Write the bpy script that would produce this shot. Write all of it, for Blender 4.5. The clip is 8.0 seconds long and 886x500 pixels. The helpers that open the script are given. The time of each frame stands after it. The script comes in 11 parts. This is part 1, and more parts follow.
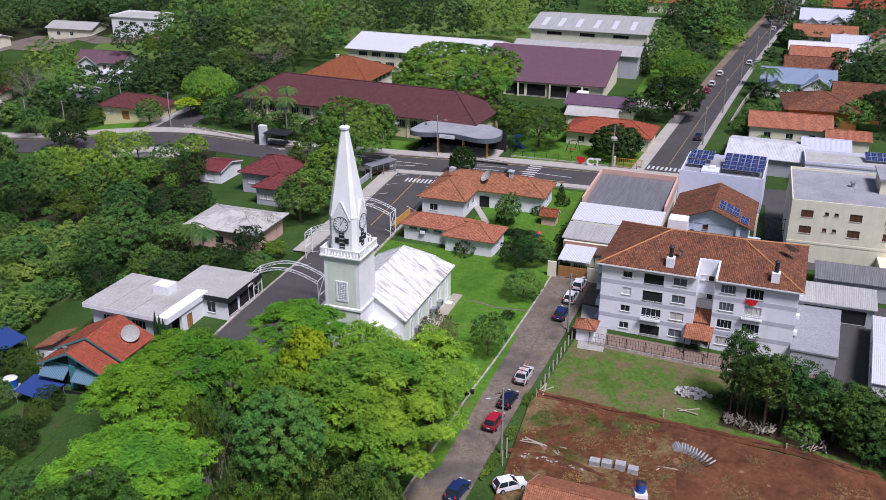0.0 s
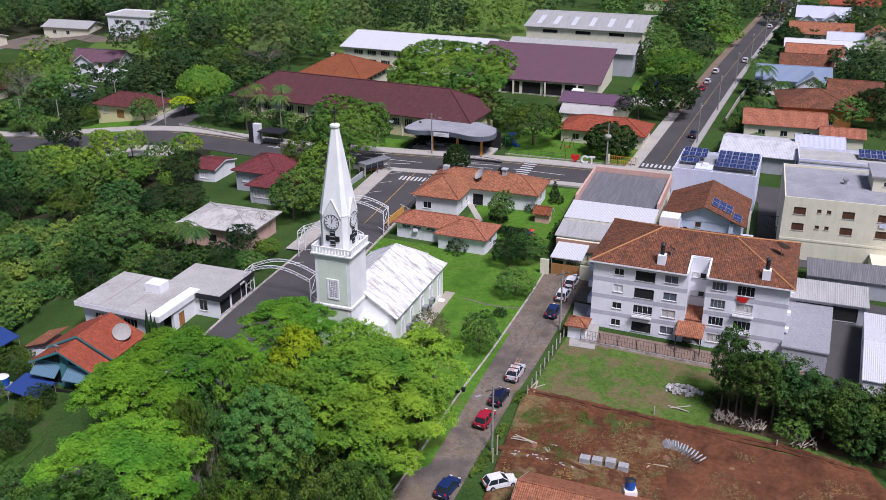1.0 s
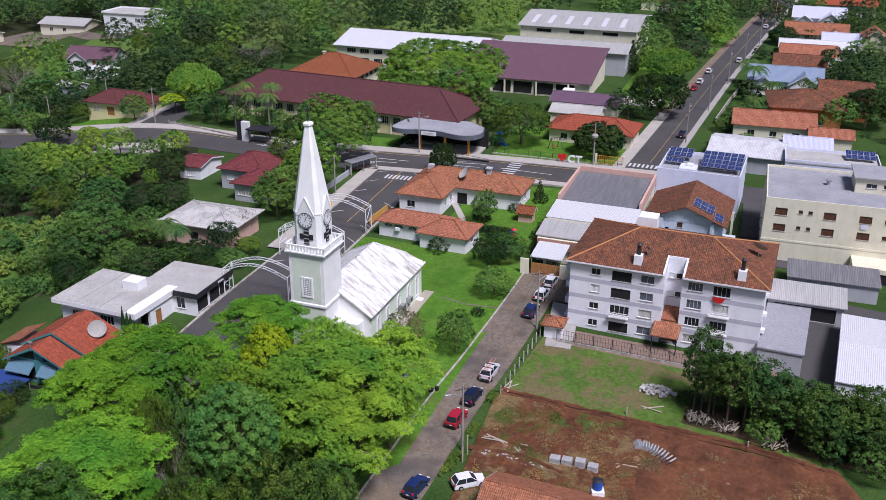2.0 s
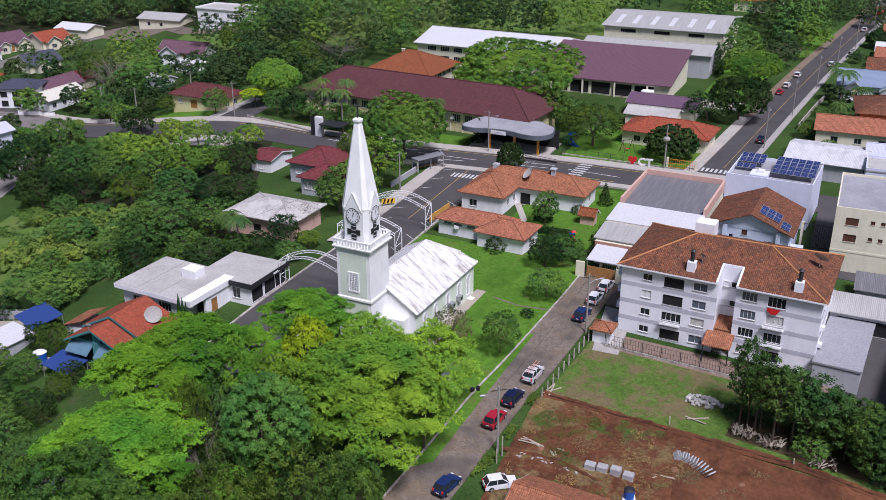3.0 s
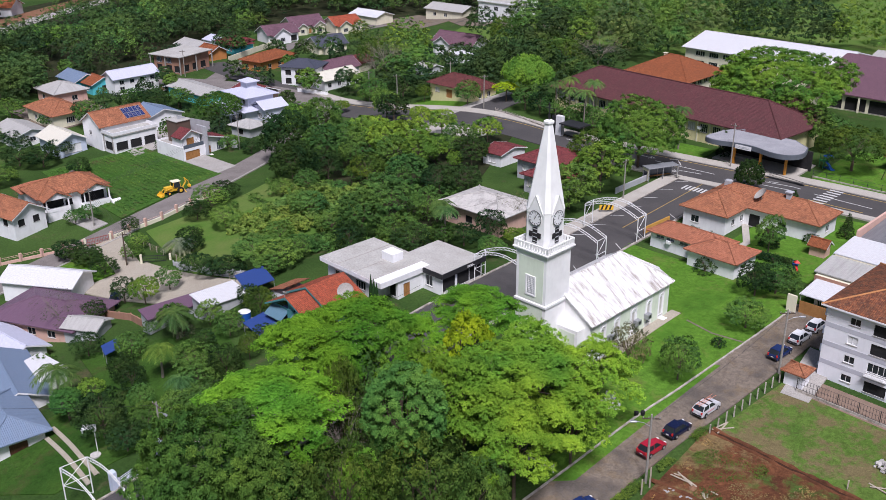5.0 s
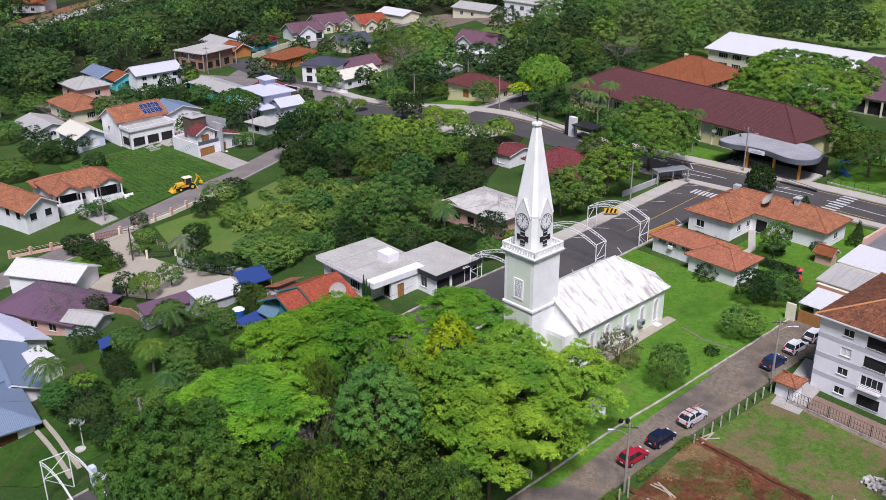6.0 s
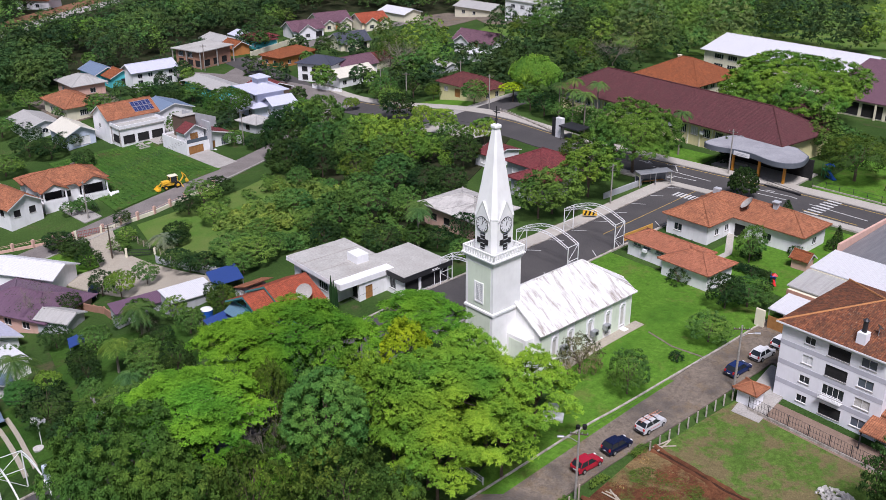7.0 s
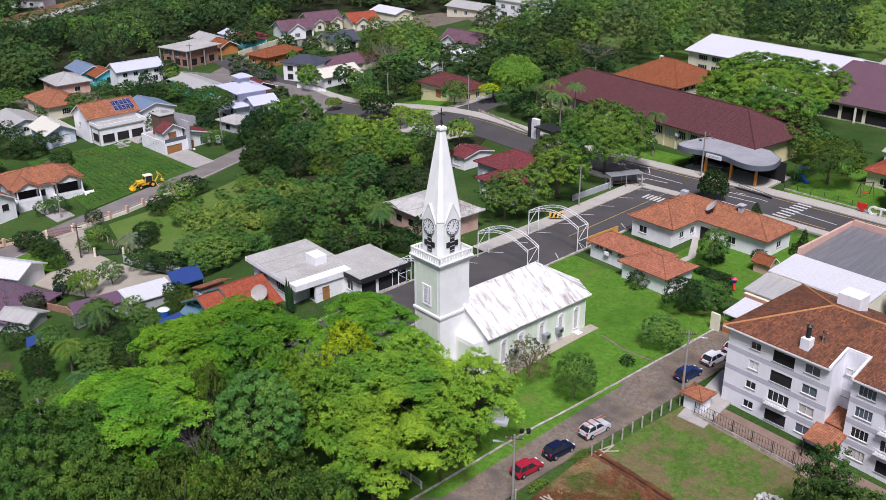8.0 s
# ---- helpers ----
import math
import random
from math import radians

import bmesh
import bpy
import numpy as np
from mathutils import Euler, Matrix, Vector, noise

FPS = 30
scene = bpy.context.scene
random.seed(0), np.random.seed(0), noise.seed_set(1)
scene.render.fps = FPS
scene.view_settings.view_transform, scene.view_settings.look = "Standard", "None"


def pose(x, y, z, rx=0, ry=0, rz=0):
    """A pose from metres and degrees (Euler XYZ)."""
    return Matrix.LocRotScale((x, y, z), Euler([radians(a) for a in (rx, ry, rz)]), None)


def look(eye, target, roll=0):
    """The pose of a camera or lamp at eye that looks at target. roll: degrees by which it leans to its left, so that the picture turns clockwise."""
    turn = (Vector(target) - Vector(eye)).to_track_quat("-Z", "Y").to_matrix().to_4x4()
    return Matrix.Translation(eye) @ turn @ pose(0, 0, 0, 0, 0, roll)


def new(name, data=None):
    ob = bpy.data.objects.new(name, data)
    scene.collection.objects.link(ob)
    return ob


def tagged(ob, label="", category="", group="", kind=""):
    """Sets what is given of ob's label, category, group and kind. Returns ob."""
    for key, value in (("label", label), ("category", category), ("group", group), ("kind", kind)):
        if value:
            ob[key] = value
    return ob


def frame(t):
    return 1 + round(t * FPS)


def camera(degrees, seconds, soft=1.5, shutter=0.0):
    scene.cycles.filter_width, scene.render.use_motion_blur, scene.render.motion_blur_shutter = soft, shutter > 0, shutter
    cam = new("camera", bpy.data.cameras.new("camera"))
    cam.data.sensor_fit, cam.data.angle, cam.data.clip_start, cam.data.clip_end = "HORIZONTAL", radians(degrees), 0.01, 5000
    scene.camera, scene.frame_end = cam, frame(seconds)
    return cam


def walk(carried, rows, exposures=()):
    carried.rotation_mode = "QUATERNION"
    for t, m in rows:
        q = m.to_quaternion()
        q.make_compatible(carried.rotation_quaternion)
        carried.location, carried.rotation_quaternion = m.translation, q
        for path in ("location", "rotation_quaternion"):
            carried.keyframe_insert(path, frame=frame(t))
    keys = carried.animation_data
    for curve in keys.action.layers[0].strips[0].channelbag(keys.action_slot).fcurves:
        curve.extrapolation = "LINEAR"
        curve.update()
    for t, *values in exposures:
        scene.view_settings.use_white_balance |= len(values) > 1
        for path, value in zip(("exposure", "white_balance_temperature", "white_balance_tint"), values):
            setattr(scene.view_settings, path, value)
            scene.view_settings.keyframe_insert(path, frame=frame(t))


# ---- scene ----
cam = camera(49.7, 8.0, soft=0.7)
PATH = [
    (0, (0.001, 0.014, 65.015), (0.018, 1.856, 64.237), 0.2),
    (0.5, (0.275, -0.069, 64.971), (0.292, 1.773, 64.191), 0.1),
    (1, (1.126, -0.047, 64.929), (1.144, 1.794, 64.148), 0.1),
    (1.5, (2.735, -0.03, 64.908), (2.754, 1.811, 64.126), 0.2),
    (1.7, (3.62, 0.002, 64.907), (3.638, 1.843, 64.124), 0.3),
    (2.8, (9.94, 0.376, 64.842), (9.819, 2.211, 64.057), -0.1),
    (3, (11.253, 0.554, 64.837), (11.067, 2.384, 64.051), -0.1),
    (3.5, (14.416, 1.427, 64.829), (14.037, 3.226, 64.043), -0.3),
    (4, (17.717, 2.783, 64.782), (17.128, 4.525, 63.995), -0.3),
    (4.5, (20.758, 4.227, 64.791), (20.068, 5.93, 64.003), -0.3),
    (6, (29.017, 9.581, 64.67), (28.197, 11.224, 63.879), -0.3),
    (6.5, (31.913, 11.652, 64.722), (31.077, 13.287, 63.929), -0.2),
    (7, (34.937, 13.795, 64.808), (34.087, 15.422, 64.013), -0.2),
    (7.5, (38.135, 15.899, 64.899), (37.275, 17.52, 64.104), -0.1),
    (8, (41.465, 17.97, 64.925), (40.6, 19.588, 64.129), -0.1),
]
walk(cam, [(t, look(eye, target, roll)) for t, eye, target, roll in PATH], [(0.0, 0.17, 5890, 24), (3.0, 0.16, 5890, 24), (4.5, 0.25, 6080, 21), (8.0, 0.27, 6100, 21)])

# ---- sky and sun ----
world = bpy.data.worlds.new("sky")
scene.world = world
world.use_nodes = True
sky = world.node_tree.nodes.new("ShaderNodeTexSky")
sky.sky_type = "NISHITA"
sky.sun_disc = False
SUN_AZ, SUN_EL = 150.0, 58.0      # degrees clockwise from +y, and above the horizon
sky.sun_elevation, sky.sun_rotation = radians(SUN_EL), radians(SUN_AZ)
sky.dust_density, sky.air_density = 2.5, 1.0
world.node_tree.links.new(sky.outputs[0], world.node_tree.nodes["Background"].inputs[0])
world.node_tree.nodes["Background"].inputs[1].default_value = 0.054
sun = new("sun", bpy.data.lights.new("sun", "SUN"))
sun.data.energy, sun.data.angle, sun.data.color = 3.95, radians(16), (1.0, 0.985, 0.96)
sun.matrix_world = look((0, 0, 200), Vector((0, 0, 200)) - Vector((math.sin(radians(SUN_AZ)) * math.cos(radians(SUN_EL)),
    math.cos(radians(SUN_AZ)) * math.cos(radians(SUN_EL)), math.sin(radians(SUN_EL)))))


# ---- materials ----
def base_mat(name, rough=0.8, metal=0.0, spec=0.3):
    m = bpy.data.materials.new(name)
    m.use_nodes = True
    n = m.node_tree.nodes
    b = n["Principled BSDF"]
    b.inputs["Roughness"].default_value = rough
    b.inputs["Metallic"].default_value = metal
    b.inputs["Specular IOR Level"].default_value = spec
    return m, n, m.node_tree.links, b


def noise_node(n, l, vec, scale, detail=4.0, rough=0.6, stretch=None):
    t = n.new("ShaderNodeTexNoise")
    t.inputs["Scale"].default_value, t.inputs["Detail"].default_value, t.inputs["Roughness"].default_value = scale, detail, rough
    if stretch:
        mp = n.new("ShaderNodeMapping")
        mp.inputs["Scale"].default_value = stretch
        l.new(vec, mp.inputs[0])
        vec = mp.outputs[0]
    l.new(vec, t.inputs["Vector"])
    return t.outputs["Fac"]


def ramp_node(n, l, fac, lo, hi, c0=(0, 0, 0), c1=(1, 1, 1)):
    r = n.new("ShaderNodeValToRGB")
    r.color_ramp.elements[0].position, r.color_ramp.elements[1].position = lo, hi
    r.color_ramp.elements[0].color, r.color_ramp.elements[1].color = (*c0, 1), (*c1, 1)
    l.new(fac, r.inputs[0])
    return r.outputs[0]


def mix_node(n, l, fac, a, b, mode="MIX"):
    x = n.new("ShaderNodeMix")
    x.data_type, x.blend_type = "RGBA", mode
    for sock, v in ((x.inputs[0], fac), (x.inputs[6], a), (x.inputs[7], b)):
        if isinstance(v, (int, float)):
            sock.default_value = v
        elif isinstance(v, tuple):
            sock.default_value = (*v, 1)
        else:
            l.new(v, sock)
    return x.outputs[2]


def bump_node(n, l, b, height, strength, dist):
    u = n.new("ShaderNodeBump")
    u.inputs["Strength"].default_value, u.inputs["Distance"].default_value = strength, dist
    l.new(height, u.inputs["Height"])
    l.new(u.outputs[0], b.inputs["Normal"])


def shade(c, k):
    return tuple(min(1.0, v * k) for v in c)


def surface(name, col, col2=None, scale=0.6, grain=8.0, rough=0.85, spec=0.25, amount=0.55, bump=0.02, metal=0.0, stretch=None):
    """A matt surface with patches at one scale, grain at a finer one, and relief."""
    m, n, l, b = base_mat(name, rough, metal, spec)
    co = n.new("ShaderNodeNewGeometry").outputs["Position"]
    big = ramp_node(n, l, noise_node(n, l, co, scale, 5, 0.65, stretch), 0.38, 0.66)
    c = mix_node(n, l, big, col, mix_node(n, l, amount, col, col2 or shade(col, 0.6)))
    fine = ramp_node(n, l, noise_node(n, l, co, grain, 3), 0.3, 0.75, (0.72, 0.72, 0.72), (1.12, 1.12, 1.12))
    c = mix_node(n, l, 1.0, c, fine, "MULTIPLY")
    l.new(c, b.inputs["Base Color"])
    if bump:
        bump_node(n, l, b, noise_node(n, l, co, grain * 1.5, 3), 0.6, bump)
    return m


def plaster(name, col, dirt=0.35):
    """Painted render: rain streaks and faint patches."""
    m, n, l, b = base_mat(name, 0.85, 0, 0.2)
    co = n.new("ShaderNodeNewGeometry").outputs["Position"]
    streak = ramp_node(n, l, noise_node(n, l, co, 1.4, 5, 0.7, (1, 1, 0.16)), 0.5, 0.78)
    patch = ramp_node(n, l, noise_node(n, l, co, 0.5, 3), 0.35, 0.7)
    c = mix_node(n, l, patch, col, shade(col, 0.9))
    stain = n.new("ShaderNodeMath")
    stain.operation = "MULTIPLY"
    stain.inputs[1].default_value = dirt
    l.new(streak, stain.inputs[0])
    c = mix_node(n, l, stain.outputs[0], c, (col[0] * 0.5, col[1] * 0.49, col[2] * 0.45))
    l.new(c, b.inputs["Base Color"])
    bump_node(n, l, b, noise_node(n, l, co, 18, 2), 0.3, 0.01)
    return m


def tiles(name, col, col2, moss=0.3, pitch=0.24, course=0.38, dark=(0.05, 0.035, 0.025), grain=1.0, lichen=0.25):
    """Roman clay tiles: rolls across, courses up the slope, each tile a tone of its own, with blackened moss patches. u along the eave, v up the slope, in metres."""
    m, n, l, b = base_mat(name, 0.85, 0, 0.2)
    uv = n.new("ShaderNodeUVMap").outputs[0]
    co = n.new("ShaderNodeNewGeometry").outputs["Position"]
    br = n.new("ShaderNodeTexBrick")
    br.offset = 0.0
    br.inputs["Scale"].default_value = 1.0
    br.inputs["Brick Width"].default_value, br.inputs["Row Height"].default_value = pitch, course
    br.inputs["Mortar Size"].default_value, br.inputs["Bias"].default_value = 0.018, 0.0
    br.inputs["Color1"].default_value, br.inputs["Color2"].default_value = (*col, 1), (*col2, 1)
    br.inputs["Mortar"].default_value = (*shade(col, 0.4), 1)
    l.new(uv, br.inputs["Vector"])
    patch = ramp_node(n, l, noise_node(n, l, co, 0.55, 6, 0.7), 0.42, 0.72)
    k = n.new("ShaderNodeMath")
    k.operation = "MULTIPLY"
    k.inputs[1].default_value = moss
    l.new(patch, k.inputs[0])
    fine = ramp_node(n, l, noise_node(n, l, co, 2.2, 6, 0.75), 0.32, 0.72, (1 - 0.58 * grain, 1 - 0.6 * grain, 1 - 0.6 * grain), (1 + 0.35 * grain, 1 + 0.3 * grain, 1 + 0.22 * grain))
    c = mix_node(n, l, 1.0, br.outputs["Color"], fine, "MULTIPLY")
    c = mix_node(n, l, k.outputs[0], c, dark)
    spot = n.new("ShaderNodeMath")
    spot.operation = "MULTIPLY"
    spot.inputs[1].default_value = lichen
    l.new(ramp_node(n, l, noise_node(n, l, co, 3.2, 5, 0.8), 0.58, 0.68), spot.inputs[0])
    c = mix_node(n, l, spot.outputs[0], c, (0.36, 0.28, 0.20))
    l.new(c, b.inputs["Base Color"])
    w = n.new("ShaderNodeTexWave")
    w.wave_type, w.bands_direction = "BANDS", "X"
    w.inputs["Scale"].default_value = 0.314 / pitch
    l.new(uv, w.inputs["Vector"])
    s = n.new("ShaderNodeTexWave")
    s.wave_type, s.bands_direction, s.wave_profile = "BANDS", "Y", "SAW"
    s.inputs["Scale"].default_value = 0.314 / course
    l.new(uv, s.inputs["Vector"])
    h = mix_node(n, l, 0.4, w.outputs["Color"], s.outputs["Color"])
    bump_node(n, l, b, h, 0.9, 0.07)
    return m


def sheet(name, col, rust=(0.3, 0.2, 0.14), amount=0.25, pitch=0.25, rough=0.5, spec=0.4, streak=(3.0, 0.22, 1.0), edge=(0.46, 0.7)):
    """Ribbed sheet roofing, weathered in runs down the slope."""
    m, n, l, b = base_mat(name, rough, 0, spec)
    uv = n.new("ShaderNodeUVMap").outputs[0]
    run = ramp_node(n, l, noise_node(n, l, uv, 0.55, 6, 0.7, streak), *edge)
    fine = ramp_node(n, l, noise_node(n, l, uv, 2.5, 4, 0.7), 0.3, 0.8, (0.82, 0.82, 0.82), (1.08, 1.08, 1.08))
    k = n.new("ShaderNodeMath")
    k.operation = "MULTIPLY"
    k.inputs[1].default_value = amount
    l.new(run, k.inputs[0])
    c = mix_node(n, l, 1.0, mix_node(n, l, k.outputs[0], col, rust), fine, "MULTIPLY")
    l.new(c, b.inputs["Base Color"])
    w = n.new("ShaderNodeTexWave")
    w.wave_type, w.bands_direction = "BANDS", "X"
    w.inputs["Scale"].default_value = 0.314 / pitch
    l.new(uv, w.inputs["Vector"])
    bump_node(n, l, b, w.outputs["Color"], 0.7, 0.05)
    return m


def plain(name, col, rough=0.5, metal=0.0, spec=0.4):
    m, n, l, b = base_mat(name, rough, metal, spec)
    co = n.new("ShaderNodeTexCoord").outputs["Object"]
    c = mix_node(n, l, 1.0, col, ramp_node(n, l, noise_node(n, l, co, 4, 4), 0.25, 0.8, (0.82, 0.82, 0.82), (1.08, 1.08, 1.08)), "MULTIPLY")
    l.new(c, b.inputs["Base Color"])
    return m


def leaves(name, col, col2, patch=0.35):
    """Foliage: each leaf a tone of its own, drifts of lighter and darker growth, some light let through."""
    m, n, l, b = base_mat(name, 0.6, 0, 0.03)
    g = n.new("ShaderNodeNewGeometry")
    oi = n.new("ShaderNodeObjectInfo")
    c = mix_node(n, l, g.outputs["Random Per Island"], col, col2)
    drift = ramp_node(n, l, noise_node(n, l, g.outputs["Position"], patch, 3), 0.35, 0.68, (0.68, 0.74, 0.7), (1.2, 1.15, 0.95))
    c = mix_node(n, l, 1.0, c, drift, "MULTIPLY")
    season = ramp_node(n, l, noise_node(n, l, g.outputs["Position"], 0.11, 2), 0.36, 0.64, (0.70, 0.84, 0.95), (1.36, 1.14, 0.92))
    c = mix_node(n, l, 1.0, c, season, "MULTIPLY")
    own = n.new("ShaderNodeHueSaturation")
    mr = n.new("ShaderNodeMapRange")
    mr.inputs[3].default_value, mr.inputs[4].default_value = 0.78, 1.2
    l.new(oi.outputs["Random"], mr.inputs[0])
    l.new(mr.outputs[0], own.inputs["Value"])
    l.new(c, own.inputs["Color"])
    l.new(own.outputs[0], b.inputs["Base Color"])
    tr = n.new("ShaderNodeBsdfTranslucent")
    l.new(own.outputs[0], tr.inputs["Color"])
    mx = n.new("ShaderNodeMixShader")
    mx.inputs[0].default_value = 0.08
    l.new(b.outputs[0], mx.inputs[1])
    l.new(tr.outputs[0], mx.inputs[2])
    l.new(mx.outputs[0], n["Material Output"].inputs[0])
    return m


def glass_mat(name, col=(0.02, 0.025, 0.03)):
    m, n, l, b = base_mat(name, 0.08, 0, 0.5)
    b.inputs["Base Color"].default_value = (*col, 1)
    return m


WHITE = plaster("white_render", (0.80, 0.80, 0.81), 0.26)
COOLWHITE = plaster("cool_white_render", (0.80, 0.80, 0.835), 0.2)
BAND = plaster("grey_band_paint", (0.50, 0.50, 0.55), 0.2)
CHURCHW = plaster("church_white_paint", (0.84, 0.84, 0.82), 0.12)
CHURCHG = plaster("pale_green_paint", (0.69, 0.76, 0.62), 0.3)
CREAM = plaster("cream_render", (0.72, 0.68, 0.52), 0.3)
YELLOW = plaster("yellow_render", (0.66, 0.60, 0.33), 0.3)
PINK = plaster("pink_render", (0.62, 0.40, 0.33), 0.45)
BLUEW = plaster("pale_blue_render", (0.56, 0.62, 0.74), 0.3)
LAVENDER = plaster("lavender_white_render", (0.66, 0.68, 0.80), 0.25)
CYAN = plaster("turquoise_render", (0.10, 0.52, 0.58), 0.3)
TEAL = plaster("teal_render", (0.08, 0.26, 0.27), 0.3)
ORANGEW = plaster("orange_timber_wall", (0.50, 0.21, 0.07), 0.4)
CANOPYGREY = plaster("dark_grey_painted_concrete", (0.115, 0.13, 0.15), 0.3)
GREYW = plaster("grey_render", (0.42, 0.43, 0.45), 0.4)
BRICKW = plaster("bare_brick_render", (0.36, 0.20, 0.14), 0.4)
BROWNW = plaster("brown_panel", (0.13, 0.09, 0.07), 0.2)
TILE_OLD = tiles("weathered_clay_tiles", (0.34, 0.130, 0.064), (0.140, 0.060, 0.042), 0.72, lichen=0.75)
TILE_ORANGE = tiles("orange_clay_tiles", (0.49, 0.205, 0.110), (0.38, 0.150, 0.084), 0.38)
TILE_RED = tiles("red_clay_tiles", (0.44, 0.11, 0.06), (0.37, 0.09, 0.05), 0.2)
TILE_SALMON = tiles("salmon_clay_tiles", (0.50, 0.20, 0.12), (0.42, 0.16, 0.095), 0.22)
TILE_MAROON = tiles("maroon_painted_tiles", (0.142, 0.052, 0.058), (0.118, 0.044, 0.049), 0.35, 0.24, 0.38, (0.055, 0.035, 0.032), 0.6)
TILE_WINE = tiles("wine_red_tiles", (0.235, 0.056, 0.064), (0.190, 0.047, 0.053), 0.25)
TILE_DULLRED = tiles("dull_red_tiles", (0.175, 0.055, 0.055), (0.13, 0.043, 0.045), 0.25)
TILE_PURPLE = tiles("purple_brown_tiles", (0.185, 0.100, 0.135), (0.155, 0.084, 0.112), 0.15, grain=0.4)
TILE_RUST = tiles("rust_clay_tiles", (0.36, 0.12, 0.05), (0.28, 0.09, 0.04), 0.25)
SHEET_WHITE = sheet("white_sheet_roof", (0.64, 0.64, 0.66), (0.5, 0.48, 0.45), 0.2)
SHEET_PATCHED = sheet("patched_white_sheet_roof", (0.62, 0.62, 0.64), (0.34, 0.33, 0.31), 0.7, 0.3, 0.6, 0.3, (0.8, 0.5, 1.0))
SHEET_STEEL = sheet("steel_blue_sheet_roof", (0.22, 0.28, 0.38), (0.30, 0.32, 0.36), 0.35)
SHEET_OLD = sheet("white_sheet_roof_stained", (0.79, 0.78, 0.76), (0.22, 0.17, 0.13), 0.8, 0.3, 0.7, 0.2, (2.2, 0.45, 1.0), (0.475, 0.65))
SHEET_GREY = sheet("grey_fibre_cement_roof", (0.44, 0.43, 0.41), (0.22, 0.21, 0.19), 0.5)
SHEET_DARK = sheet("dark_fibre_cement_roof", (0.16, 0.16, 0.17), (0.34, 0.33, 0.32), 0.45)
SHEET_BLUE = sheet("blue_grey_sheet_roof", (0.17, 0.23, 0.33), (0.20, 0.22, 0.27), 0.3)
SHEET_LILAC = sheet("lilac_white_sheet_roof", (0.56, 0.57, 0.69), (0.4, 0.4, 0.45), 0.25)
SHEET_MOTTLED = sheet("mottled_fibre_cement_roof", (0.52, 0.50, 0.47), (0.17, 0.16, 0.15), 0.75, 0.3, 0.8, 0.2, (0.9, 0.7, 1.0))
SHEET_CREAM = sheet("cream_sheet_roof", (0.68, 0.65, 0.55), (0.42, 0.38, 0.3), 0.3)
SHEET_PURPLE = sheet("purple_sheet_roof", (0.15, 0.085, 0.13), (0.10, 0.06, 0.08), 0.4)
SLATE = sheet("dark_slate_roof", (0.06, 0.065, 0.09), (0.12, 0.12, 0.14), 0.3)
ASPHALT = surface("asphalt", (0.072, 0.068, 0.068), (0.105, 0.098, 0.094), 0.12, 6, 0.9, 0.2)
CONCRETE = surface("concrete", (0.40, 0.38, 0.35), (0.28, 0.26, 0.24), 0.5, 6, 0.9)
FLATROOF = surface("grey_concrete_roof", (0.36, 0.36, 0.38), (0.26, 0.26, 0.28), 0.25, 5, 0.85, 0.25, 0.8)
FLATWHITE = surface("pale_concrete_roof", (0.47, 0.46, 0.43), (0.33, 0.31, 0.28), 0.25, 4, 0.85, 0.25, 0.6)
PAVING = surface("pale_paving", (0.46, 0.43, 0.38), (0.36, 0.33, 0.29), 0.3, 7, 0.9)
COURT = surface("sandy_courtyard", (0.40, 0.36, 0.29), (0.33, 0.29, 0.23), 0.25, 5, 0.92)
GREYROAD = surface("pale_grey_asphalt", (0.225, 0.202, 0.190), (0.160, 0.143, 0.134), 0.22, 5, 0.92, 0.15, 0.8)
KERBW = surface("limewashed_kerb", (0.52, 0.48, 0.43), (0.22, 0.19, 0.15), 1.2, 6, 0.9, 0.2, 0.9)
LINEW = surface("white_road_paint", (0.66, 0.66, 0.64), (0.4, 0.4, 0.39), 2.5, 9, 0.8, 0.2, 0.8)
LINEY = surface("yellow_road_paint", (0.55, 0.38, 0.10), (0.3, 0.22, 0.1), 2.5, 9, 0.8, 0.2, 0.8)
def patchy(name, base, base2, straw, green, amount, bump):
    """Open ground in three covers: base soil or grass, straw-coloured patches, green patches; amount shifts the patches' shares."""
    m, n, l, b = base_mat(name, 0.95, 0, 0.1)
    co = n.new("ShaderNodeNewGeometry").outputs["Position"]
    c = mix_node(n, l, ramp_node(n, l, noise_node(n, l, co, 0.22, 6, 0.7), 0.36, 0.66), base, base2)
    dry = ramp_node(n, l, noise_node(n, l, co, 0.19, 8, 0.72), 0.52 - amount[0], 0.60 - amount[0])
    c = mix_node(n, l, dry, c, mix_node(n, l, noise_node(n, l, co, 1.6, 4), straw, shade(straw, 0.62)))
    weed = ramp_node(n, l, noise_node(n, l, co, 0.10, 8, 0.72), 0.54 - amount[1], 0.62 - amount[1])
    c = mix_node(n, l, weed, c, green)
    clod = ramp_node(n, l, noise_node(n, l, co, 1.6, 5, 0.75), 0.3, 0.75, (0.60, 0.58, 0.56), (1.28, 1.25, 1.22))
    c = mix_node(n, l, 1.0, c, clod, "MULTIPLY")
    grit = ramp_node(n, l, noise_node(n, l, co, 6.0, 3, 0.7), 0.3, 0.75, (0.74, 0.74, 0.74), (1.22, 1.22, 1.22))
    l.new(mix_node(n, l, 1.0, c, grit, "MULTIPLY"), b.inputs["Base Color"])
    bump_node(n, l, b, noise_node(n, l, co, 2.2, 5, 0.7), 1.0, bump)
    return m


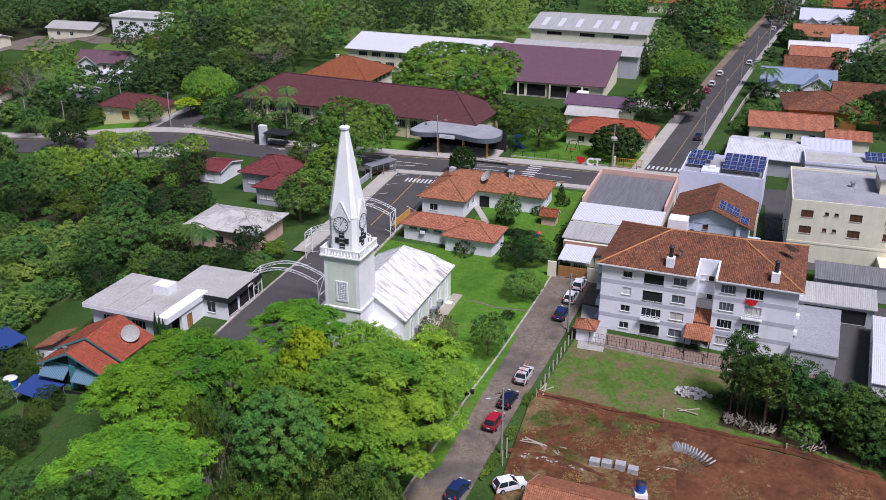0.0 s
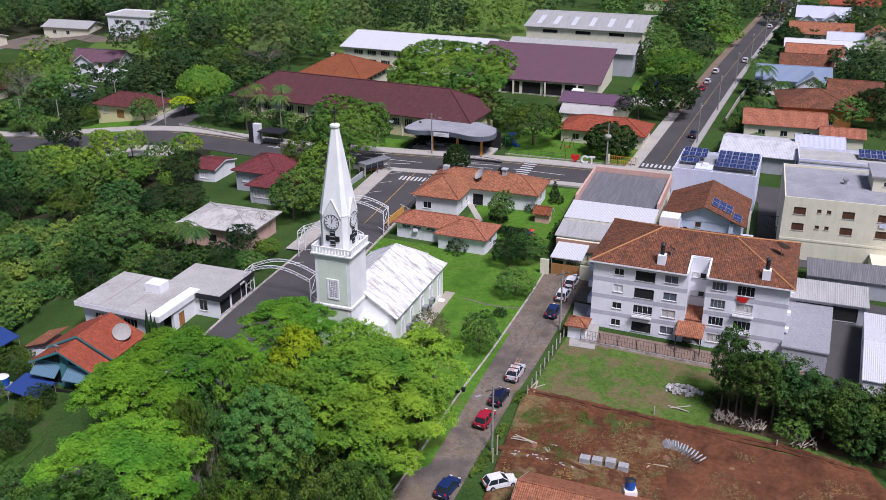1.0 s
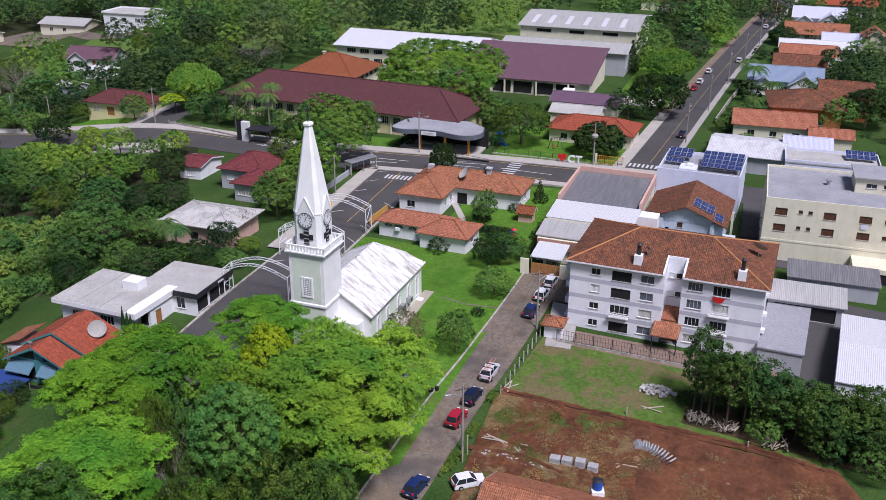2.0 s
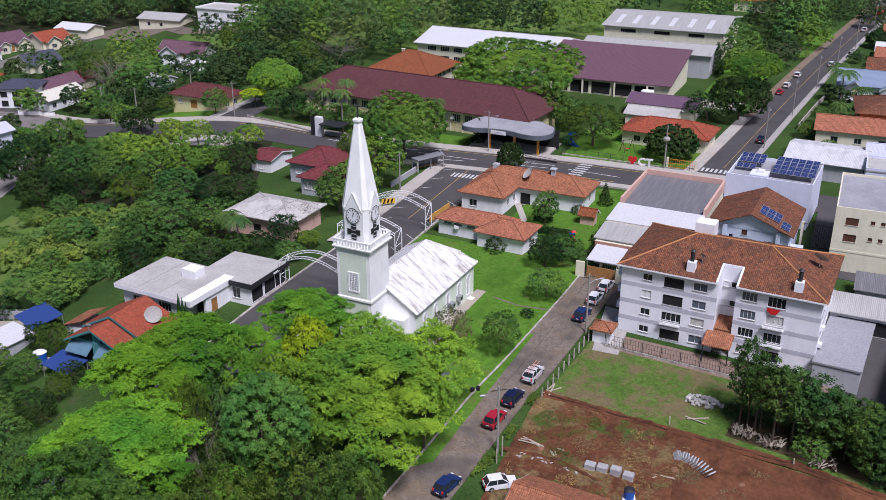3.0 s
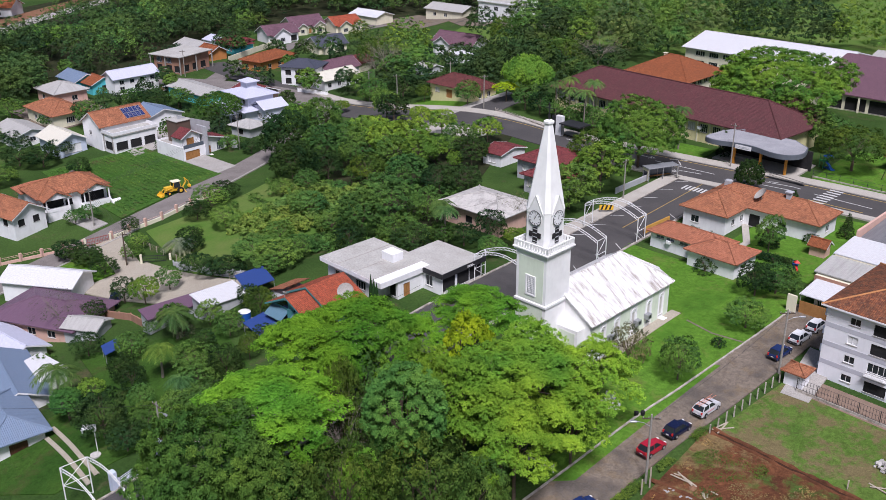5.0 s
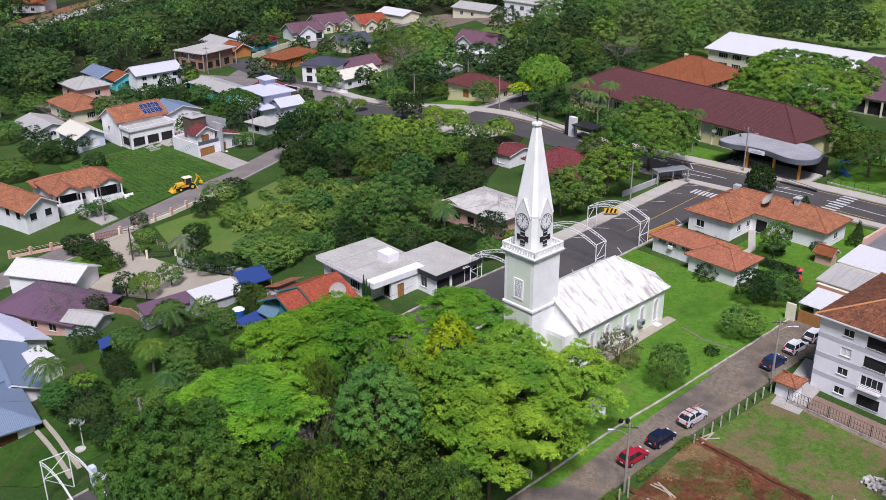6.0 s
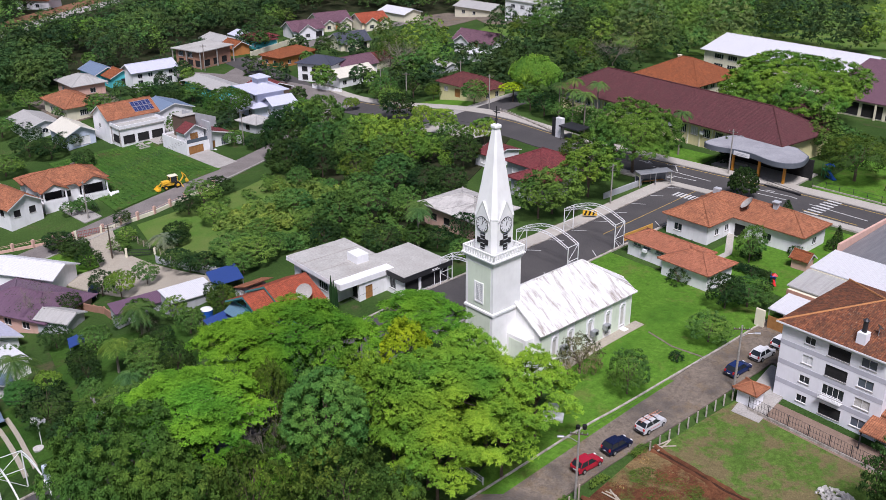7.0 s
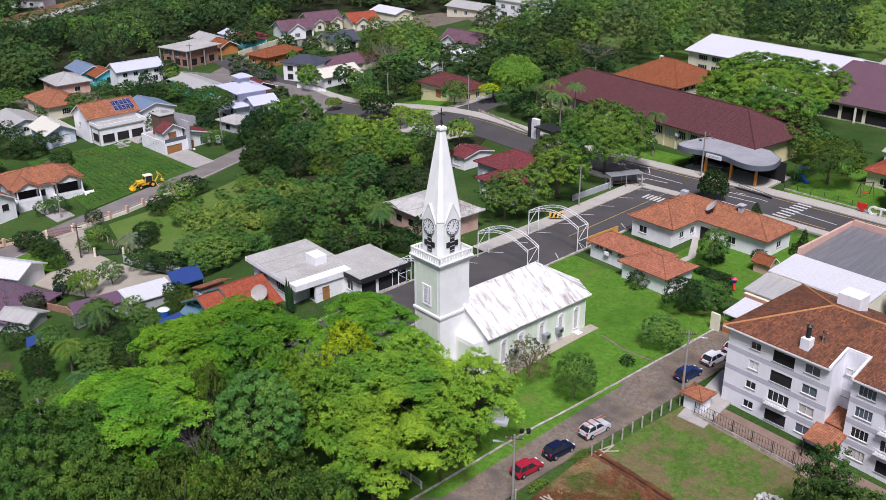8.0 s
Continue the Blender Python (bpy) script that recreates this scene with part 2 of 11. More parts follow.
OLDROAD = patchy("worn_dusty_asphalt", (0.165, 0.142, 0.120), (0.215, 0.182, 0.148), (0.245, 0.195, 0.140), (0.112, 0.100, 0.090), (0.01, 0.01), 0.04)
SOIL = surface("red_soil", (0.165, 0.068, 0.034), (0.080, 0.034, 0.020), 0.25, 1.6, 0.95, 0.1, 0.9, 0.2)
SOIL_WEEDY = patchy("weedy_red_soil", (0.185, 0.078, 0.038), (0.095, 0.040, 0.023), (0.26, 0.185, 0.088), (0.066, 0.115, 0.025), (0.035, 0.0), 0.25)
VERGE = surface("beige_earth_verge", (0.25, 0.19, 0.14), (0.17, 0.13, 0.09), 0.4, 4, 0.95, 0.1, 0.9, 0.05)
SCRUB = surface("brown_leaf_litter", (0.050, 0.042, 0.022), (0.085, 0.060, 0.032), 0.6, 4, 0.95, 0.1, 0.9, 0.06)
SOIL_DRY = surface("dry_cut_soil", (0.25, 0.14, 0.085), (0.16, 0.07, 0.04), 0.5, 3, 0.95, 0.1, 0.9, 0.08)
LAWN = patchy("mown_lawn", (0.076, 0.186, 0.019), (0.102, 0.226, 0.026), (0.152, 0.225, 0.046), (0.062, 0.158, 0.017), (-0.03, 0.0), 0.06)
GRASSDRY = patchy("patchy_lot_grass", (0.080, 0.150, 0.026), (0.106, 0.178, 0.036), (0.205, 0.172, 0.086), (0.070, 0.140, 0.024), (0.035, 0.0), 0.12)
# lawn grass again, its colour darkened for the shade in the lower gardens
GARDEN_SHADED = patchy("shaded_garden_grass", (0.036, 0.092, 0.014), (0.052, 0.118, 0.018), (0.078, 0.110, 0.030), (0.030, 0.082, 0.012), (-0.02, 0.0), 0.12)
MEADOW = surface("meadow_grass", (0.082, 0.168, 0.027), (0.140, 0.182, 0.050), 0.09, 4, 0.95, 0.1, 0.9, 0.08)
SLAB = surface("smooth_grey_slab_roof", (0.33, 0.33, 0.35), (0.27, 0.27, 0.29), 0.3, 5, 0.8)
FIELD = patchy("crop_field_green", (0.046, 0.118, 0.020), (0.064, 0.142, 0.026), (0.110, 0.110, 0.045), (0.048, 0.132, 0.018), (-0.03, 0.02), 0.2)
WHITEMETAL = plain("white_painted_steel", (0.78, 0.78, 0.78), 0.45)
GREYMETAL = plain("galvanised_steel", (0.38, 0.39, 0.41), 0.45, 0.5)
DARKMETAL = plain("black_steel", (0.025, 0.025, 0.028), 0.5)
POLE = surface("concrete_pole", (0.33, 0.31, 0.28), (0.2, 0.19, 0.17), 1.0, 6, 0.9)
WOODPOLE = surface("dark_timber_pole", (0.10, 0.075, 0.055), (0.06, 0.045, 0.035), 1.0, 6, 0.9)
WOOD = surface("honey_timber", (0.40, 0.20, 0.07), (0.26, 0.12, 0.04), 2.0, 12, 0.6)
WOODPALE = surface("pale_sawn_timber", (0.46, 0.40, 0.32), (0.3, 0.25, 0.19), 2.0, 12, 0.8)
BLOCK = surface("grey_concrete_block", (0.42, 0.42, 0.42), (0.3, 0.3, 0.3), 2.0, 12, 0.9)
RUBBLE = surface("pale_rubble", (0.55, 0.53, 0.50), (0.36, 0.34, 0.31), 2.0, 9, 0.9)
GLASS = glass_mat("dark_window_glass")
GLASSB = glass_mat("blue_grey_window_glass", (0.10, 0.12, 0.15))
SHUTTER = surface("brown_shutter", (0.12, 0.055, 0.03), (0.08, 0.04, 0.025), 2, 10, 0.6)
CURTAIN = surface("pale_curtain", (0.62, 0.60, 0.56), (0.45, 0.43, 0.40), 2, 8, 0.9)
FRAMEW = plain("white_window_frame", (0.75, 0.75, 0.75), 0.5)
# near-black colour that stands for the shade inside openings and recesses
SHADE_BLACK = surface("near_black_shade", (0.02, 0.02, 0.022), (0.035, 0.033, 0.03), 1.0, 5, 0.9)
SOLAR = plain("solar_cell_blue", (0.025, 0.04, 0.14), 0.15, 0.0, 0.6)
ALU = plain("aluminium_frame", (0.6, 0.6, 0.62), 0.35, 0.7)
RIDGE = surface("orange_ridge_mortar", (0.50, 0.23, 0.09), (0.36, 0.16, 0.07), 1.5, 8, 0.85)
RIDGE_DARK = surface("dark_ridge_tile", (0.10, 0.035, 0.035), (0.07, 0.03, 0.03), 1.5, 8, 0.85)
RUBBER = plain("tyre_rubber", (0.018, 0.018, 0.018), 0.85, 0, 0.2)
RED = plain("red_plastic", (0.55, 0.02, 0.02), 0.45)
YELLOWP = plain("yellow_machine_paint", (0.72, 0.42, 0.03), 0.4)
BLUEP = plain("blue_plastic", (0.02, 0.10, 0.42), 0.4)
BLUETARP = plain("blue_tarpaulin", (0.028, 0.060, 0.215), 0.5)
AWNING = sheet("blue_grey_awning_sheet", (0.10, 0.20, 0.27), (0.16, 0.22, 0.25), 0.3)
GREENP = plain("green_plastic", (0.05, 0.30, 0.10), 0.45)
ORANGEP = plain("orange_paint", (0.62, 0.26, 0.03), 0.5)
BARK = surface("grey_brown_bark", (0.13, 0.10, 0.075), (0.08, 0.06, 0.045), 3, 12, 0.95, 0.1, 0.8, 0.03)
BAREBARK = surface("pale_bare_bark", (0.27, 0.24, 0.20), (0.18, 0.155, 0.125), 3, 12, 0.95, 0.1, 0.8, 0.03)
LEAF_BRIGHT = leaves("bright_feathery_foliage", (0.082, 0.222, 0.020), (0.148, 0.336, 0.034))
LEAF_LIME = leaves("lime_foliage", (0.124, 0.270, 0.027), (0.206, 0.380, 0.047))
LEAF_DOME = leaves("dome_tree_foliage", (0.100, 0.222, 0.036), (0.172, 0.335, 0.055))
LEAF_MID = leaves("mid_green_foliage", (0.060, 0.132, 0.034), (0.116, 0.225, 0.054))
LEAF_GROVE = leaves("deep_green_foliage", (0.048, 0.112, 0.032), (0.100, 0.202, 0.052))
LEAF_BROAD = leaves("broad_tree_foliage", (0.050, 0.116, 0.025), (0.100, 0.205, 0.043))
LEAF_SLENDER = leaves("thin_grove_foliage", (0.026, 0.062, 0.020), (0.072, 0.148, 0.038))
LEAF_DARK = leaves("dark_green_foliage", (0.016, 0.038, 0.015), (0.044, 0.090, 0.029))
LEAF_BLUE = leaves("blue_green_foliage", (0.050, 0.142, 0.034), (0.108, 0.240, 0.056))
LEAF_WOOD = leaves("woodland_foliage", (0.062, 0.125, 0.034), (0.130, 0.210, 0.062))
LEAF_BANANA = leaves("banana_leaves", (0.090, 0.175, 0.035), (0.17, 0.25, 0.07))
LEAF_YOUNG = leaves("young_yellow_green_foliage", (0.108, 0.210, 0.032), (0.178, 0.305, 0.052))
LEAF_GOLD = leaves("yellow_green_foliage", (0.20, 0.32, 0.012), (0.30, 0.41, 0.020))
LEAF_OLIVE = leaves("olive_foliage", (0.046, 0.098, 0.019), (0.100, 0.166, 0.034))
LEAF_GREY = leaves("greyish_twig_foliage", (0.085, 0.095, 0.050), (0.15, 0.15, 0.09))
LEAF_PALM = leaves("palm_fronds", (0.045, 0.10, 0.03), (0.10, 0.17, 0.055))


# ---- mesh helpers ----
class Geo:
    """Vertices and faces gathered for one mesh."""

    def __init__(self):
        self.v, self.f = [], []

    def face(self, *pts):
        k = len(self.v)
        self.v.extend(tuple(p) for p in pts)
        self.f.append(tuple(range(k, k + len(pts))))
        return self

    def box(self, x0, x1, y0, y1, z0, z1):
        k = len(self.v)
        self.v += [(x0, y0, z0), (x1, y0, z0), (x1, y1, z0), (x0, y1, z0), (x0, y0, z1), (x1, y0, z1), (x1, y1, z1), (x0, y1, z1)]
        self.f += [tuple(k + i for i in q) for q in ((0, 3, 2, 1), (4, 5, 6, 7), (0, 1, 5, 4), (1, 2, 6, 5), (2, 3, 7, 6), (3, 0, 4, 7))]
        return self

    def bbox(self, x0, x1, y0, y1, z0, z1, c=0.03):
        """A box with its upright and top edges taken off."""
        return self.loft([[(x0, y0), (x1, y0), (x1, y1), (x0, y1)]] * 2 + [[(x0 + c, y0 + c), (x1 - c, y0 + c), (x1 - c, y1 - c), (x0 + c, y1 - c)]], [z0, z1 - c, z1])

    def loft(self, rings, heights):
        """Stacked outlines of equal count, closed at both ends."""
        k, n = len(self.v), len(rings[0])
        for ring, z in zip(rings, heights):
            self.v += [(p[0], p[1], z) for p in ring]
        for i in range(len(rings) - 1):
            for j in range(n):
                a, b = k + i * n + j, k + i * n + (j + 1) % n
                self.f.append((a, b, b + n, a + n))
        self.f.append(tuple(k + j for j in reversed(range(n))))
        self.f.append(tuple(k + (len(rings) - 1) * n + j for j in range(n)))
        return self

    def tube(self, pts, radii, n=6):
        """A tapered pipe along points."""
        pts = [Vector(p) for p in pts]
        if isinstance(radii, (int, float)):
            radii = [radii] * len(pts)
        k = len(self.v)
        for i, p in enumerate(pts):
            d = (pts[min(i + 1, len(pts) - 1)] - pts[max(i - 1, 0)]).normalized()
            s = d.cross(Vector((0, 0, 1)) if abs(d.z) < 0.9 else Vector((1, 0, 0))).normalized()
            t = d.cross(s)
            for j in range(n):
                a = 2 * math.pi * j / n
                self.v.append(tuple(p + radii[i] * (math.cos(a) * s + math.sin(a) * t)))
        for i in range(len(pts) - 1):
            for j in range(n):
                a, b = k + i * n + j, k + i * n + (j + 1) % n
                self.f.append((a, a + n, b + n, b))
        self.f.append(tuple(k + j for j in range(n)))
        self.f.append(tuple(k + (len(pts) - 1) * n + j for j in reversed(range(n))))
        return self

    def cyl(self, x, y, z0, z1, r0, r1=None, n=12):
        r1 = r0 if r1 is None else r1
        ring = lambda r: [(x + r * math.cos(2 * math.pi * j / n), y + r * math.sin(2 * math.pi * j / n)) for j in range(n)]
        return self.loft([ring(r0), ring(r1)], [z0, z1])

    def add(self, other, m):
        k = len(self.v)
        self.v += [tuple(m @ Vector(p)) for p in other.v]
        self.f += [tuple(k + i for i in q) for q in other.f]
        return self

    def mesh(self, name, material):
        me = bpy.data.meshes.new(name)
        me.from_pydata(self.v, [], self.f)
        me.materials.append(material)
        lay = me.uv_layers.new(name="UVMap").data
        for p in me.polygons:
            n = p.normal
            u = Vector((-n.y, n.x, 0))
            u = u.normalized() if u.length > 0.05 else Vector((1, 0, 0))
            w = n.cross(u)
            for li in p.loop_indices:
                c = me.vertices[me.loops[li].vertex_index].co
                lay[li].uv = (c.dot(u), c.dot(w))
        return me


def link_part(name, me, parent, label=""):
    ob = new(name, me)
    ob.parent = parent
    if label:
        tagged(ob, label)
    return ob


def part(name, geo, material, parent, label=""):
    return link_part(name, geo.mesh(name, material), parent, label)


def thing(name, x, y, z, yaw, label, category, group="", kind=""):
    ob = new(name)
    ob.matrix_world = pose(x, y, z, 0, 0, yaw)
    return tagged(ob, label, category, group, kind)


def solid(name, geo, material, m, label, category, group="", kind=""):
    ob = new(name, geo.mesh(name, material))
    ob.matrix_world = m
    return tagged(ob, label, category, group, kind)


# ---- the lie of the land ----
def ease(v):
    v = min(1.0, max(0.0, v))
    return v * v * (3 - 2 * v)


def soft_plus(v, k=6.0):
    return k * math.log1p(math.exp(min(40.0, v / k)))


def ground(x, y):
    """Level round the school, falling into a valley to the west and gently towards the south."""
    left = ease((-x - 0.25 * max(0, y - 160) - 35) / 70)
    fall = 0.11 * soft_plus(125 - y) * (1 - left) + 0.08 * soft_plus(165 - y) * left
    return 0.8 - 9.0 * left - fall * ease((y + 40) / 110) - 0.05 * soft_plus(-x - 105) * ease((205 - y) / 40) * ease((y - 40) / 60)


# ---- ground ----
def axis(lo, hi, step, far):
    a = list(np.arange(lo, hi + 0.01, step))
    s = step
    while a[-1] < far:
        s *= 1.35
        a.append(a[-1] + s)
    s = step
    while a[0] > -far:
        s *= 1.35
        a.insert(0, a[0] - s)
    return a


def build_ground():
    xs, ys = axis(-220, 180, 2.5, 3500), axis(40, 460, 2.5, 3500)
    g = Geo()
    for y in ys:
        for x in xs:
            g.v.append((x, y, ground(x, y) + 0.12 * noise.noise(Vector((x * 0.09, y * 0.09, 3))) - 0.1))
    nx = len(xs)
    for j in range(len(ys) - 1):
        for i in range(nx - 1):
            k = j * nx + i
            g.f.append((k, k + 1, k + nx + 1, k + nx))
    m, n, l, b = base_mat("meadow_and_garden_ground", 0.95, 0, 0.1)
    co = n.new("ShaderNodeNewGeometry").outputs["Position"]
    c = mix_node(n, l, ramp_node(n, l, noise_node(n, l, co, 0.05, 6, 0.65), 0.4, 0.62), (0.034, 0.072, 0.016), (0.056, 0.105, 0.024))
    c = mix_node(n, l, ramp_node(n, l, noise_node(n, l, co, 0.16, 5, 0.7), 0.58, 0.74), c, (0.095, 0.08, 0.045))
    c = mix_node(n, l, 1.0, c, ramp_node(n, l, noise_node(n, l, co, 3.0, 4, 0.7), 0.3, 0.75, (0.6, 0.6, 0.6), (1.25, 1.25, 1.2)), "MULTIPLY")
    l.new(c, b.inputs["Base Color"])
    bump_node(n, l, b, noise_node(n, l, co, 5, 3), 0.8, 0.1)
    ob = new("ground", g.mesh("ground", m))
    tagged(ob, "uneven green grass and garden ground falling into a valley", "ground", kind="structure")


build_ground()


def resample(pts, step):
    out = [Vector(pts[0])]
    for a, b in zip(pts, pts[1:]):
        a, b = Vector(a), Vector(b)
        n = max(1, round((b - a).length / step))
        out += [a.lerp(b, (i + 1) / n) for i in range(n)]
    return out


def smooth(pts, times=2):
    for _ in range(times):
        q = [pts[0]]
        for a, b in zip(pts, pts[1:]):
            a, b = Vector(a), Vector(b)
            q += [a.lerp(b, 0.25), a.lerp(b, 0.75)]
        pts = q + [pts[-1]]
    return pts


def ribbon(pts, off0, off1, lift, step=2.0, drop=0.35, across=3):
    """A strip that lies on the land, between two offsets to the right of a line, with edges that go down into the soil."""
    pts = resample(pts, step)
    g, n = Geo(), across + 3
    for i, p in enumerate(pts):
        d = (pts[min(i + 1, len(pts) - 1)] - pts[max(i - 1, 0)]).normalized()
        r = Vector((d.y, -d.x))
        for j in range(n):
            k = min(max(j - 1, 0), across) / across
            q = p + r * (off0 + (off1 - off0) * k)
            g.v.append((q.x, q.y, ground(q.x, q.y) + (lift if 0 < j < n - 1 else lift - drop)))
    for i in range(len(pts) - 1):
        for j in range(n - 1):
            a = i * n + j
            g.f.append((a, a + 1, a + n + 1, a + n))
    return g


def patch(corners, lift, step=2.0, rough=0.0, drop=0.35, cells=None):
    """A four-cornered piece of land, draped, with edges that go down into the soil."""
    a, b, c, d = [Vector(p) for p in corners]
    nu, nv = cells or (max(2, round((b - a).length / step)), max(2, round((d - a).length / step)))
    g = Geo()
    for j in range(nv + 1):
        for i in range(nu + 1):
            q = a.lerp(b, i / nu).lerp(d.lerp(c, i / nu), j / nv)
            edge = i in (0, nu) or j in (0, nv)
            z = ground(q.x, q.y) + lift + (rough * noise.fractal(Vector((q.x * 0.4, q.y * 0.4, 1)), 0.6, 2.0, 4) if not edge else 0)
            g.v.append((q.x, q.y, z))
    for j in range(nv):
        for i in range(nu):
            k = j * (nu + 1) + i
            g.f.append((k, k + 1, k + nu + 2, k + nu + 1))
    ring = [i for i in range(nu)] + [j * (nu + 1) + nu for j in range(nv)] + [nv * (nu + 1) + i for i in range(nu, 0, -1)] + [j * (nu + 1) for j in range(nv, 0, -1)]
    k = len(g.v)
    g.v += [(g.v[i][0], g.v[i][1], g.v[i][2] - drop) for i in ring]
    for i in range(len(ring)):
        j = (i + 1) % len(ring)
        g.f.append((ring[i], k + i, k + j, ring[j]))
    return g


def lay(name, geo, material, label, category):
    return solid(name, geo, material, Matrix(), label, category, kind="structure")


AVENUE = smooth([(-64, 35), (-42.5, 76), (-22, 133), (-13.2, 158.5), (-2.5, 194)])      # middle line
STREET = smooth([(-26, 34), (-4.2, 80), (2.2, 94), (7.5, 106.5), (11.2, 113.5), (18, 129), (23, 142.5)])
CROSS = smooth([(-190, 282), (-150, 261), (-110, 240.5), (-75, 227), (-50, 215.5), (-37, 209.5), (-13, 202.8), (14, 196.5), (35, 190), (60, 181.5), (140, 152)])
MAIN = smooth([(46, 189), (49.5, 196.5), (72, 248), (101.5, 314), (158, 433), (235, 600)])
VALLEY = smooth([(-128, 80), (-121, 118), (-116.5, 136), (-112.5, 160), (-110.5, 185), (-112, 215), (-120, 246)])
UPTOWN = smooth([(-120, 246), (-140, 256), (-165, 258), (-200, 252)])
HILLROAD = smooth([(-172, 258), (-180, 284), (-181, 312), (-178, 350), (-165, 385)])
lay("road", ribbon(AVENUE, -5.2, 5.2, 0.05), ASPHALT, "dark grey asphalt avenue beside the church", "road")
lay("road", ribbon(STREET, -3.3, 3.3, 0.055), OLDROAD, "worn brownish street with parked cars", "road")
lay("road", ribbon(CROSS, -5.2, 5.2, 0.035), ASPHALT, "dark grey asphalt street in front of the school", "road")
lay("road", ribbon(MAIN, -3.9, 3.9, 0.06, 4.0), ASPHALT, "long dark grey asphalt street", "road")
lay("road", ribbon(VALLEY, -3.4, 3.4, 0.05), GREYROAD, "grey asphalt road through the valley", "road")
lay("road", ribbon(UPTOWN, -5, 5, 0.06), GREYROAD, "grey asphalt street junction among houses", "road")
lay("road", ribbon(HILLROAD, -3.5, 3.5, 0.03, 4.0), GREYROAD, "grey street between houses", "road")
lay("road", ribbon([(-150, 400), (-128, 372), (-95, 352), (-60, 345)], -3.5, 3.5, 0.05, 4.0), OLDROAD, "pale dusty street far off", "road")
RAILWAY = smooth([(-270, 190), (-285, 235), (-303, 284), (-315, 316), (-323, 357), (-335, 420), (-350, 520)])
lay("railway", ribbon(RAILWAY, -4.5, 4.5, 0.35, 6.0), CONCRETE, "grey railway bed on an embankment", "railway")
lay("earth_bank", ribbon(RAILWAY, -16, -4.6, 0.3, 6.0), SOIL_DRY, "bare brown earth beside the railway", "soil")

# pavements, one step above the road
lay("pavement", ribbon(AVENUE[12:], -8.4, -5.2, 0.19), PAVING, "pale paved pavement along the avenue", "pavement")
lay("pavement", ribbon(CROSS[6:-7], -8.6, -5.2, 0.19), PAVING, "pale paved pavement in front of the school", "pavement")
SIDE = resample(MAIN[3:], 4.0)
lay("pavement", ribbon(SIDE[:15], -6.6, -3.9, 0.2, 4.0), PAVING, "pale concrete pavement along the long street", "pavement")
lay("verge", ribbon(SIDE[14:], -6.2, -3.9, 0.12, 4.0), VERGE, "bare earth verge of the long street", "soil")
lay("pavement", ribbon(SIDE, 3.9, 5.3, 0.19, 4.0), CONCRETE, "grey concrete pavement along the long street", "pavement")
lay("garden_wall", ribbon([(-7.6, 162.2), (-4.7, 169.4)], -0.08, 0.08, 1.3, 2.0, 1.5, 1), plaster("ochre_wall_paint", (0.55, 0.30, 0.07), 0.3), "ochre-painted garden wall beside the avenue", "wall")
lay("garden_wall", ribbon([(73.6, 231.6), (83.1, 252.7), (92.2, 271.2)], -0.12, 0.12, 1.1, 2.0, 1.3, 1), KERBW, "low pale garden wall along the long street", "wall")
lay("lawn", patch([(92, 318), (96.2, 316.5), (119.8, 366), (112, 370)], 0.04), LAWN, "bright grass beside the long street", "lawn")
lay("yard", patch([(50, 252), (62, 248), (66, 256), (54, 260)], 0.08), PAVING, "paved apron beside the sports hall", "yard")
lay("pavement", ribbon(CROSS[-20:-6], 5.2, 7.4, 0.19), PAVING, "pale pavement before the houses", "pavement")
lay("kerb", ribbon(STREET, -3.54, -3.3, 0.2, 1.5, 0.5, 1), KERBW, "worn limewashed kerb beside the church lawn", "kerb")
lay("kerb", ribbon(AVENUE, 5.2, 5.6, 0.2, 1.5, 0.5, 1), KERBW, "pale concrete kerb of the avenue", "kerb")
lay("kerb", ribbon(AVENUE, -5.5, -5.2, 0.21, 1.5, 0.5, 1), KERBW, "pale concrete kerb of the avenue", "kerb")
lay("kerb", ribbon(VALLEY[6:], 3.4, 3.8, 0.2, 1.5, 0.5, 1), CONCRETE, "grey concrete kerb of the valley road", "kerb")
lay("verge", patch([(20.0, 118.5), (23.5, 117.5), (26.5, 129), (22.5, 131)], 0.12), CONCRETE, "pale concrete crossing at the flats' gate", "pavement")

# planted and bare pieces of land
lay("lawn", patch([(-15, 122), (7, 113), (22, 145), (-9, 157)], 0.05), LAWN, "mown bright green church lawn", "lawn")
lay("lawn", patch([(-4, 92), (0.5, 94), (12, 122), (0, 122)], 0.06), LAWN, "mown green strip beside the street", "lawn")
lay("lawn", patch([(5, 160), (20.5, 152), (30, 182), (14, 186)], 0.06), LAWN, "green garden lawn with bushes", "lawn")
lay("lawn", patch([(17, 205), (44, 196), (51, 220), (24, 229)], 0.05), LAWN, "school playground lawn", "lawn")
lay("lawn", patch([(-22, 215), (-6, 210), (-4, 217), (-20, 222)], 0.06), LAWN, "mown lawn beside the school wall", "lawn")
lay("lawn", patch([(55, 262), (66, 258), (80, 292), (68, 298)], 0.05), LAWN, "green lawn beside the sports hall", "lawn")
lay("lot", patch([(13.4, 107.4), (50, 92.5), (54, 108), (20, 120.8)], 0.08, 2.0), GRASSDRY, "patchy green and straw-coloured vacant lot", "lot")
lay("lot", patch([(6.5, 88), (26, 79.7), (29.5, 101.0), (12.8, 107.7)], 0.3, 0.9, 0.22, 0.6), SOIL_WEEDY, "red soil of a building plot with straw and weeds", "soil")
lay("lot", patch([(26, 79.7), (58, 66), (52, 91.8), (29.5, 101.0)], 0.3, 0.9, 0.22, 0.6), SOIL, "bare red soil of a building plot", "soil")
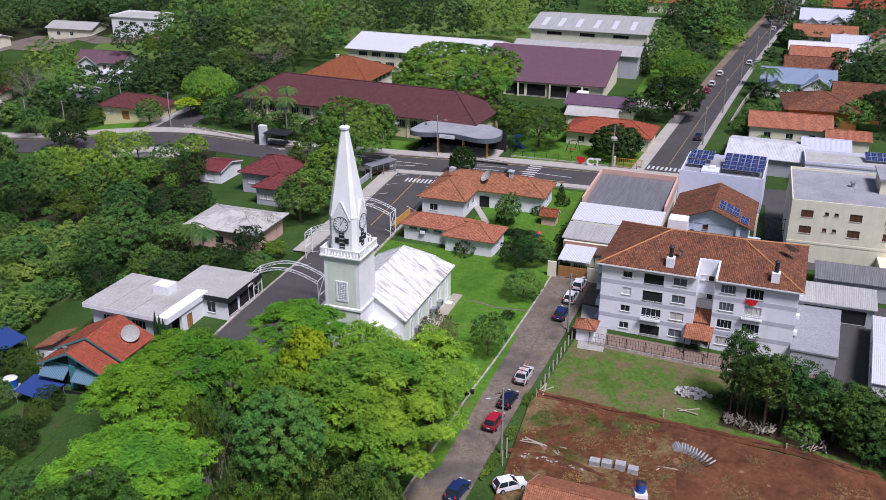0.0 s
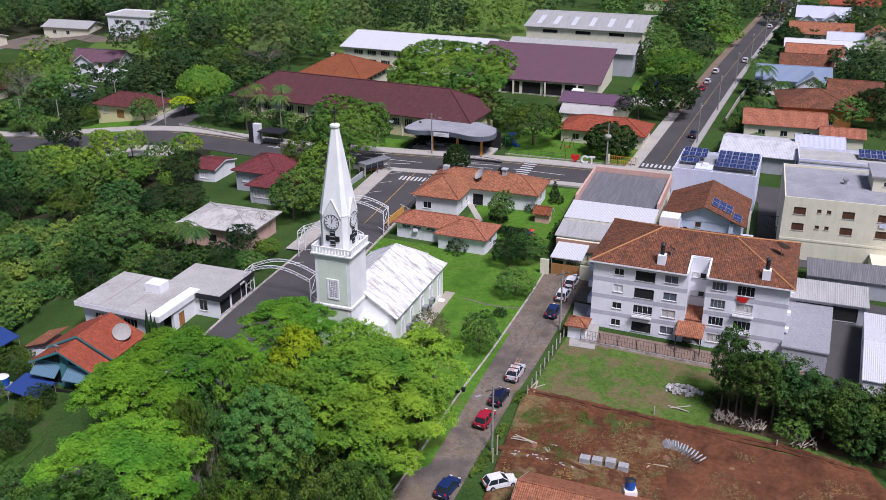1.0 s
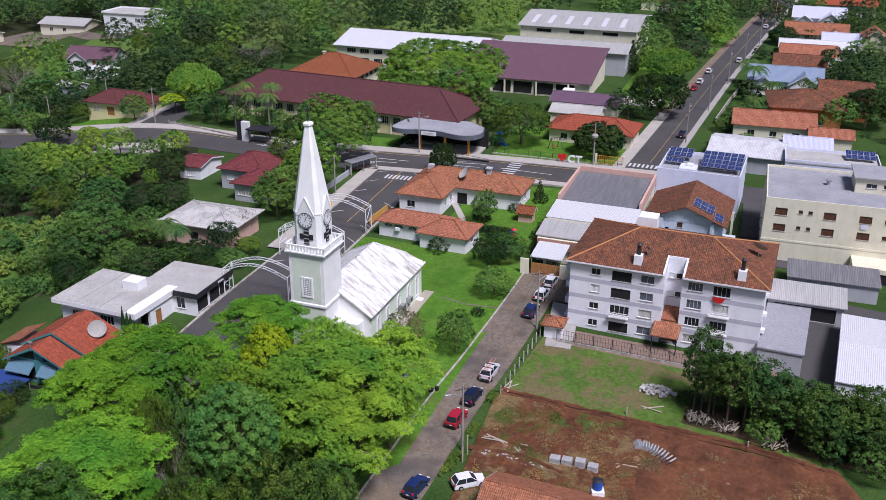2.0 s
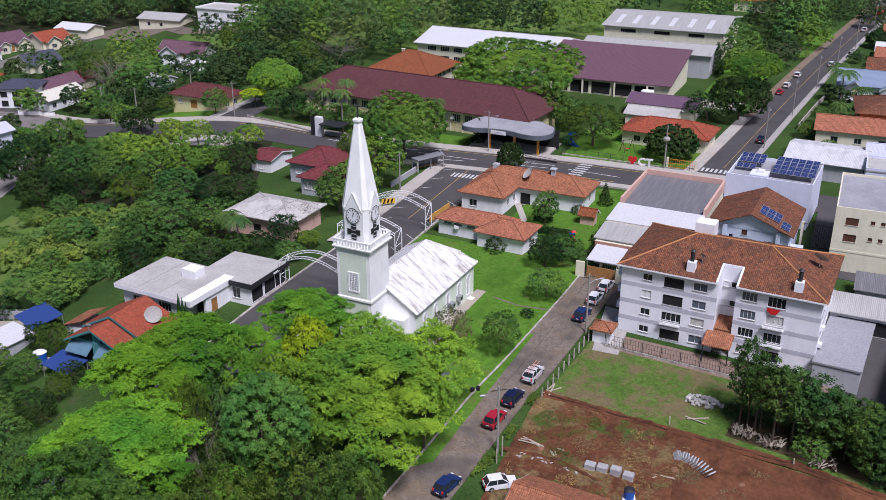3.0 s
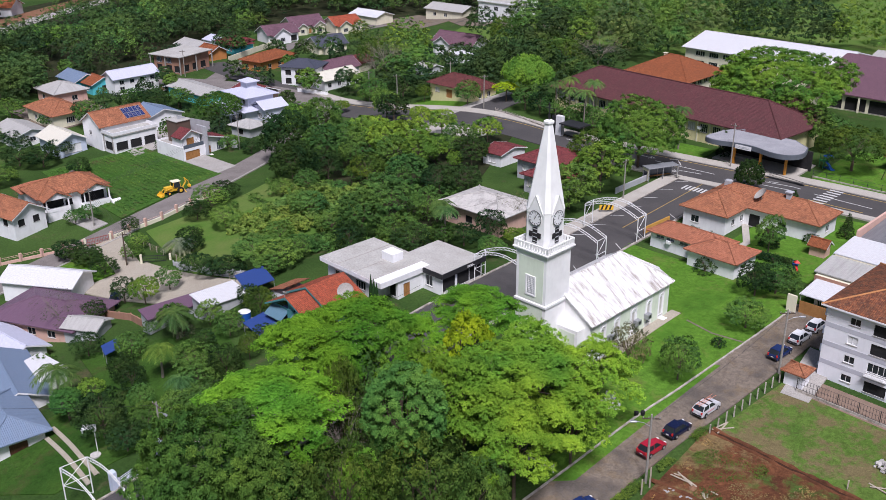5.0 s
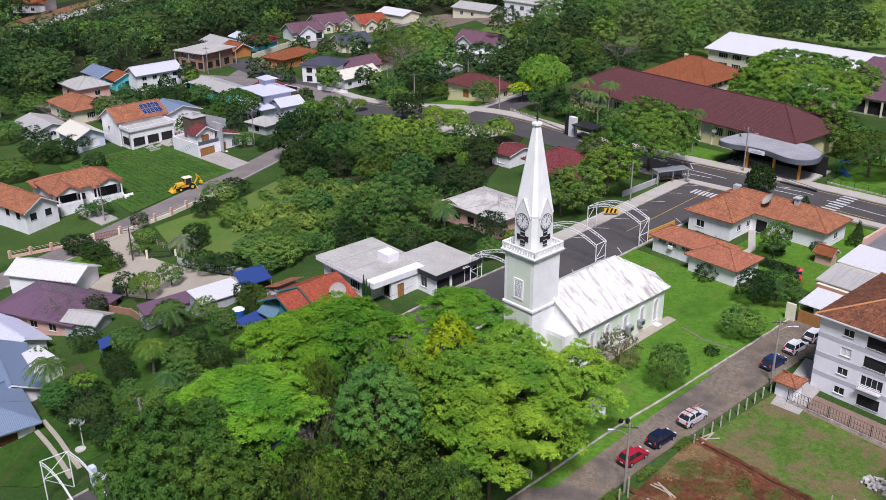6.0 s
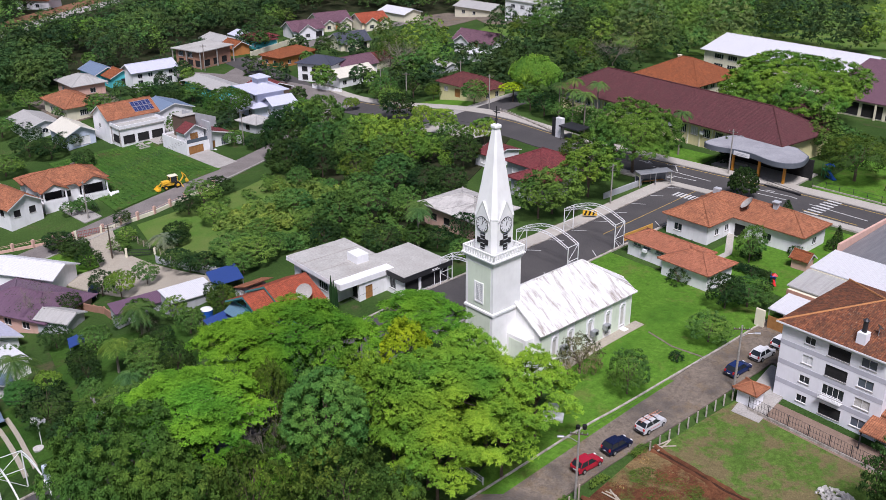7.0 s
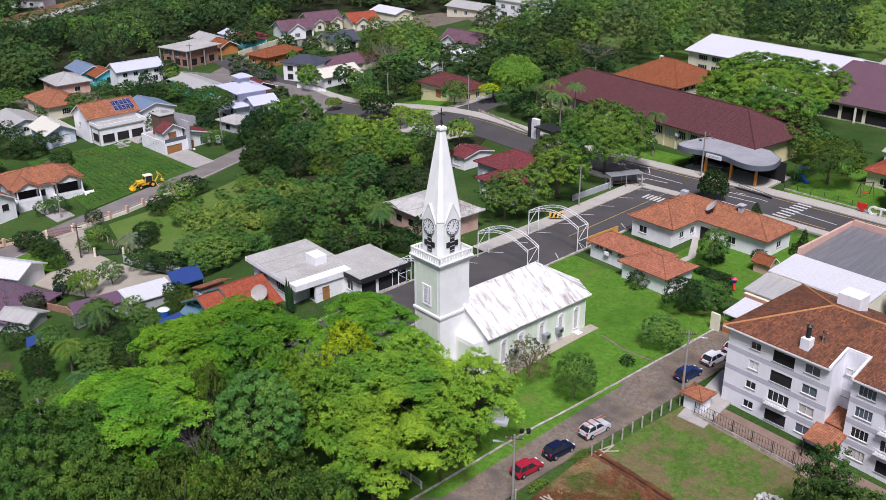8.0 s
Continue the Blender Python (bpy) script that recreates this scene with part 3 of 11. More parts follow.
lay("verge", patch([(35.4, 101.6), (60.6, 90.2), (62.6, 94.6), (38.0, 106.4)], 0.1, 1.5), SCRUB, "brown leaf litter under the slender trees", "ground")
lay("yard", patch([(22.5, 119.0), (50, 108.3), (51.5, 112.5), (24.2, 122.6)], 0.1), surface("brown_paving", (0.24, 0.17, 0.13), (0.17, 0.12, 0.09), 0.6, 7, 0.9), "brown paved strip before the flats", "yard")
lay("field", patch([(-118, 153), (-160, 172), (-146, 193), (-113.5, 183)], 0.08, 1.5, 0.25), FIELD, "green vegetable field beside the valley road", "field")
lay("lawn", patch([(-128, 322), (30, 318), (60, 480), (-128, 480)], 0.02, 4.0), MEADOW, "open grass under the trees behind the school", "lawn")
# leaf litter whose colour also carries the shade below the crowns
LITTER_SHADED = surface("woodland_floor", (0.022, 0.032, 0.012), (0.045, 0.042, 0.022), 0.3, 3, 0.95, 0.1, 0.9, 0.1)
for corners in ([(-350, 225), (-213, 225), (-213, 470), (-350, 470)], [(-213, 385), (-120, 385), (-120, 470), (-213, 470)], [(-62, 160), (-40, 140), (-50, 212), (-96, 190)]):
    lay("woodland_floor", patch(corners, 0.02, 3.0), LITTER_SHADED, "leaf litter darkened for the shade under the trees", "ground")
lay("lawn", patch([(-108, 149), (-82, 132), (-66, 150), (-99, 172)], 0.05), MEADOW, "green meadow beside a courtyard drive", "lawn")
lay("lawn", patch([(-117, 120), (-104, 115), (-101, 133), (-113, 139)], 0.06), LAWN, "small lawn beside the valley road", "lawn")
lay("courtyard", patch([(-104, 124), (-66, 119), (-68, 128), (-98, 137)], 0.1), COURT, "sandy paved courtyard", "courtyard")
lay("drive", patch([(-100, 131), (-94, 133), (-111, 145), (-115, 141)], 0.12), COURT, "sandy drive to the valley road", "drive")
for track in ([(-71.0, 85.5), (-64.6, 82.3), (-59.6, 79.5), (-54.8, 77.0)], [(-70.0, 83.3), (-63.6, 80.2), (-58.4, 77.4), (-54.4, 75.2)]):
    lay("drive", ribbon(smooth(track), -0.3, 0.3, 0.1, 1.5), COURT, "worn pale wheel track in the grass", "drive")
lay("drive", patch([(-128, 187.4), (-114.5, 183), (-113.5, 189), (-126.4, 193.4)], 0.1), CONCRETE, "grey concrete forecourt of a modern house", "drive")
lay("forecourt", patch([(-4, 211), (14, 205), (17, 214), (-1, 219)], 0.21), PAVING, "paved entrance under the school canopy", "forecourt")
lay("parking", patch([(-80, 216), (-58, 207), (-55, 213), (-77, 222)], 0.07), PAVING, "paved parking bay with small trees", "parking")
lay("meadow", patch([(-99, 172), (-72, 160), (-70, 172), (-98, 184)], 0.06), MEADOW, "grassy clearing below the big trees", "meadow")
lay("meadow", patch([(-298, 272), (-268, 280), (-284, 326), (-310, 320)], 0.12), LAWN, "green meadow below the railway", "meadow")
lay("road", patch([(-80, 226.5), (-64, 219.5), (-58.5, 241), (-65.5, 248.5)], 0.075), ASPHALT, "grey asphalt side street beside the yellow house", "road")
lay("pavement", patch([(-77.0, 229.5), (-73.6, 227.4), (-63.8, 249.5), (-66.2, 251.0)], 0.14), CONCRETE, "pale concrete pavement round the yellow house", "pavement")
lay("lawn", patch([(-94, 240), (-77.4, 230.0), (-66.6, 250.6), (-84, 258)], 0.05), LAWN, "mown lawn round the yellow house", "lawn")
lay("lawn", patch([(-142, 334), (-127, 314), (-116, 311), (-124, 336)], 0.06), LAWN, "bright green lawn beside the plum-roofed house", "lawn")
lay("yard", patch([(-176, 378), (-150, 368), (-138, 394), (-165, 402)], 0.06), OLDROAD, "pale dusty yard between far houses", "yard")
lay("meadow", patch([(-42, 403), (-29, 410), (-29, 434), (-40, 434)], 0.1, 4.0), LAWN, "bright green meadow behind the school", "meadow")
lay("lawn", patch([(-84, 104), (-54, 84), (-47, 100), (-62, 112)], 0.03), GARDEN_SHADED, "garden lawn between the fruit trees", "lawn")
lay("lawn", patch([(-80, 70), (-58, 73), (-53, 82), (-72, 92)], 0.03), GARDEN_SHADED, "garden lawn of the blue-roofed house", "lawn")
lay("yard", patch([(-165, 198), (-143, 187), (-138, 205), (-160, 217)], 0.07), CONCRETE, "grey concrete yards between the houses", "yard")
lay("yard", patch([(-205, 205), (-178, 194), (-172, 214), (-198, 228)], 0.07), OLDROAD, "dusty yard between the houses", "yard")
lay("drive", patch([(-131, 149.5), (-120, 146), (-119, 150), (-130, 153.5)], 0.09), CONCRETE, "grey concrete drive of the porch house", "drive")
lay("yard", patch([(46, 106), (74, 93), (84, 122), (57, 135)], 0.07), ASPHALT, "dark asphalt yard behind the flats", "yard")
lay("yard", patch([(55, 146), (63, 143), (74, 176), (66, 180)], 0.07), ASPHALT, "paved passage behind the black gate", "yard")
lay("yard", patch([(18, 133), (26, 130.5), (29, 141), (21, 144)], 0.08), OLDROAD, "worn forecourt at the street's end", "yard")
lay("path", ribbon([(-3.1, 116.4), (0.0, 124.9), (3.6, 134.5)], -0.8, 0.8, 0.1, 1.0), COURT, "sandy paved apron along the nave", "path")
lay("path", ribbon([(5.5, 132.5), (9.5, 130), (16.2, 128.6)], -0.15, 0.15, 0.08, 1.0), OLDROAD, "narrow paved path across the lawn", "path")
lay("path", ribbon([(7.5, 177), (9.5, 165), (8, 161)], -0.6, 0.6, 0.12, 1.0), PAVING, "garden path to the porch", "path")


def stripe(pts, half, material, lift=0.012, name="road_marking", label="worn white painted road line"):
    lay(name, ribbon(pts, -half, half, 0.06 + lift, 1.5, 0.02, 1), material, label, "road marking")


def at_road(line, s, off):
    """A point s metres along a middle line and off metres to its right."""
    for a, b in zip(line, line[1:]):
        a, b = Vector(a), Vector(b)
        d = (b - a).length
        if s <= d:
            u = (b - a) / d
            return a + u * s + Vector((u.y, -u.x)) * off, u
        s -= d
    return Vector(line[-1]), u


for k in range(9):      # zebra across the avenue
    p = Vector((-6.6, 188.6)).lerp(Vector((0.6, 186.6)), (k + 0.5) / 9)
    stripe([p, p + Vector((0.75, 2.4))], 0.22, LINEW, 0.012, "zebra_stripe", "white zebra crossing stripe")
for k in range(8):      # zebra across the long street
    p = Vector((45.6, 197.2)).lerp(Vector((52.6, 194.6)), (k + 0.5) / 8)
    stripe([p, p + Vector((0.9, 2.2))], 0.24, LINEW, 0.03, "zebra_stripe", "white zebra crossing stripe")
for k in range(7):      # zebra across the school street
    p = Vector((17.4, 190.6)).lerp(Vector((21.0, 199.8)), (k + 0.5) / 7)
    stripe([p, p + Vector((2.6, -0.95))], 0.28, LINEW, 0.012, "zebra_stripe", "white zebra crossing stripe")
stripe(AVENUE[14:], 0.06, LINEY, 0.012, label="worn yellow centre line")
stripe([at_road(CROSS, s, -4.3)[0] for s in range(60, 250, 6)], 0.08, LINEY, 0.0, label="yellow line along the kerb")
stripe([at_road(MAIN, s, 0.3)[0] for s in range(12, 320, 6)], 0.05, LINEY, 0.012, label="worn yellow centre line of the long street")
for k in range(9):      # parking bays along the avenue
    for side in (-1, 1):
        p, u = at_road(AVENUE, 118 + 6.2 * k, side * 5.1)
        q, u = at_road(AVENUE, 119.6 + 6.2 * k, side * 3.0)
        stripe([p, q], 0.06, LINEW, 0.012, label="white parking bay line")
for x0, y0, x1, y1 in ((-14.9, 204.2, -1.6, 200.0), (-9.3, 199.8, -4.2, 199.0), (-12.2, 206.4, -8.5, 207.1), (-10.4, 206.5, -9.1, 203.1), (6.7, 199.5, 13.8, 198.2), (8.2, 197.1, 13.7, 195.8), (6.9, 193.9, 11.5, 192.2), (9.2, 199.7, 11.0, 199.6), (18.1, 195.4, 28.7, 191.1), (13.8, 198.2, 15.5, 197.4)):
    stripe([(x0, y0), (x1, y1)], 0.1, LINEW, 0.016, label="white painted lane line at the junction")
stripe([(17.3, 191.7), (22.3, 189.8), (27.2, 188.1)], 0.1, LINEY, 0.016, label="yellow lane line of the school street")
for s, off in ((168, -2.4), (176, 3.2), (188, -2.4), (196, 3.0)):
    p, u = at_road(CROSS, s, off)
    r = Vector((u.y, -u.x))
    stripe([p, p + u * 2.6], 0.09, LINEW, 0.0, "road_arrow", "white painted lane arrow")
    stripe([p + u * 2.0 - r * 0.7, p + u * 3.3, p + u * 2.0 + r * 0.7], 0.12, LINEW, 0.004, "road_arrow", "white painted arrow head")


# ---- houses ----
def wall_face(g, length, h, holes, place, depth=0.16):
    """An upright face with niches for openings. place(u, z, d): a point u along, z up, d inwards."""
    us = sorted({0.0, length, *[v for u, z, w, t, *_ in holes for v in (u - w / 2, u + w / 2)]})
    zs = sorted({0.0, h, *[v for u, z, w, t, *_ in holes for v in (z, z + t)]})
    for u0, u1 in zip(us, us[1:]):
        for z0, z1 in zip(zs, zs[1:]):
            um, zm = (u0 + u1) / 2, (z0 + z1) / 2
            if not any(abs(um - u) < w / 2 and z < zm < z + t for u, z, w, t, *_ in holes):
                g.face(place(u0, z0, 0), place(u1, z0, 0), place(u1, z1, 0), place(u0, z1, 0))
    for u, z, w, t, *deep in holes:
        if deep:
            continue
        a, b, c, d = (u - w / 2, z), (u + w / 2, z), (u + w / 2, z + t), (u - w / 2, z + t)
        for p, q in ((a, b), (b, c), (c, d), (d, a)):
            g.face(place(*p, 0), place(*p, depth), place(*q, depth), place(*q, 0))


SIDES = {"S": lambda w, d: (w, lambda u, z, k: (u - w / 2, -d / 2 + k, z), 0), "E": lambda w, d: (d, lambda u, z, k: (w / 2 - k, u - d / 2, z), 90),
         "N": lambda w, d: (w, lambda u, z, k: (w / 2 - u, d / 2 - k, z), 180), "W": lambda w, d: (d, lambda u, z, k: (-w / 2 + k, d / 2 - u, z), 270)}
CACHE = {}
FOOT = []        # places and reach of the buildings


def window_meshes(w, t, style):
    key = (round(w, 2), round(t, 2), style)
    if key not in CACHE:
        f, p = Geo(), Geo()
        e = 0.05
        ring = [(-w / 2, 0), (w / 2, 0), (w / 2, t), (-w / 2, t)], [(-w / 2 + e, e), (w / 2 - e, e), (w / 2 - e, t - e), (-w / 2 + e, t - e)]
        for y in (0.04, 0.12):
            for loop in ring:
                f.v += [(a, y, b) for a, b in loop]
        for i in range(4):
            j = (i + 1) % 4
            f.f += [(i, j, 4 + j, 4 + i), (4 + i, 4 + j, 12 + j, 12 + i), (12 + i, 12 + j, 8 + j, 8 + i), (8 + i, 8 + j, j, i)]
        p.box(-w / 2 + e, w / 2 - e, 0.13, 0.15, e, t - e)
        # the "dark" style is a closed pane with a room's shade as its colour
        pane = {"glass": GLASS, "blue": GLASSB, "dark": SHADE_BLACK, "shutter": SHUTTER, "curtain": CURTAIN, "door": WOOD, "white": FRAMEW}[style]
        frame_mat = {"shutter": SHUTTER, "door": WOOD, "dark": DARKMETAL}.get(style, FRAMEW)
        bar = Geo().box(-0.022, 0.022, 0.05, 0.11, e, t - e).mesh("mullion", frame_mat)
        spots = [] if style == "dark" or w <= 0.9 else [0.0] if w <= 1.9 else [0.0, -0.25 * w, 0.25 * w]
        CACHE[key] = (f.mesh("window_frame", frame_mat), p.mesh("pane", pane), bar, spots)
    return CACHE[key]


def add_window(parent, w, d, side, u, z, ww, t, style="glass"):
    length, place, turn = SIDES[side](w, d)
    f, p, bar, spots = window_meshes(ww, t, style)
    kind = "door" if style == "door" else "window"
    ob = link_part(kind, f, parent)
    ob.matrix_basis = pose(*place(u, z, 0), 0, 0, turn)
    pane = link_part("pane" if kind == "window" else "door_leaf", p, ob)
    for u2 in spots:
        link_part("mullion", bar, ob).matrix_basis = pose(u2, 0, 0)
    if kind == "window" and t > 0.5:
        key = ("sill", round(ww, 2))
        if key not in CACHE:
            CACHE[key] = Geo().box(-ww / 2 - 0.08, ww / 2 + 0.08, -0.08, 0.1, -0.07, -0.003).mesh("sill", CONCRETE)
        link_part("sill", CACHE[key], ob)
    return ob


def hip_roof(w, d, h, rh, o, thick=0.16, ridge=None):
    """A hipped roof over a w by d block with eaves o wide; the ridge runs along the longer side."""
    a, b = w / 2 + o, d / 2 + o
    rl = max(0.0, (a - b) if ridge is None else ridge / 2) if a >= b else 0.0
    rd = max(0.0, (b - a) if ridge is None else ridge / 2) if b > a else 0.0
    c = [(-a, -b, h), (a, -b, h), (a, b, h), (-a, b, h)]
    r = [(-rl, -rd, h + rh), (rl, rd, h + rh)]
    g = Geo()
    if a >= b:
        g.face(c[0], c[1], r[1], r[0]).face(c[2], c[3], r[0], r[1]).face(c[1], c[2], r[1]).face(c[3], c[0], r[0])
        hips = [(c[0], r[0]), (c[3], r[0]), (c[1], r[1]), (c[2], r[1]), (r[0], r[1])]
    else:
        g.face(c[0], c[1], r[0]).face(c[2], c[3], r[1]).face(c[1], c[2], r[1], r[0]).face(c[3], c[0], r[0], r[1])
        hips = [(c[0], r[0]), (c[1], r[0]), (c[2], r[1]), (c[3], r[1]), (r[0], r[1])]
    low = [(x, y, z - thick) for x, y, z in c]
    for i in range(4):
        j = (i + 1) % 4
        g.face(low[i], low[j], c[j], c[i])
    g.face(*reversed(low))
    return g, hips


def gable_roof(w, d, h, rh, o, thick=0.14):
    """A gabled roof with its ridge along local x."""
    a, b = w / 2 + o, d / 2 + o
    s = rh / (d / 2)
    ze = h - s * o
    g = Geo()
    top = [(-a, -b, ze), (a, -b, ze), (a, 0, h + rh), (-a, 0, h + rh), (-a, b, ze), (a, b, ze)]
    up = [(x, y, z + thick) for x, y, z in top]
    g.face(up[0], up[1], up[2], up[3]).face(up[3], up[2], up[5], up[4])
    g.face(top[3], top[2], top[1], top[0]).face(top[4], top[5], top[2], top[3])
    for i, j in ((0, 1), (1, 2), (2, 5), (5, 4), (4, 3), (3, 0)):
        g.face(top[i], top[j], up[j], up[i])
    return g, [(up[3], up[2])]


def shed_roof(w, d, h, rh, o, thick=0.14):
    """A roof of one slope, its high side at the back (local +y)."""
    a, b = w / 2 + o, d / 2 + o
    g = Geo()
    lo = [(-a, -b, h), (a, -b, h), (a, b, h + rh), (-a, b, h + rh)]
    up = [(x, y, z + thick) for x, y, z in lo]
    g.face(*up).face(*reversed(lo))
    for i in range(4):
        j = (i + 1) % 4
        g.face(lo[i], lo[j], up[j], up[i])
    return g, []


def ridge_caps(parent, hips, material, r=0.13):
    for a, b in hips:
        if (Vector(a) - Vector(b)).length > 0.3:
            part("ridge_cap", Geo().tube([Vector(a) + Vector((0, 0, 0.02)), Vector(b) + Vector((0, 0, 0.02))], r, 6), material, parent)


def block(parent, w, d, h, wall, holes=(), base=1.5, gable=None, name="wall", off=(0, 0, 0)):
    """Outer walls with window niches, and the windows in them. holes: (side, u from the middle, z, width, height, style)."""
    g = Geo()
    c = parent.matrix_basis @ Vector(off)
    FOOT.append((c.x, c.y, 0.36 * (w + d)))
    for side in "SENW":
        length, place, turn = SIDES[side](w, d)
        hs = [(length / 2 + u, z, ww, t) + ((1,) if st == "recess" else ()) for s, u, z, ww, t, st in holes if s == side]
        wall_face(g, length, h, hs, place)
        a, b = place(0, 0, 0), place(length, 0, 0)
        g.face((a[0], a[1], -base), (b[0], b[1], -base), b, a)
    if not any(v[5] == "recess" for v in holes):
        g.face((-w / 2, -d / 2, h), (w / 2, -d / 2, h), (w / 2, d / 2, h), (-w / 2, d / 2, h))
    if gable:
        for s in (-1, 1):
            pts = [(s * w / 2, -d / 2, h), (s * w / 2, d / 2, h), (s * w / 2, 0, h + gable)]
            g.face(*(pts if s > 0 else reversed(pts)))
    ob = part(name, g, wall, parent)
    ob.matrix_basis = pose(*off)
    for s, u, z, ww, t, st in holes:
        if st == "recess":
            continue
        length = w if s in "SN" else d
        win = add_window(parent, w, d, s, length / 2 + u, z, ww, t, st)
        win.matrix_basis = pose(*off) @ win.matrix_basis
    return ob


def house(name, label, x, y, yaw, w, d, h, wall, roof_mat, roof="hip", rh=1.8, o=0.6, holes=(), category="house", group="", ridge=None, caps=None, z=None, base=2.5, chimney=None, dish=None):
    ob = thing(name, x, y, ground(x, y) if z is None else z, yaw, label, category, group)
    block(ob, w, d, h, wall, holes, base, rh if roof in ("gable",) else None)
    if roof == "hip":
        g, hips = hip_roof(w, d, h + 0.02, rh, o, ridge=ridge)
    elif roof == "gable":
        g, hips = gable_roof(w, d, h, rh, o)
        a, b, ze = w / 2 + o, d / 2 + o, h - rh / (d / 2) * o
        for e in (-a - 0.03, a + 0.03):
            k = Geo()
            for y0, y1, z0, z1 in ((-b, 0, ze, h + rh), (0, b, h + rh, ze)):
                k.face((e, y0, z0 - 0.1), (e, y1, z1 - 0.1), (e, y1, z1 + 0.16), (e, y0, z0 + 0.16))
            part("barge_board", k, FRAMEW, ob, "white barge board")
    elif roof == "shed":
        g, hips = shed_roof(w, d, h, rh, o)
    else:
        g, hips = Geo().box(-w / 2 - o, w / 2 + o, -d / 2 - o, d / 2 + o, h + 0.004, h + 0.25), []
        if rh > 0:
            a, b = w / 2 + o, d / 2 + o
            p = Geo().box(-a, a, -b, -b + 0.18, h + 0.25, h + 0.25 + rh).box(-a, a, b - 0.18, b, h + 0.25, h + 0.25 + rh)
            p.box(-a, -a + 0.18, -b + 0.18, b - 0.18, h + 0.25, h + 0.25 + rh).box(a - 0.18, a, -b + 0.18, b - 0.18, h + 0.25, h + 0.25 + rh)
            part("parapet", p, wall, ob)
    part("roof", g, roof_mat, ob)
    ridge_caps(ob, hips, caps or roof_mat)
    if chimney:
        cx, cy, cz = chimney
        c = Geo().bbox(cx - 0.35, cx + 0.35, cy - 0.35, cy + 0.35, h, cz).bbox(cx - 0.5, cx + 0.5, cy - 0.5, cy + 0.5, cz, cz + 0.15)
        part("chimney", c, wall, ob)
    if dish:
        satellite(ob, *dish)
    return ob


def satellite(parent, x, y, z, r=0.9, tilt=35, turn=200):
    """A mesh dish on a short mast."""
    g = Geo()
    n, rings = 16, 4
    for i in range(rings + 1):
        q = r * i / rings
        for j in range(n):
            g.v.append((q * math.cos(2 * math.pi * j / n), q * math.sin(2 * math.pi * j / n), 0.35 * q * q / r))
    for i in range(rings):
        for j in range(n):
            a, b = i * n + j, i * n + (j + 1) % n
            g.f.append((a, b, b + n, a + n))
    ob = part("satellite_dish", g, CONCRETE, parent, "pale grey mesh satellite dish")
    ob.matrix_basis = pose(x, y, z + 0.6, tilt, 0, turn)
    m = part("mast", Geo().tube([(x, y, z - 0.5), (x, y, z + 0.6)], 0.05, 6), GREYMETAL, parent)
    return ob


def row(side, us, z, w, t, style):
    return [(side, u, z, w, t, style) for u in us]


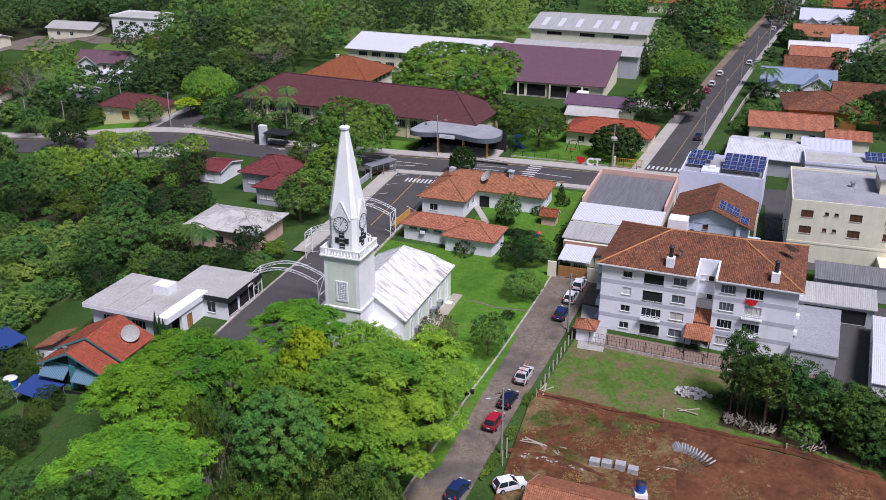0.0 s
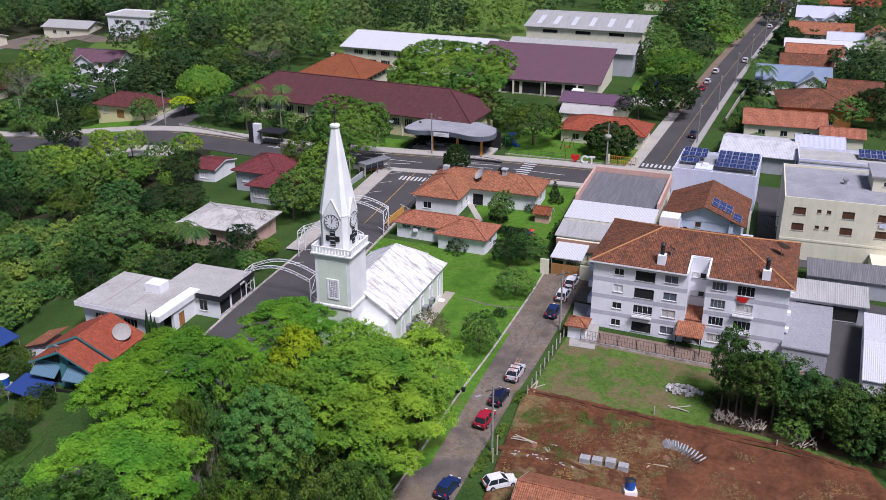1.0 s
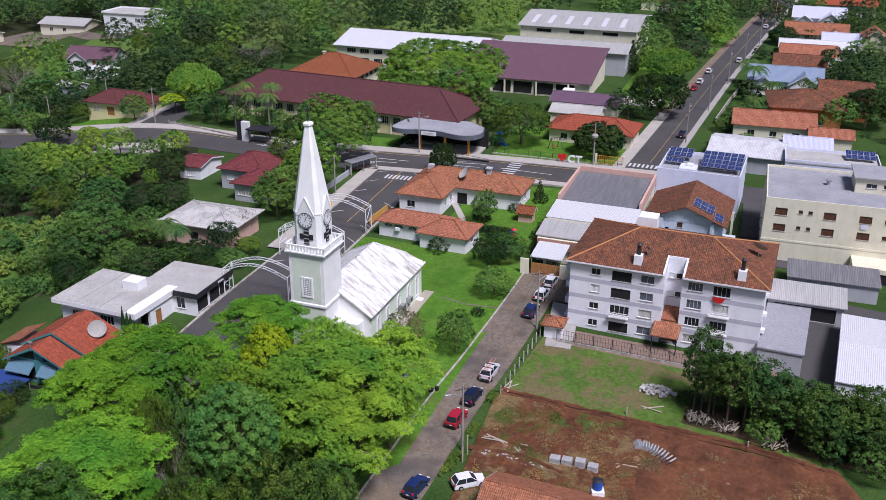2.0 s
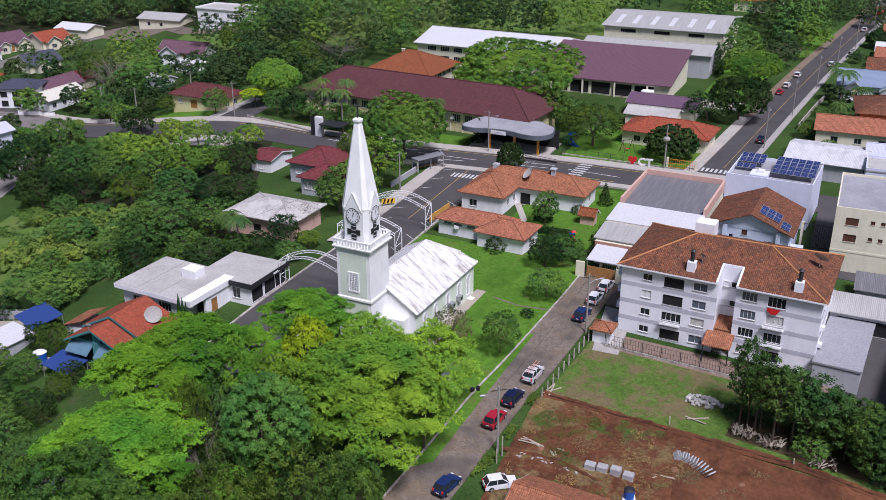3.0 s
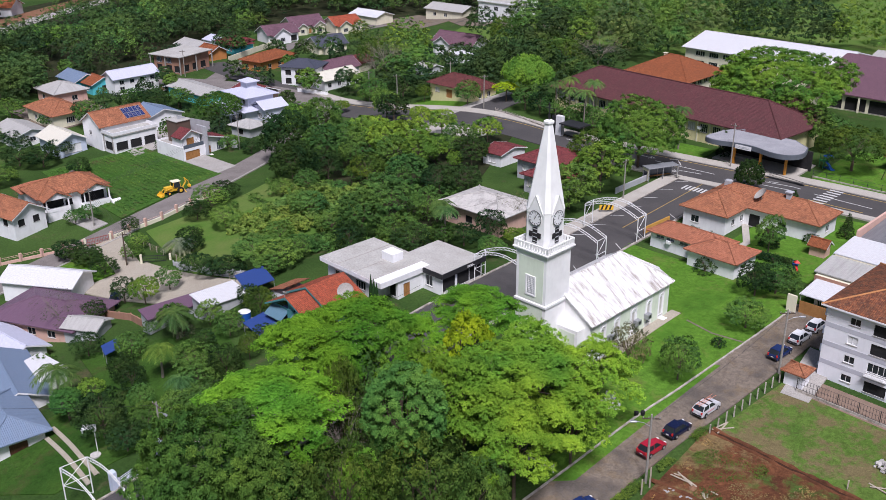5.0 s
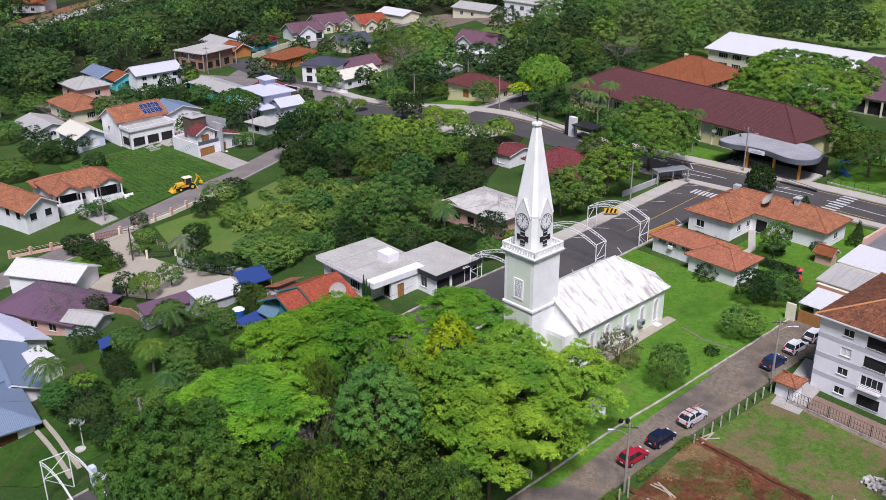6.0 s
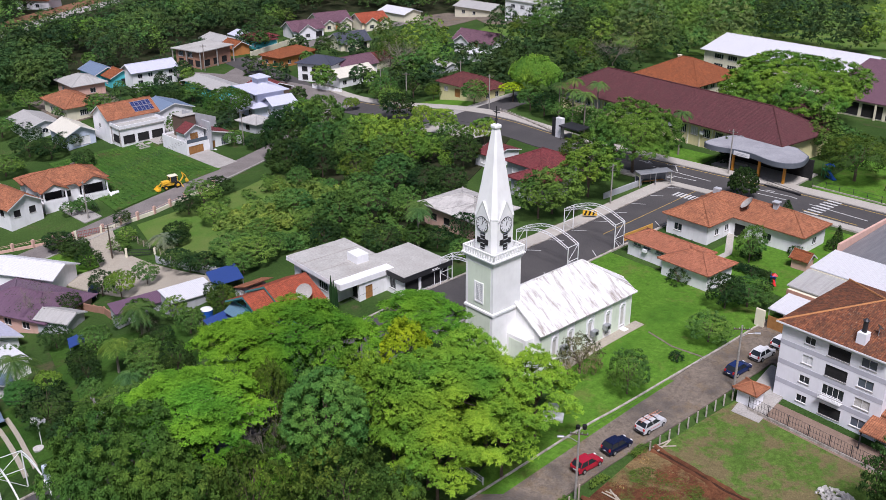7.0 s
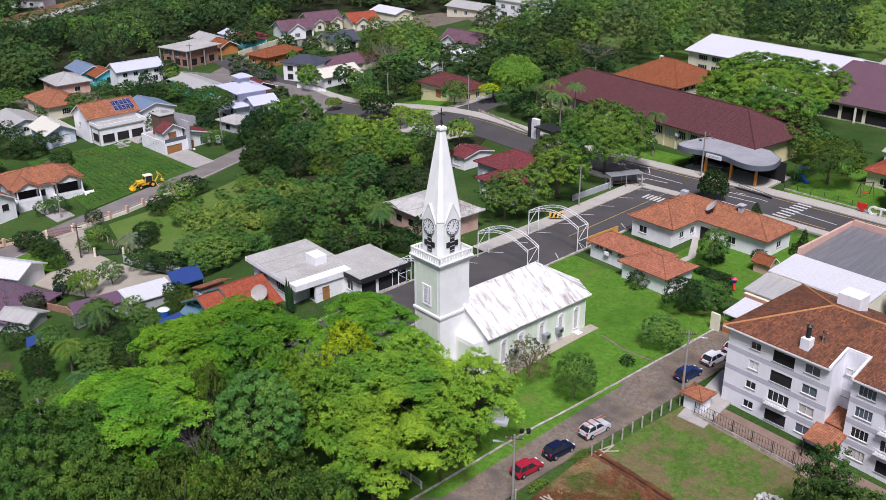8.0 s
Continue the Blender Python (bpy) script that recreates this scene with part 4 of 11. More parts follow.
# -- church --
def build_church():
    yaw = -20.5
    cx, cy, cz = -11.3, 116.3, -0.4
    ob = thing("church", cx, cy, cz, yaw, "white church with a tall clock tower and stained sheet roof", "church")
    # tower
    w = 5.0
    lv = 16.0 - cz          # gallery floor
    block(ob, w, w, lv - 0.6, CHURCHW, [], 2.0, name="tower_shaft")
    # green panels between the corner pilasters
    for side in "SW":
        length, place, turn = SIDES[side](w, w)
        for z0, z1 in ((0.2, 8.6), (9.3, lv - 1.1)):
            if side == "S" or z1 > 9:
                a, b = place(0.45, z0, -0.03), place(length - 0.45, z1, 0.01)
                part("wall_panel", Geo().box(min(a[0], b[0]), max(a[0], b[0]), min(a[1], b[1]), max(a[1], b[1]), z0, z1), CHURCHG, ob, "pale green painted wall panel")
        # latticed window
        lw = Geo()
        a = place(length / 2, 0, -0.06)
        for i in range(6):
            u = -0.6 + i * 0.24
            p, q = place(length / 2 + u - 0.03, 10.2, -0.08), place(length / 2 + u + 0.03, 12.6, -0.05)
            lw.box(min(p[0], q[0]), max(p[0], q[0]), min(p[1], q[1]), max(p[1], q[1]), 10.2, 12.6)
        for i in range(10):
            z = 10.2 + i * 0.26
            p, q = place(length / 2 - 0.63, z, -0.1), place(length / 2 + 0.63, z, -0.07)
            lw.box(min(p[0], q[0]), max(p[0], q[0]), min(p[1], q[1]), max(p[1], q[1]), z - 0.03, z + 0.03)
        bk = Geo()
        p, q = place(length / 2 - 0.65, 0, -0.045), place(length / 2 + 0.65, 0, -0.02)
        bk.box(min(p[0], q[0]), max(p[0], q[0]), min(p[1], q[1]), max(p[1], q[1]), 10.15, 12.65)
        win = part("window", bk, GREYW, ob, "latticed tower window")
        part("lattice", lw, CHURCHW, win)
        fr = Geo()
        for z0, z1, u0, u1 in ((9.95, 10.15, -0.85, 0.85), (12.65, 12.85, -0.85, 0.85), (10.15, 12.65, -0.85, -0.65), (10.15, 12.65, 0.65, 0.85)):
            p, q = place(length / 2 + u0, 0, -0.12), place(length / 2 + u1, 0, -0.02)
            fr.box(min(p[0], q[0]), max(p[0], q[0]), min(p[1], q[1]), max(p[1], q[1]), z0, z1)
        part("window_frame", fr, CHURCHW, win)
    # string course and cornice
    c = Geo()
    c.bbox(-w / 2 - 0.18, w / 2 + 0.18, -w / 2 - 0.18, w / 2 + 0.18, 8.75, 9.1, 0.06)
    part("string_course", c, CHURCHW, ob)
    c = Geo()
    for i, (e, z0, z1) in enumerate(((0.12, lv - 0.6, lv - 0.35), (0.3, lv - 0.35, lv - 0.12), (0.42, lv - 0.12, lv + 0.05))):
        c.box(-w / 2 - e, w / 2 + e, -w / 2 - e, w / 2 + e, z0, z1)
    part("cornice", c, CHURCHW, ob)
    # gallery balustrade
    e = w / 2 + 0.32
    for z0, z1 in ((lv + 0.05, lv + 0.2), (lv + 0.85, lv + 1.02)):
        for x0, x1, y0, y1 in ((-e, e, -e, -e + 0.18), (-e, e, e - 0.18, e), (-e, -e + 0.18, -e + 0.18, e - 0.18), (e - 0.18, e, -e + 0.18, e - 0.18)):
            part("gallery_rail", Geo().box(x0, x1, y0, y1, z0, z1), CHURCHW, ob)
    post = Geo().box(-0.13, 0.13, -0.07, 0.07, 0, 0.65).mesh("baluster", CHURCHW)
    for k in range(13):
        u = -e + 0.15 + k * (2 * e - 0.3) / 12
        for px, py, tz in ((u, -e + 0.09, 0), (u, e - 0.09, 0), (-e + 0.09, u, 90), (e - 0.09, u, 90)):
            b = link_part("baluster", post, ob)
            b.matrix_basis = pose(px, py, lv + 0.2, 0, 0, tz)
    # upper stage with canted corners
    def octo(a, c):
        return [(-a + c, -a), (a - c, -a), (a, -a + c), (a, a - c), (a - c, a), (-a + c, a), (-a, a - c), (-a, -a + c)]
    u = Geo().loft([octo(2.0, 0.55), octo(1.95, 0.55), octo(1.97, 0.55), octo(2.02, 0.56), octo(2.02, 0.56)], [lv, lv + 0.4, lv + 5.1, lv + 5.15, lv + 5.3])
    part("belfry_wall", u, CHURCHW, ob)
    s = Geo().loft([octo(2.0, 0.56), octo(1.72, 0.5), octo(1.42, 0.42), octo(0.42, 0.16), octo(0.40, 0.15)], [lv + 5.3, lv + 7.3, lv + 9.3, 32.3 - cz, 32.4 - cz])
    part("spire", s, CHURCHW, ob, "tall white tapering spire")
    k = Geo().loft([octo(0.5, 0.18), octo(0.56, 0.2), octo(0.56, 0.2), octo(0.35, 0.12)], [32.3 - cz, 32.4 - cz, 32.65 - cz, 32.8 - cz])
    part("spire_cap", k, CHURCHW, ob)
    cr = Geo().tube([(0, 0, 32.7 - cz), (0, 0, 35.0 - cz)], 0.07, 6).tube([(-0.6, 0, 34.3 - cz), (0.6, 0, 34.3 - cz)], 0.06, 6)
    for i in range(8):
        a = math.pi / 4 * i
        cr.tube([(0, 0, 34.3 - cz), (0.42 * math.cos(a), 0, 34.3 - cz + 0.42 * math.sin(a))], 0.03, 4)
    cr.tube([(0.22 * math.cos(math.pi / 4 * i), 0, 33.3 - cz + 0.22 * math.sin(math.pi / 4 * i)) for i in range(9)], 0.05, 5)
    part("cross", cr, DARKMETAL, ob, "dark iron cross")
    # dormers, clocks and cross-shaped openings on the four faces
    for turn in (0, 90, 180, 270):
        m = pose(0, 0, 0, 0, 0, turn)
        d = Geo()
        f = -2.04
        d.face((-1.25, f, lv + 4.9), (1.25, f, lv + 4.9), (0, f, lv + 7.3))
        d.face((-1.25, f, lv + 4.9), (0, f, lv + 7.3), (0, -1.2, lv + 7.3), (-1.25, -1.2, lv + 4.9))
        d.face((0, f, lv + 7.3), (1.25, f, lv + 4.9), (1.25, -1.2, lv + 4.9), (0, -1.2, lv + 7.3))
        d.tube([(-1.3, f - 0.02, lv + 4.9), (0, f - 0.02, lv + 7.4)], 0.06, 5).tube([(1.3, f - 0.02, lv + 4.9), (0, f - 0.02, lv + 7.4)], 0.06, 5)
        gb = part("gablet", d, CHURCHW, ob)
        gb.matrix_basis = m
        zc = 20.3 - cz
        n = 28
        disc = Geo()
        ring = [(0.97 * math.cos(2 * math.pi * i / n), 0.97 * math.sin(2 * math.pi * i / n)) for i in range(n)]
        disc.v = [(x, f - 0.08, zc + z) for x, z in ring] + [(x, f + 0.1, zc + z) for x, z in ring]
        disc.f = [tuple(range(n))] + [(i, i + n, (i + 1) % n + n, (i + 1) % n) for i in range(n)]
        clock = part("clock_face", disc, WHITE, ob, "round white clock face with black numerals")
        clock.matrix_basis = m
        rim = Geo().tube([(1.0 * math.cos(2 * math.pi * i / n), f - 0.08, zc + 1.0 * math.sin(2 * math.pi * i / n)) for i in range(n + 1)], 0.045, 5)
        part("rim", rim, DARKMETAL, clock)
        for i in range(12):
            a = math.pi / 6 * i
            ca, sa = math.cos(a), math.sin(a)
            t = Vector((-sa, 0, ca)) * 0.055
            p, q = Vector((0.66 * ca, f - 0.095, zc + 0.66 * sa)), Vector((0.88 * ca, f - 0.095, zc + 0.88 * sa))
            part("numeral", Geo().face(p - t, q - t, q + t, p + t), DARKMETAL, clock)
        for a, r, e in ((radians(62), 0.62, 0.05), (radians(85), 0.8, 0.035)):
            d3, t = Vector((math.cos(a), 0, math.sin(a))), Vector((-math.sin(a), 0, math.cos(a)))
            o = Vector((0, f - 0.11, zc))
            part("pointer", Geo().face(o - d3 * 0.15 - t * e, o + d3 * r - t * e * 0.5, o + d3 * r + t * e * 0.5, o - d3 * 0.15 + t * e), DARKMETAL, clock)
        z = lv + 2.0
        xw = Geo().box(-0.36, 0.36, -2.06, -1.9, z - 1.05, z + 1.05).box(-0.95, -0.37, -2.06, -1.9, z - 0.36, z + 0.36).box(0.37, 0.95, -2.06, -1.9, z - 0.36, z + 0.36)
        cx_ = part("louvre", xw, SHADE_BLACK, ob, "grey cross-shaped belfry opening")
        cx_.matrix_basis = m
        for i in range(4):
            part("slat", Geo().box(-0.38, 0.38, -2.09, -2.065, z - 0.85 + i * 0.55, z - 0.75 + i * 0.55), GREYW, cx_)
    # nave: local x to the side, y along
    r0, half, a0, a1, ze, zr = 0.9, 5.9, 1.8, 21.0, 6.2 - cz, 10.1 - cz
    length = a1 - a0
    holes = row("E", (-6.6, -3.4, 0.6, 4.4, 7.6), 1.6, 0.85, 2.9, "curtain") + row("W", (-6, -2, 2, 6), 1.6, 0.85, 2.9, "curtain")
    block(ob, 2 * half, length, ze, CHURCHW, holes, 2.5, off=(r0, a0 + length / 2, 0), name="nave_wall")
    for u in (-6.6, -3.4, 0.6, 4.4, 7.6):        # arched heads
        arch = Geo()
        y = a0 + length / 2 + u
        x = r0 + half
        arch.tube([(x + 0.02, y + 0.5 * math.cos(t), 4.5 + 0.5 * math.sin(t)) for t in np.linspace(0, math.pi, 9)], 0.1, 5)
        arch.tube([(x + 0.02, y - 0.5, 1.5), (x + 0.02, y - 0.5, 4.5)], 0.08, 4).tube([(x + 0.02, y + 0.5, 1.5), (x + 0.02, y + 0.5, 4.5)], 0.08, 4)
        part("window_surround", arch, WHITE, ob, "white arched window surround")
    for v0, v1 in ((-9.3, -7.4), (-5.8, -4.2), (-2.6, -0.3), (1.5, 3.5), (5.3, 6.8), (8.4, 9.4)):
        part("wall_panel", Geo().box(r0 + half, r0 + half + 0.03, a0 + length / 2 + v0, a0 + length / 2 + v1, 0.7, ze - 0.8), CHURCHG, ob, "very pale green wall panel")
    plinth = Geo().box(r0 - half - 0.12, r0 + half + 0.12, a0 - 0.12, a1 + 0.12, -2, 0.75)
    part("plinth", plinth, CHURCHG, ob)
    rf = Geo()
    e = half + 0.5
    sl = (zr - ze) / half
    zo = zr - sl * e
    ys, yr, yb = a0 - 0.3, 16.7, a1 + 0.5
    L = [(r0 - e, ys, zo), (r0, ys, zr), (r0 + e, ys, zo)]
    M = [(r0 - e, yb, zo), (r0, yr, zr), (r0 + e, yb, zo)]
    t = 0.14
    rf.face(L[2], M[2], M[1], L[1]).face(L[1], M[1], M[0], L[0])
    A, B = (r0 - e * 0.42, yb + 1.6, zo + 0.4), (r0 + e * 0.42, yb + 1.6, zo + 0.4)
    rf.face(M[2], B, M[1]).face(B, A, M[1]).face(A, M[0], M[1])
    for p, q in ((L[2], M[2]), (M[2], B), (B, A), (A, M[0]), (M[0], L[0]), (L[0], L[1]), (L[1], L[2])):
        rf.face((p[0], p[1], p[2] - t), (q[0], q[1], q[2] - t), q, p)
    part("roof", rf, SHEET_OLD, ob, "white sheet roof with dark rusty streaks")
    ridge_caps(ob, [(M[1], M[2]), (M[1], M[0]), (L[1], M[1]), (M[1], A), (M[1], B)], SHEET_OLD, 0.1)
    ap = Geo().loft([[(r0 - 5.0, a1 - 0.5), (r0 + 5.0, a1 - 0.5), (r0 + 2.4, a1 + 1.9), (r0 - 2.4, a1 + 1.9)]] * 2, [-2, ze - 0.3])
    part("apse_wall", ap, CHURCHW, ob)
    gbl = Geo()
    gbl.face((r0 - half, a0, ze), (r0, a0, zr - 0.1), (r0 + half, a0, ze))
    gbl.tube([(r0 + e, a0 - 0.1, zo), (r0, a0 - 0.1, zr + 0.1)], 0.16, 5)
    part("front_gable", gbl, CHURCHW, ob)
    fc = Geo().bbox(2.5, r0 + half - 0.9, a0 - 1.6, a0, -2, ze - 0.9, 0.1)
    part("side_porch", fc, CHURCHW, ob, "low white porch beside the tower")
    part("wall_panel", Geo().box(2.9, r0 + half - 1.3, a0 - 1.63, a0 - 1.6, 0.3, ze - 1.5), CHURCHG, ob, "pale green painted wall panel")
    for y in (6.3, 12.6, 15.2):
        ac = Geo().bbox(r0 + half + 0.02, r0 + half + 0.75, y - 0.5, y + 0.5, 2.5, 3.25, 0.04)
        a = part("air_conditioner", ac, GREYMETAL, ob, "grey air conditioner box")
        part("grille", Geo().cyl(0, 0, 0, 0.02, 0.26, n=14), DARKMETAL, a).matrix_basis = pose(r0 + half + 0.75, y, 2.87, 0, 90, 0)
    part("step", Geo().bbox(r0 + half + 0.15, r0 + half + 1.6, a0 + 1, a1 + 0.6, -2, 0.25, 0.05), PAVING, ob, "sandy paved strip along the nave")
    part("vent_box", Geo().bbox(r0 + half + 0.05, r0 + half + 0.95, 18.6, 19.6, 0, 1.2, 0.06), CHURCHW, ob)


build_church()


# -- block of flats --
def build_flats():
    yaw = -21.7
    x, y, z = 39.25, 127.2, -0.1
    ob = thing("apartment_building", x, y, z, yaw, "four-storey white block of flats with a weathered clay roof", "apartment building")
    w, d, h = 26.6, 16.4, 10.7
    holes = []
    fl = [0.75, 3.4, 6.05, 8.7]      # sills of the four floors
    for i, zf in enumerate(fl):
        holes += [("S", -9.6, zf + 0.15 if i else zf + 0.1, 1.35, 1.0 if i != 2 else 1.15, "white" if i == 2 else "glass")]
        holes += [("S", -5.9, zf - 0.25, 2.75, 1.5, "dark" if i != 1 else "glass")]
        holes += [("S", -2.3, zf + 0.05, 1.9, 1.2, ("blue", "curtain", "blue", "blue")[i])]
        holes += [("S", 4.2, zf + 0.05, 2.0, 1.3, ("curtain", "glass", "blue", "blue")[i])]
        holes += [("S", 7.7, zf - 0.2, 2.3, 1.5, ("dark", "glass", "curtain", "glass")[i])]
        holes += [("W", -4.5, zf, 1.6, 1.2, "glass"), ("W", 1.5, zf, 1.2, 1.0, "glass"), ("W", 5.5, zf, 1.6, 1.2, "glass")]
        holes += [("E", -4.5, zf, 1.6, 1.2, "glass"), ("E", 2.5, zf, 1.2, 1.0, "glass")]
    holes.append(("S", 1.2, 0.0, 2.4, h, "recess"))
    block(ob, w, d, h, COOLWHITE, holes, 2.5)
    # grey painted bands between the floors
    for zb in (2.35, 5.0, 7.65):
        g = Geo()
        e = 0.02
        for x0, x1 in ((-w / 2, 0.0), (2.4, w / 2)):
            g.box(x0, x1, -d / 2 - e, -d / 2 + 0.01, zb, zb + 0.62)
        g.box(-w / 2 - e, -w / 2 + 0.01, -d / 2, d / 2, zb, zb + 0.62).box(w / 2 - 0.01, w / 2 + e, -d / 2, d / 2, zb, zb + 0.62)
        part("band", g, BAND, ob, "grey painted band between floors")
    # hipped roof, notched over the stair bay
    o, rise, f, deep, n0, n1 = 0.6, 3.1, -d / 2, 2.9, -0.1, 2.5
    ax, by, z0 = w / 2 + o, d / 2 + o, h + 0.03
    rl = ax - by
    slope = rise / by
    zn = z0 + (deep + o) * slope
    c = [(-ax, -by, z0), (ax, -by, z0), (ax, by, z0), (-ax, by, z0)]
    r = [(-rl, 0, z0 + rise), (rl, 0, z0 + rise)]
    g = Geo().face(c[0], (n0, -by, z0), (n0, 0, z0 + rise), r[0]).face((n1, -by, z0), c[1], r[1], (n1, 0, z0 + rise))
    g.face((n0, f + deep, zn), (n1, f + deep, zn), (n1, 0, z0 + rise), (n0, 0, z0 + rise))
    g.face(c[2], c[3], r[0], r[1]).face(c[1], c[2], r[1]).face(c[3], c[0], r[0])
    for p, q in ((c[0], (n0, -by, z0)), ((n1, -by, z0), c[1]), (c[1], c[2]), (c[2], c[3]), (c[3], c[0])):
        g.face((p[0], p[1], p[2] - 0.16), (q[0], q[1], q[2] - 0.16), q, p)
    zs = z0 - 0.16
    for x0, x1, y0, y1 in ((-ax, n0, -by, f), (n1, ax, -by, f), (-ax, ax, -f, by), (-ax, -w / 2, f, -f), (w / 2, ax, f, -f)):
        g.face((x0, y0, zs), (x0, y1, zs), (x1, y1, zs), (x1, y0, zs))
    part("roof", g, TILE_OLD, ob, "hipped roof of mossy brown clay tiles")
    ridge_caps(ob, [(c[0], r[0]), (c[3], r[0]), (c[1], r[1]), (c[2], r[1]), (r[0], r[1])], RIDGE, 0.13)
    for x0, x1 in ((-w / 2 - 0.65, n0), (n1, w / 2 + 0.65)):
        part("fascia", Geo().box(x0, x1, -by - 0.06, -by - 0.02, h - 0.16, h + 0.06), WHITE, ob)
    for x0, x1, inner in ((n0 - 0.16, n0 + 0.1, n0 + 0.1), (n1 - 0.1, n1 + 0.16, n1 - 0.1)):      # cheeks and their white copings
        k = Geo().face((inner, f, -1.5), (inner, f + deep, -1.5), (inner, f + deep, zn), (inner, f, z0 + o * slope))
        part("stair_cheek", k, COOLWHITE, ob)
        k = Geo()
        low, top = [(x0, -by, z0 - 0.2), (x1, -by, z0 - 0.2), (x1, f + deep, zn - 0.2), (x0, f + deep, zn - 0.2)], [(x0, -by, z0 + 0.22), (x1, -by, z0 + 0.22), (x1, f + deep, zn + 0.22), (x0, f + deep, zn + 0.22)]
        k.face(*top).face(*reversed(low))
        for i in range(4):
            j = (i + 1) % 4
            k.face(low[i], low[j], top[j], top[i])
        part("coping", k, WHITE, ob, "white coping beside the stair bay")
    part("stair_wall", Geo().box(n0 + 0.1, n1 - 0.1, f + deep - 0.06, f + deep, -1.5, zn).box(n0 - 0.16, n1 + 0.16, f + deep - 0.02, f + deep + 0.2, zn - 0.3, zn + 0.22), COOLWHITE, ob, "pale wall of the stairwell")
    for zf in (9.0, 6.2, 3.3):
        for u, ww in ((0.65, 0.8), (1.65, 0.85)):
            wn = add_window(ob, w, d, "S", w / 2 + u, zf, ww, 0.85, "glass" if u > 1 or zf < 5 else "white")
            wn.matrix_basis = pose(0, deep - 0.2, 0) @ wn.matrix_basis
    for x0, x1, y0, y1, z1, z2, t in ((-0.8, 2.95, f - 2.9, f + 0.3, 2.5, 3.45, "orange tiled entrance canopy"), (n0 + 0.14, n1 - 0.14, f + 0.2, f + deep - 0.1, 3.7, 4.7, "orange tiled lean-to in the stair bay")):
        k = Geo().face((x0, y0, z1), (x1, y0, z1), (x1, y1, z2), (x0, y1, z2)).face((x0, y1, z2 - 0.14), (x1, y1, z2 - 0.14), (x1, y0, z1 - 0.14), (x0, y0, z1 - 0.14))
        k.face((x0, y0, z1 - 0.14), (x1, y0, z1 - 0.14), (x1, y0, z1), (x0, y0, z1)).face((x0, y1, z2 - 0.14), (x0, y0, z1 - 0.14), (x0, y0, z1), (x0, y1, z2)).face((x1, y0, z1 - 0.14), (x1, y1, z2 - 0.14), (x1, y1, z2), (x1, y0, z1))
        part("porch_roof", k, TILE_ORANGE, ob, t)
    # flat panel, the doorway's shade painted on
    part("entrance", Geo().box(0.2, 2.2, f + deep - 0.12, f + deep - 0.07, -0.5, 1.9), SHADE_BLACK, ob, "doorway panel painted dark for the shade inside")
    for k in range(3):
        part("step", Geo().box(n0 + 0.2, n1 - 0.2, f - 0.2 + 0.3 * k, f + deep - 0.1, -1.5, -0.2 + 0.18 * k), CONCRETE, ob)
    for px in (-0.6, 2.75):
        part("porch_post", Geo().bbox(px - 0.07, px + 0.07, f - 2.8, f - 2.66, -1.5, 2.4, 0.02), DARKMETAL, ob)
    # balcony boxes under some windows
    for u, zf in ((-5.9, 3.4), (7.7, 6.05), (7.7, 3.4)):
        b = Geo().box(u - 1.4, u + 1.4, f - 0.75, f - 0.68, zf - 0.35, zf - 0.3).box(u - 1.4, u + 1.4, f - 0.75, f - 0.68, zf + 0.4, zf + 0.45)
        for k in range(15):
            b.box(u - 1.4 + k * 0.196, u - 1.36 + k * 0.196, f - 0.73, f - 0.7, zf - 0.3, zf + 0.4)
        b.box(u - 1.4, u + 1.4, f - 0.75, f - 0.01, zf - 0.45, zf - 0.35)
        part("balcony_rail", b, FRAMEW, ob, "white balcony railing")
    for zf in (1.2, 3.9, 6.5, 9.1):     # balconies on the narrow side
        b = Geo().bbox(-w / 2 - 1.0, -w / 2 - 0.01, -d / 2 + 2.0, -d / 2 + 5.2, zf - 1.1, zf - 0.1, 0.04)
        part("balcony", b, BLUEW, ob, "pale blue side balcony")
        # dark sheet on the wall for the shade behind each balcony
        part("balcony_opening", Geo().box(-w / 2 - 0.06, -w / 2 - 0.012, -d / 2 + 2.2, -d / 2 + 5.0, zf - 0.1, zf + 1.1), SHADE_BLACK, ob)
    for u in (-4.0, 10.0):       # chimney hoods on the slope
        zz = h + 1.1
        a = part("chimney", Geo().bbox(u - 0.55, u + 0.55, f + 0.5, f + 1.6, zz - 0.9, zz + 0.75, 0.05), COOLWHITE, ob)
        part("flue", Geo().cyl(u, f + 1.05, zz + 0.75, zz + 2.2, 0.28, 0.28, 10).cyl(u, f + 1.05, zz + 2.2, zz + 2.5, 0.42, 0.1, 10), DARKMETAL, a, "black flue pipe")
    satellite(ob, 11.4, 0.5, h + 1.6, 1.1, 40, 150)
    satellite(ob, -3.0, -5.6, h + 1.6, 0.45, 50, 150)
    tk = Geo().bbox(-6.2, -3.4, 3.0, 5.4, h + 1.0, h + 3.6, 0.08)
    part("water_tank_house", tk, WHITE, ob, "white box of the water tank on the roof")
    part("cloth", Geo().face((6.6, f - 0.2, 8.0), (7.2, f - 0.25, 7.6), (7.9, f - 0.25, 7.75), (8.3, f - 0.2, 8.45), (6.6, f - 0.2, 8.45)).face((8.3, f - 0.18, 8.45), (7.9, f - 0.2, 7.75), (7.2, f - 0.2, 7.6), (6.6, f - 0.18, 8.0)), RED, ob, "red cloth hung over a sill")
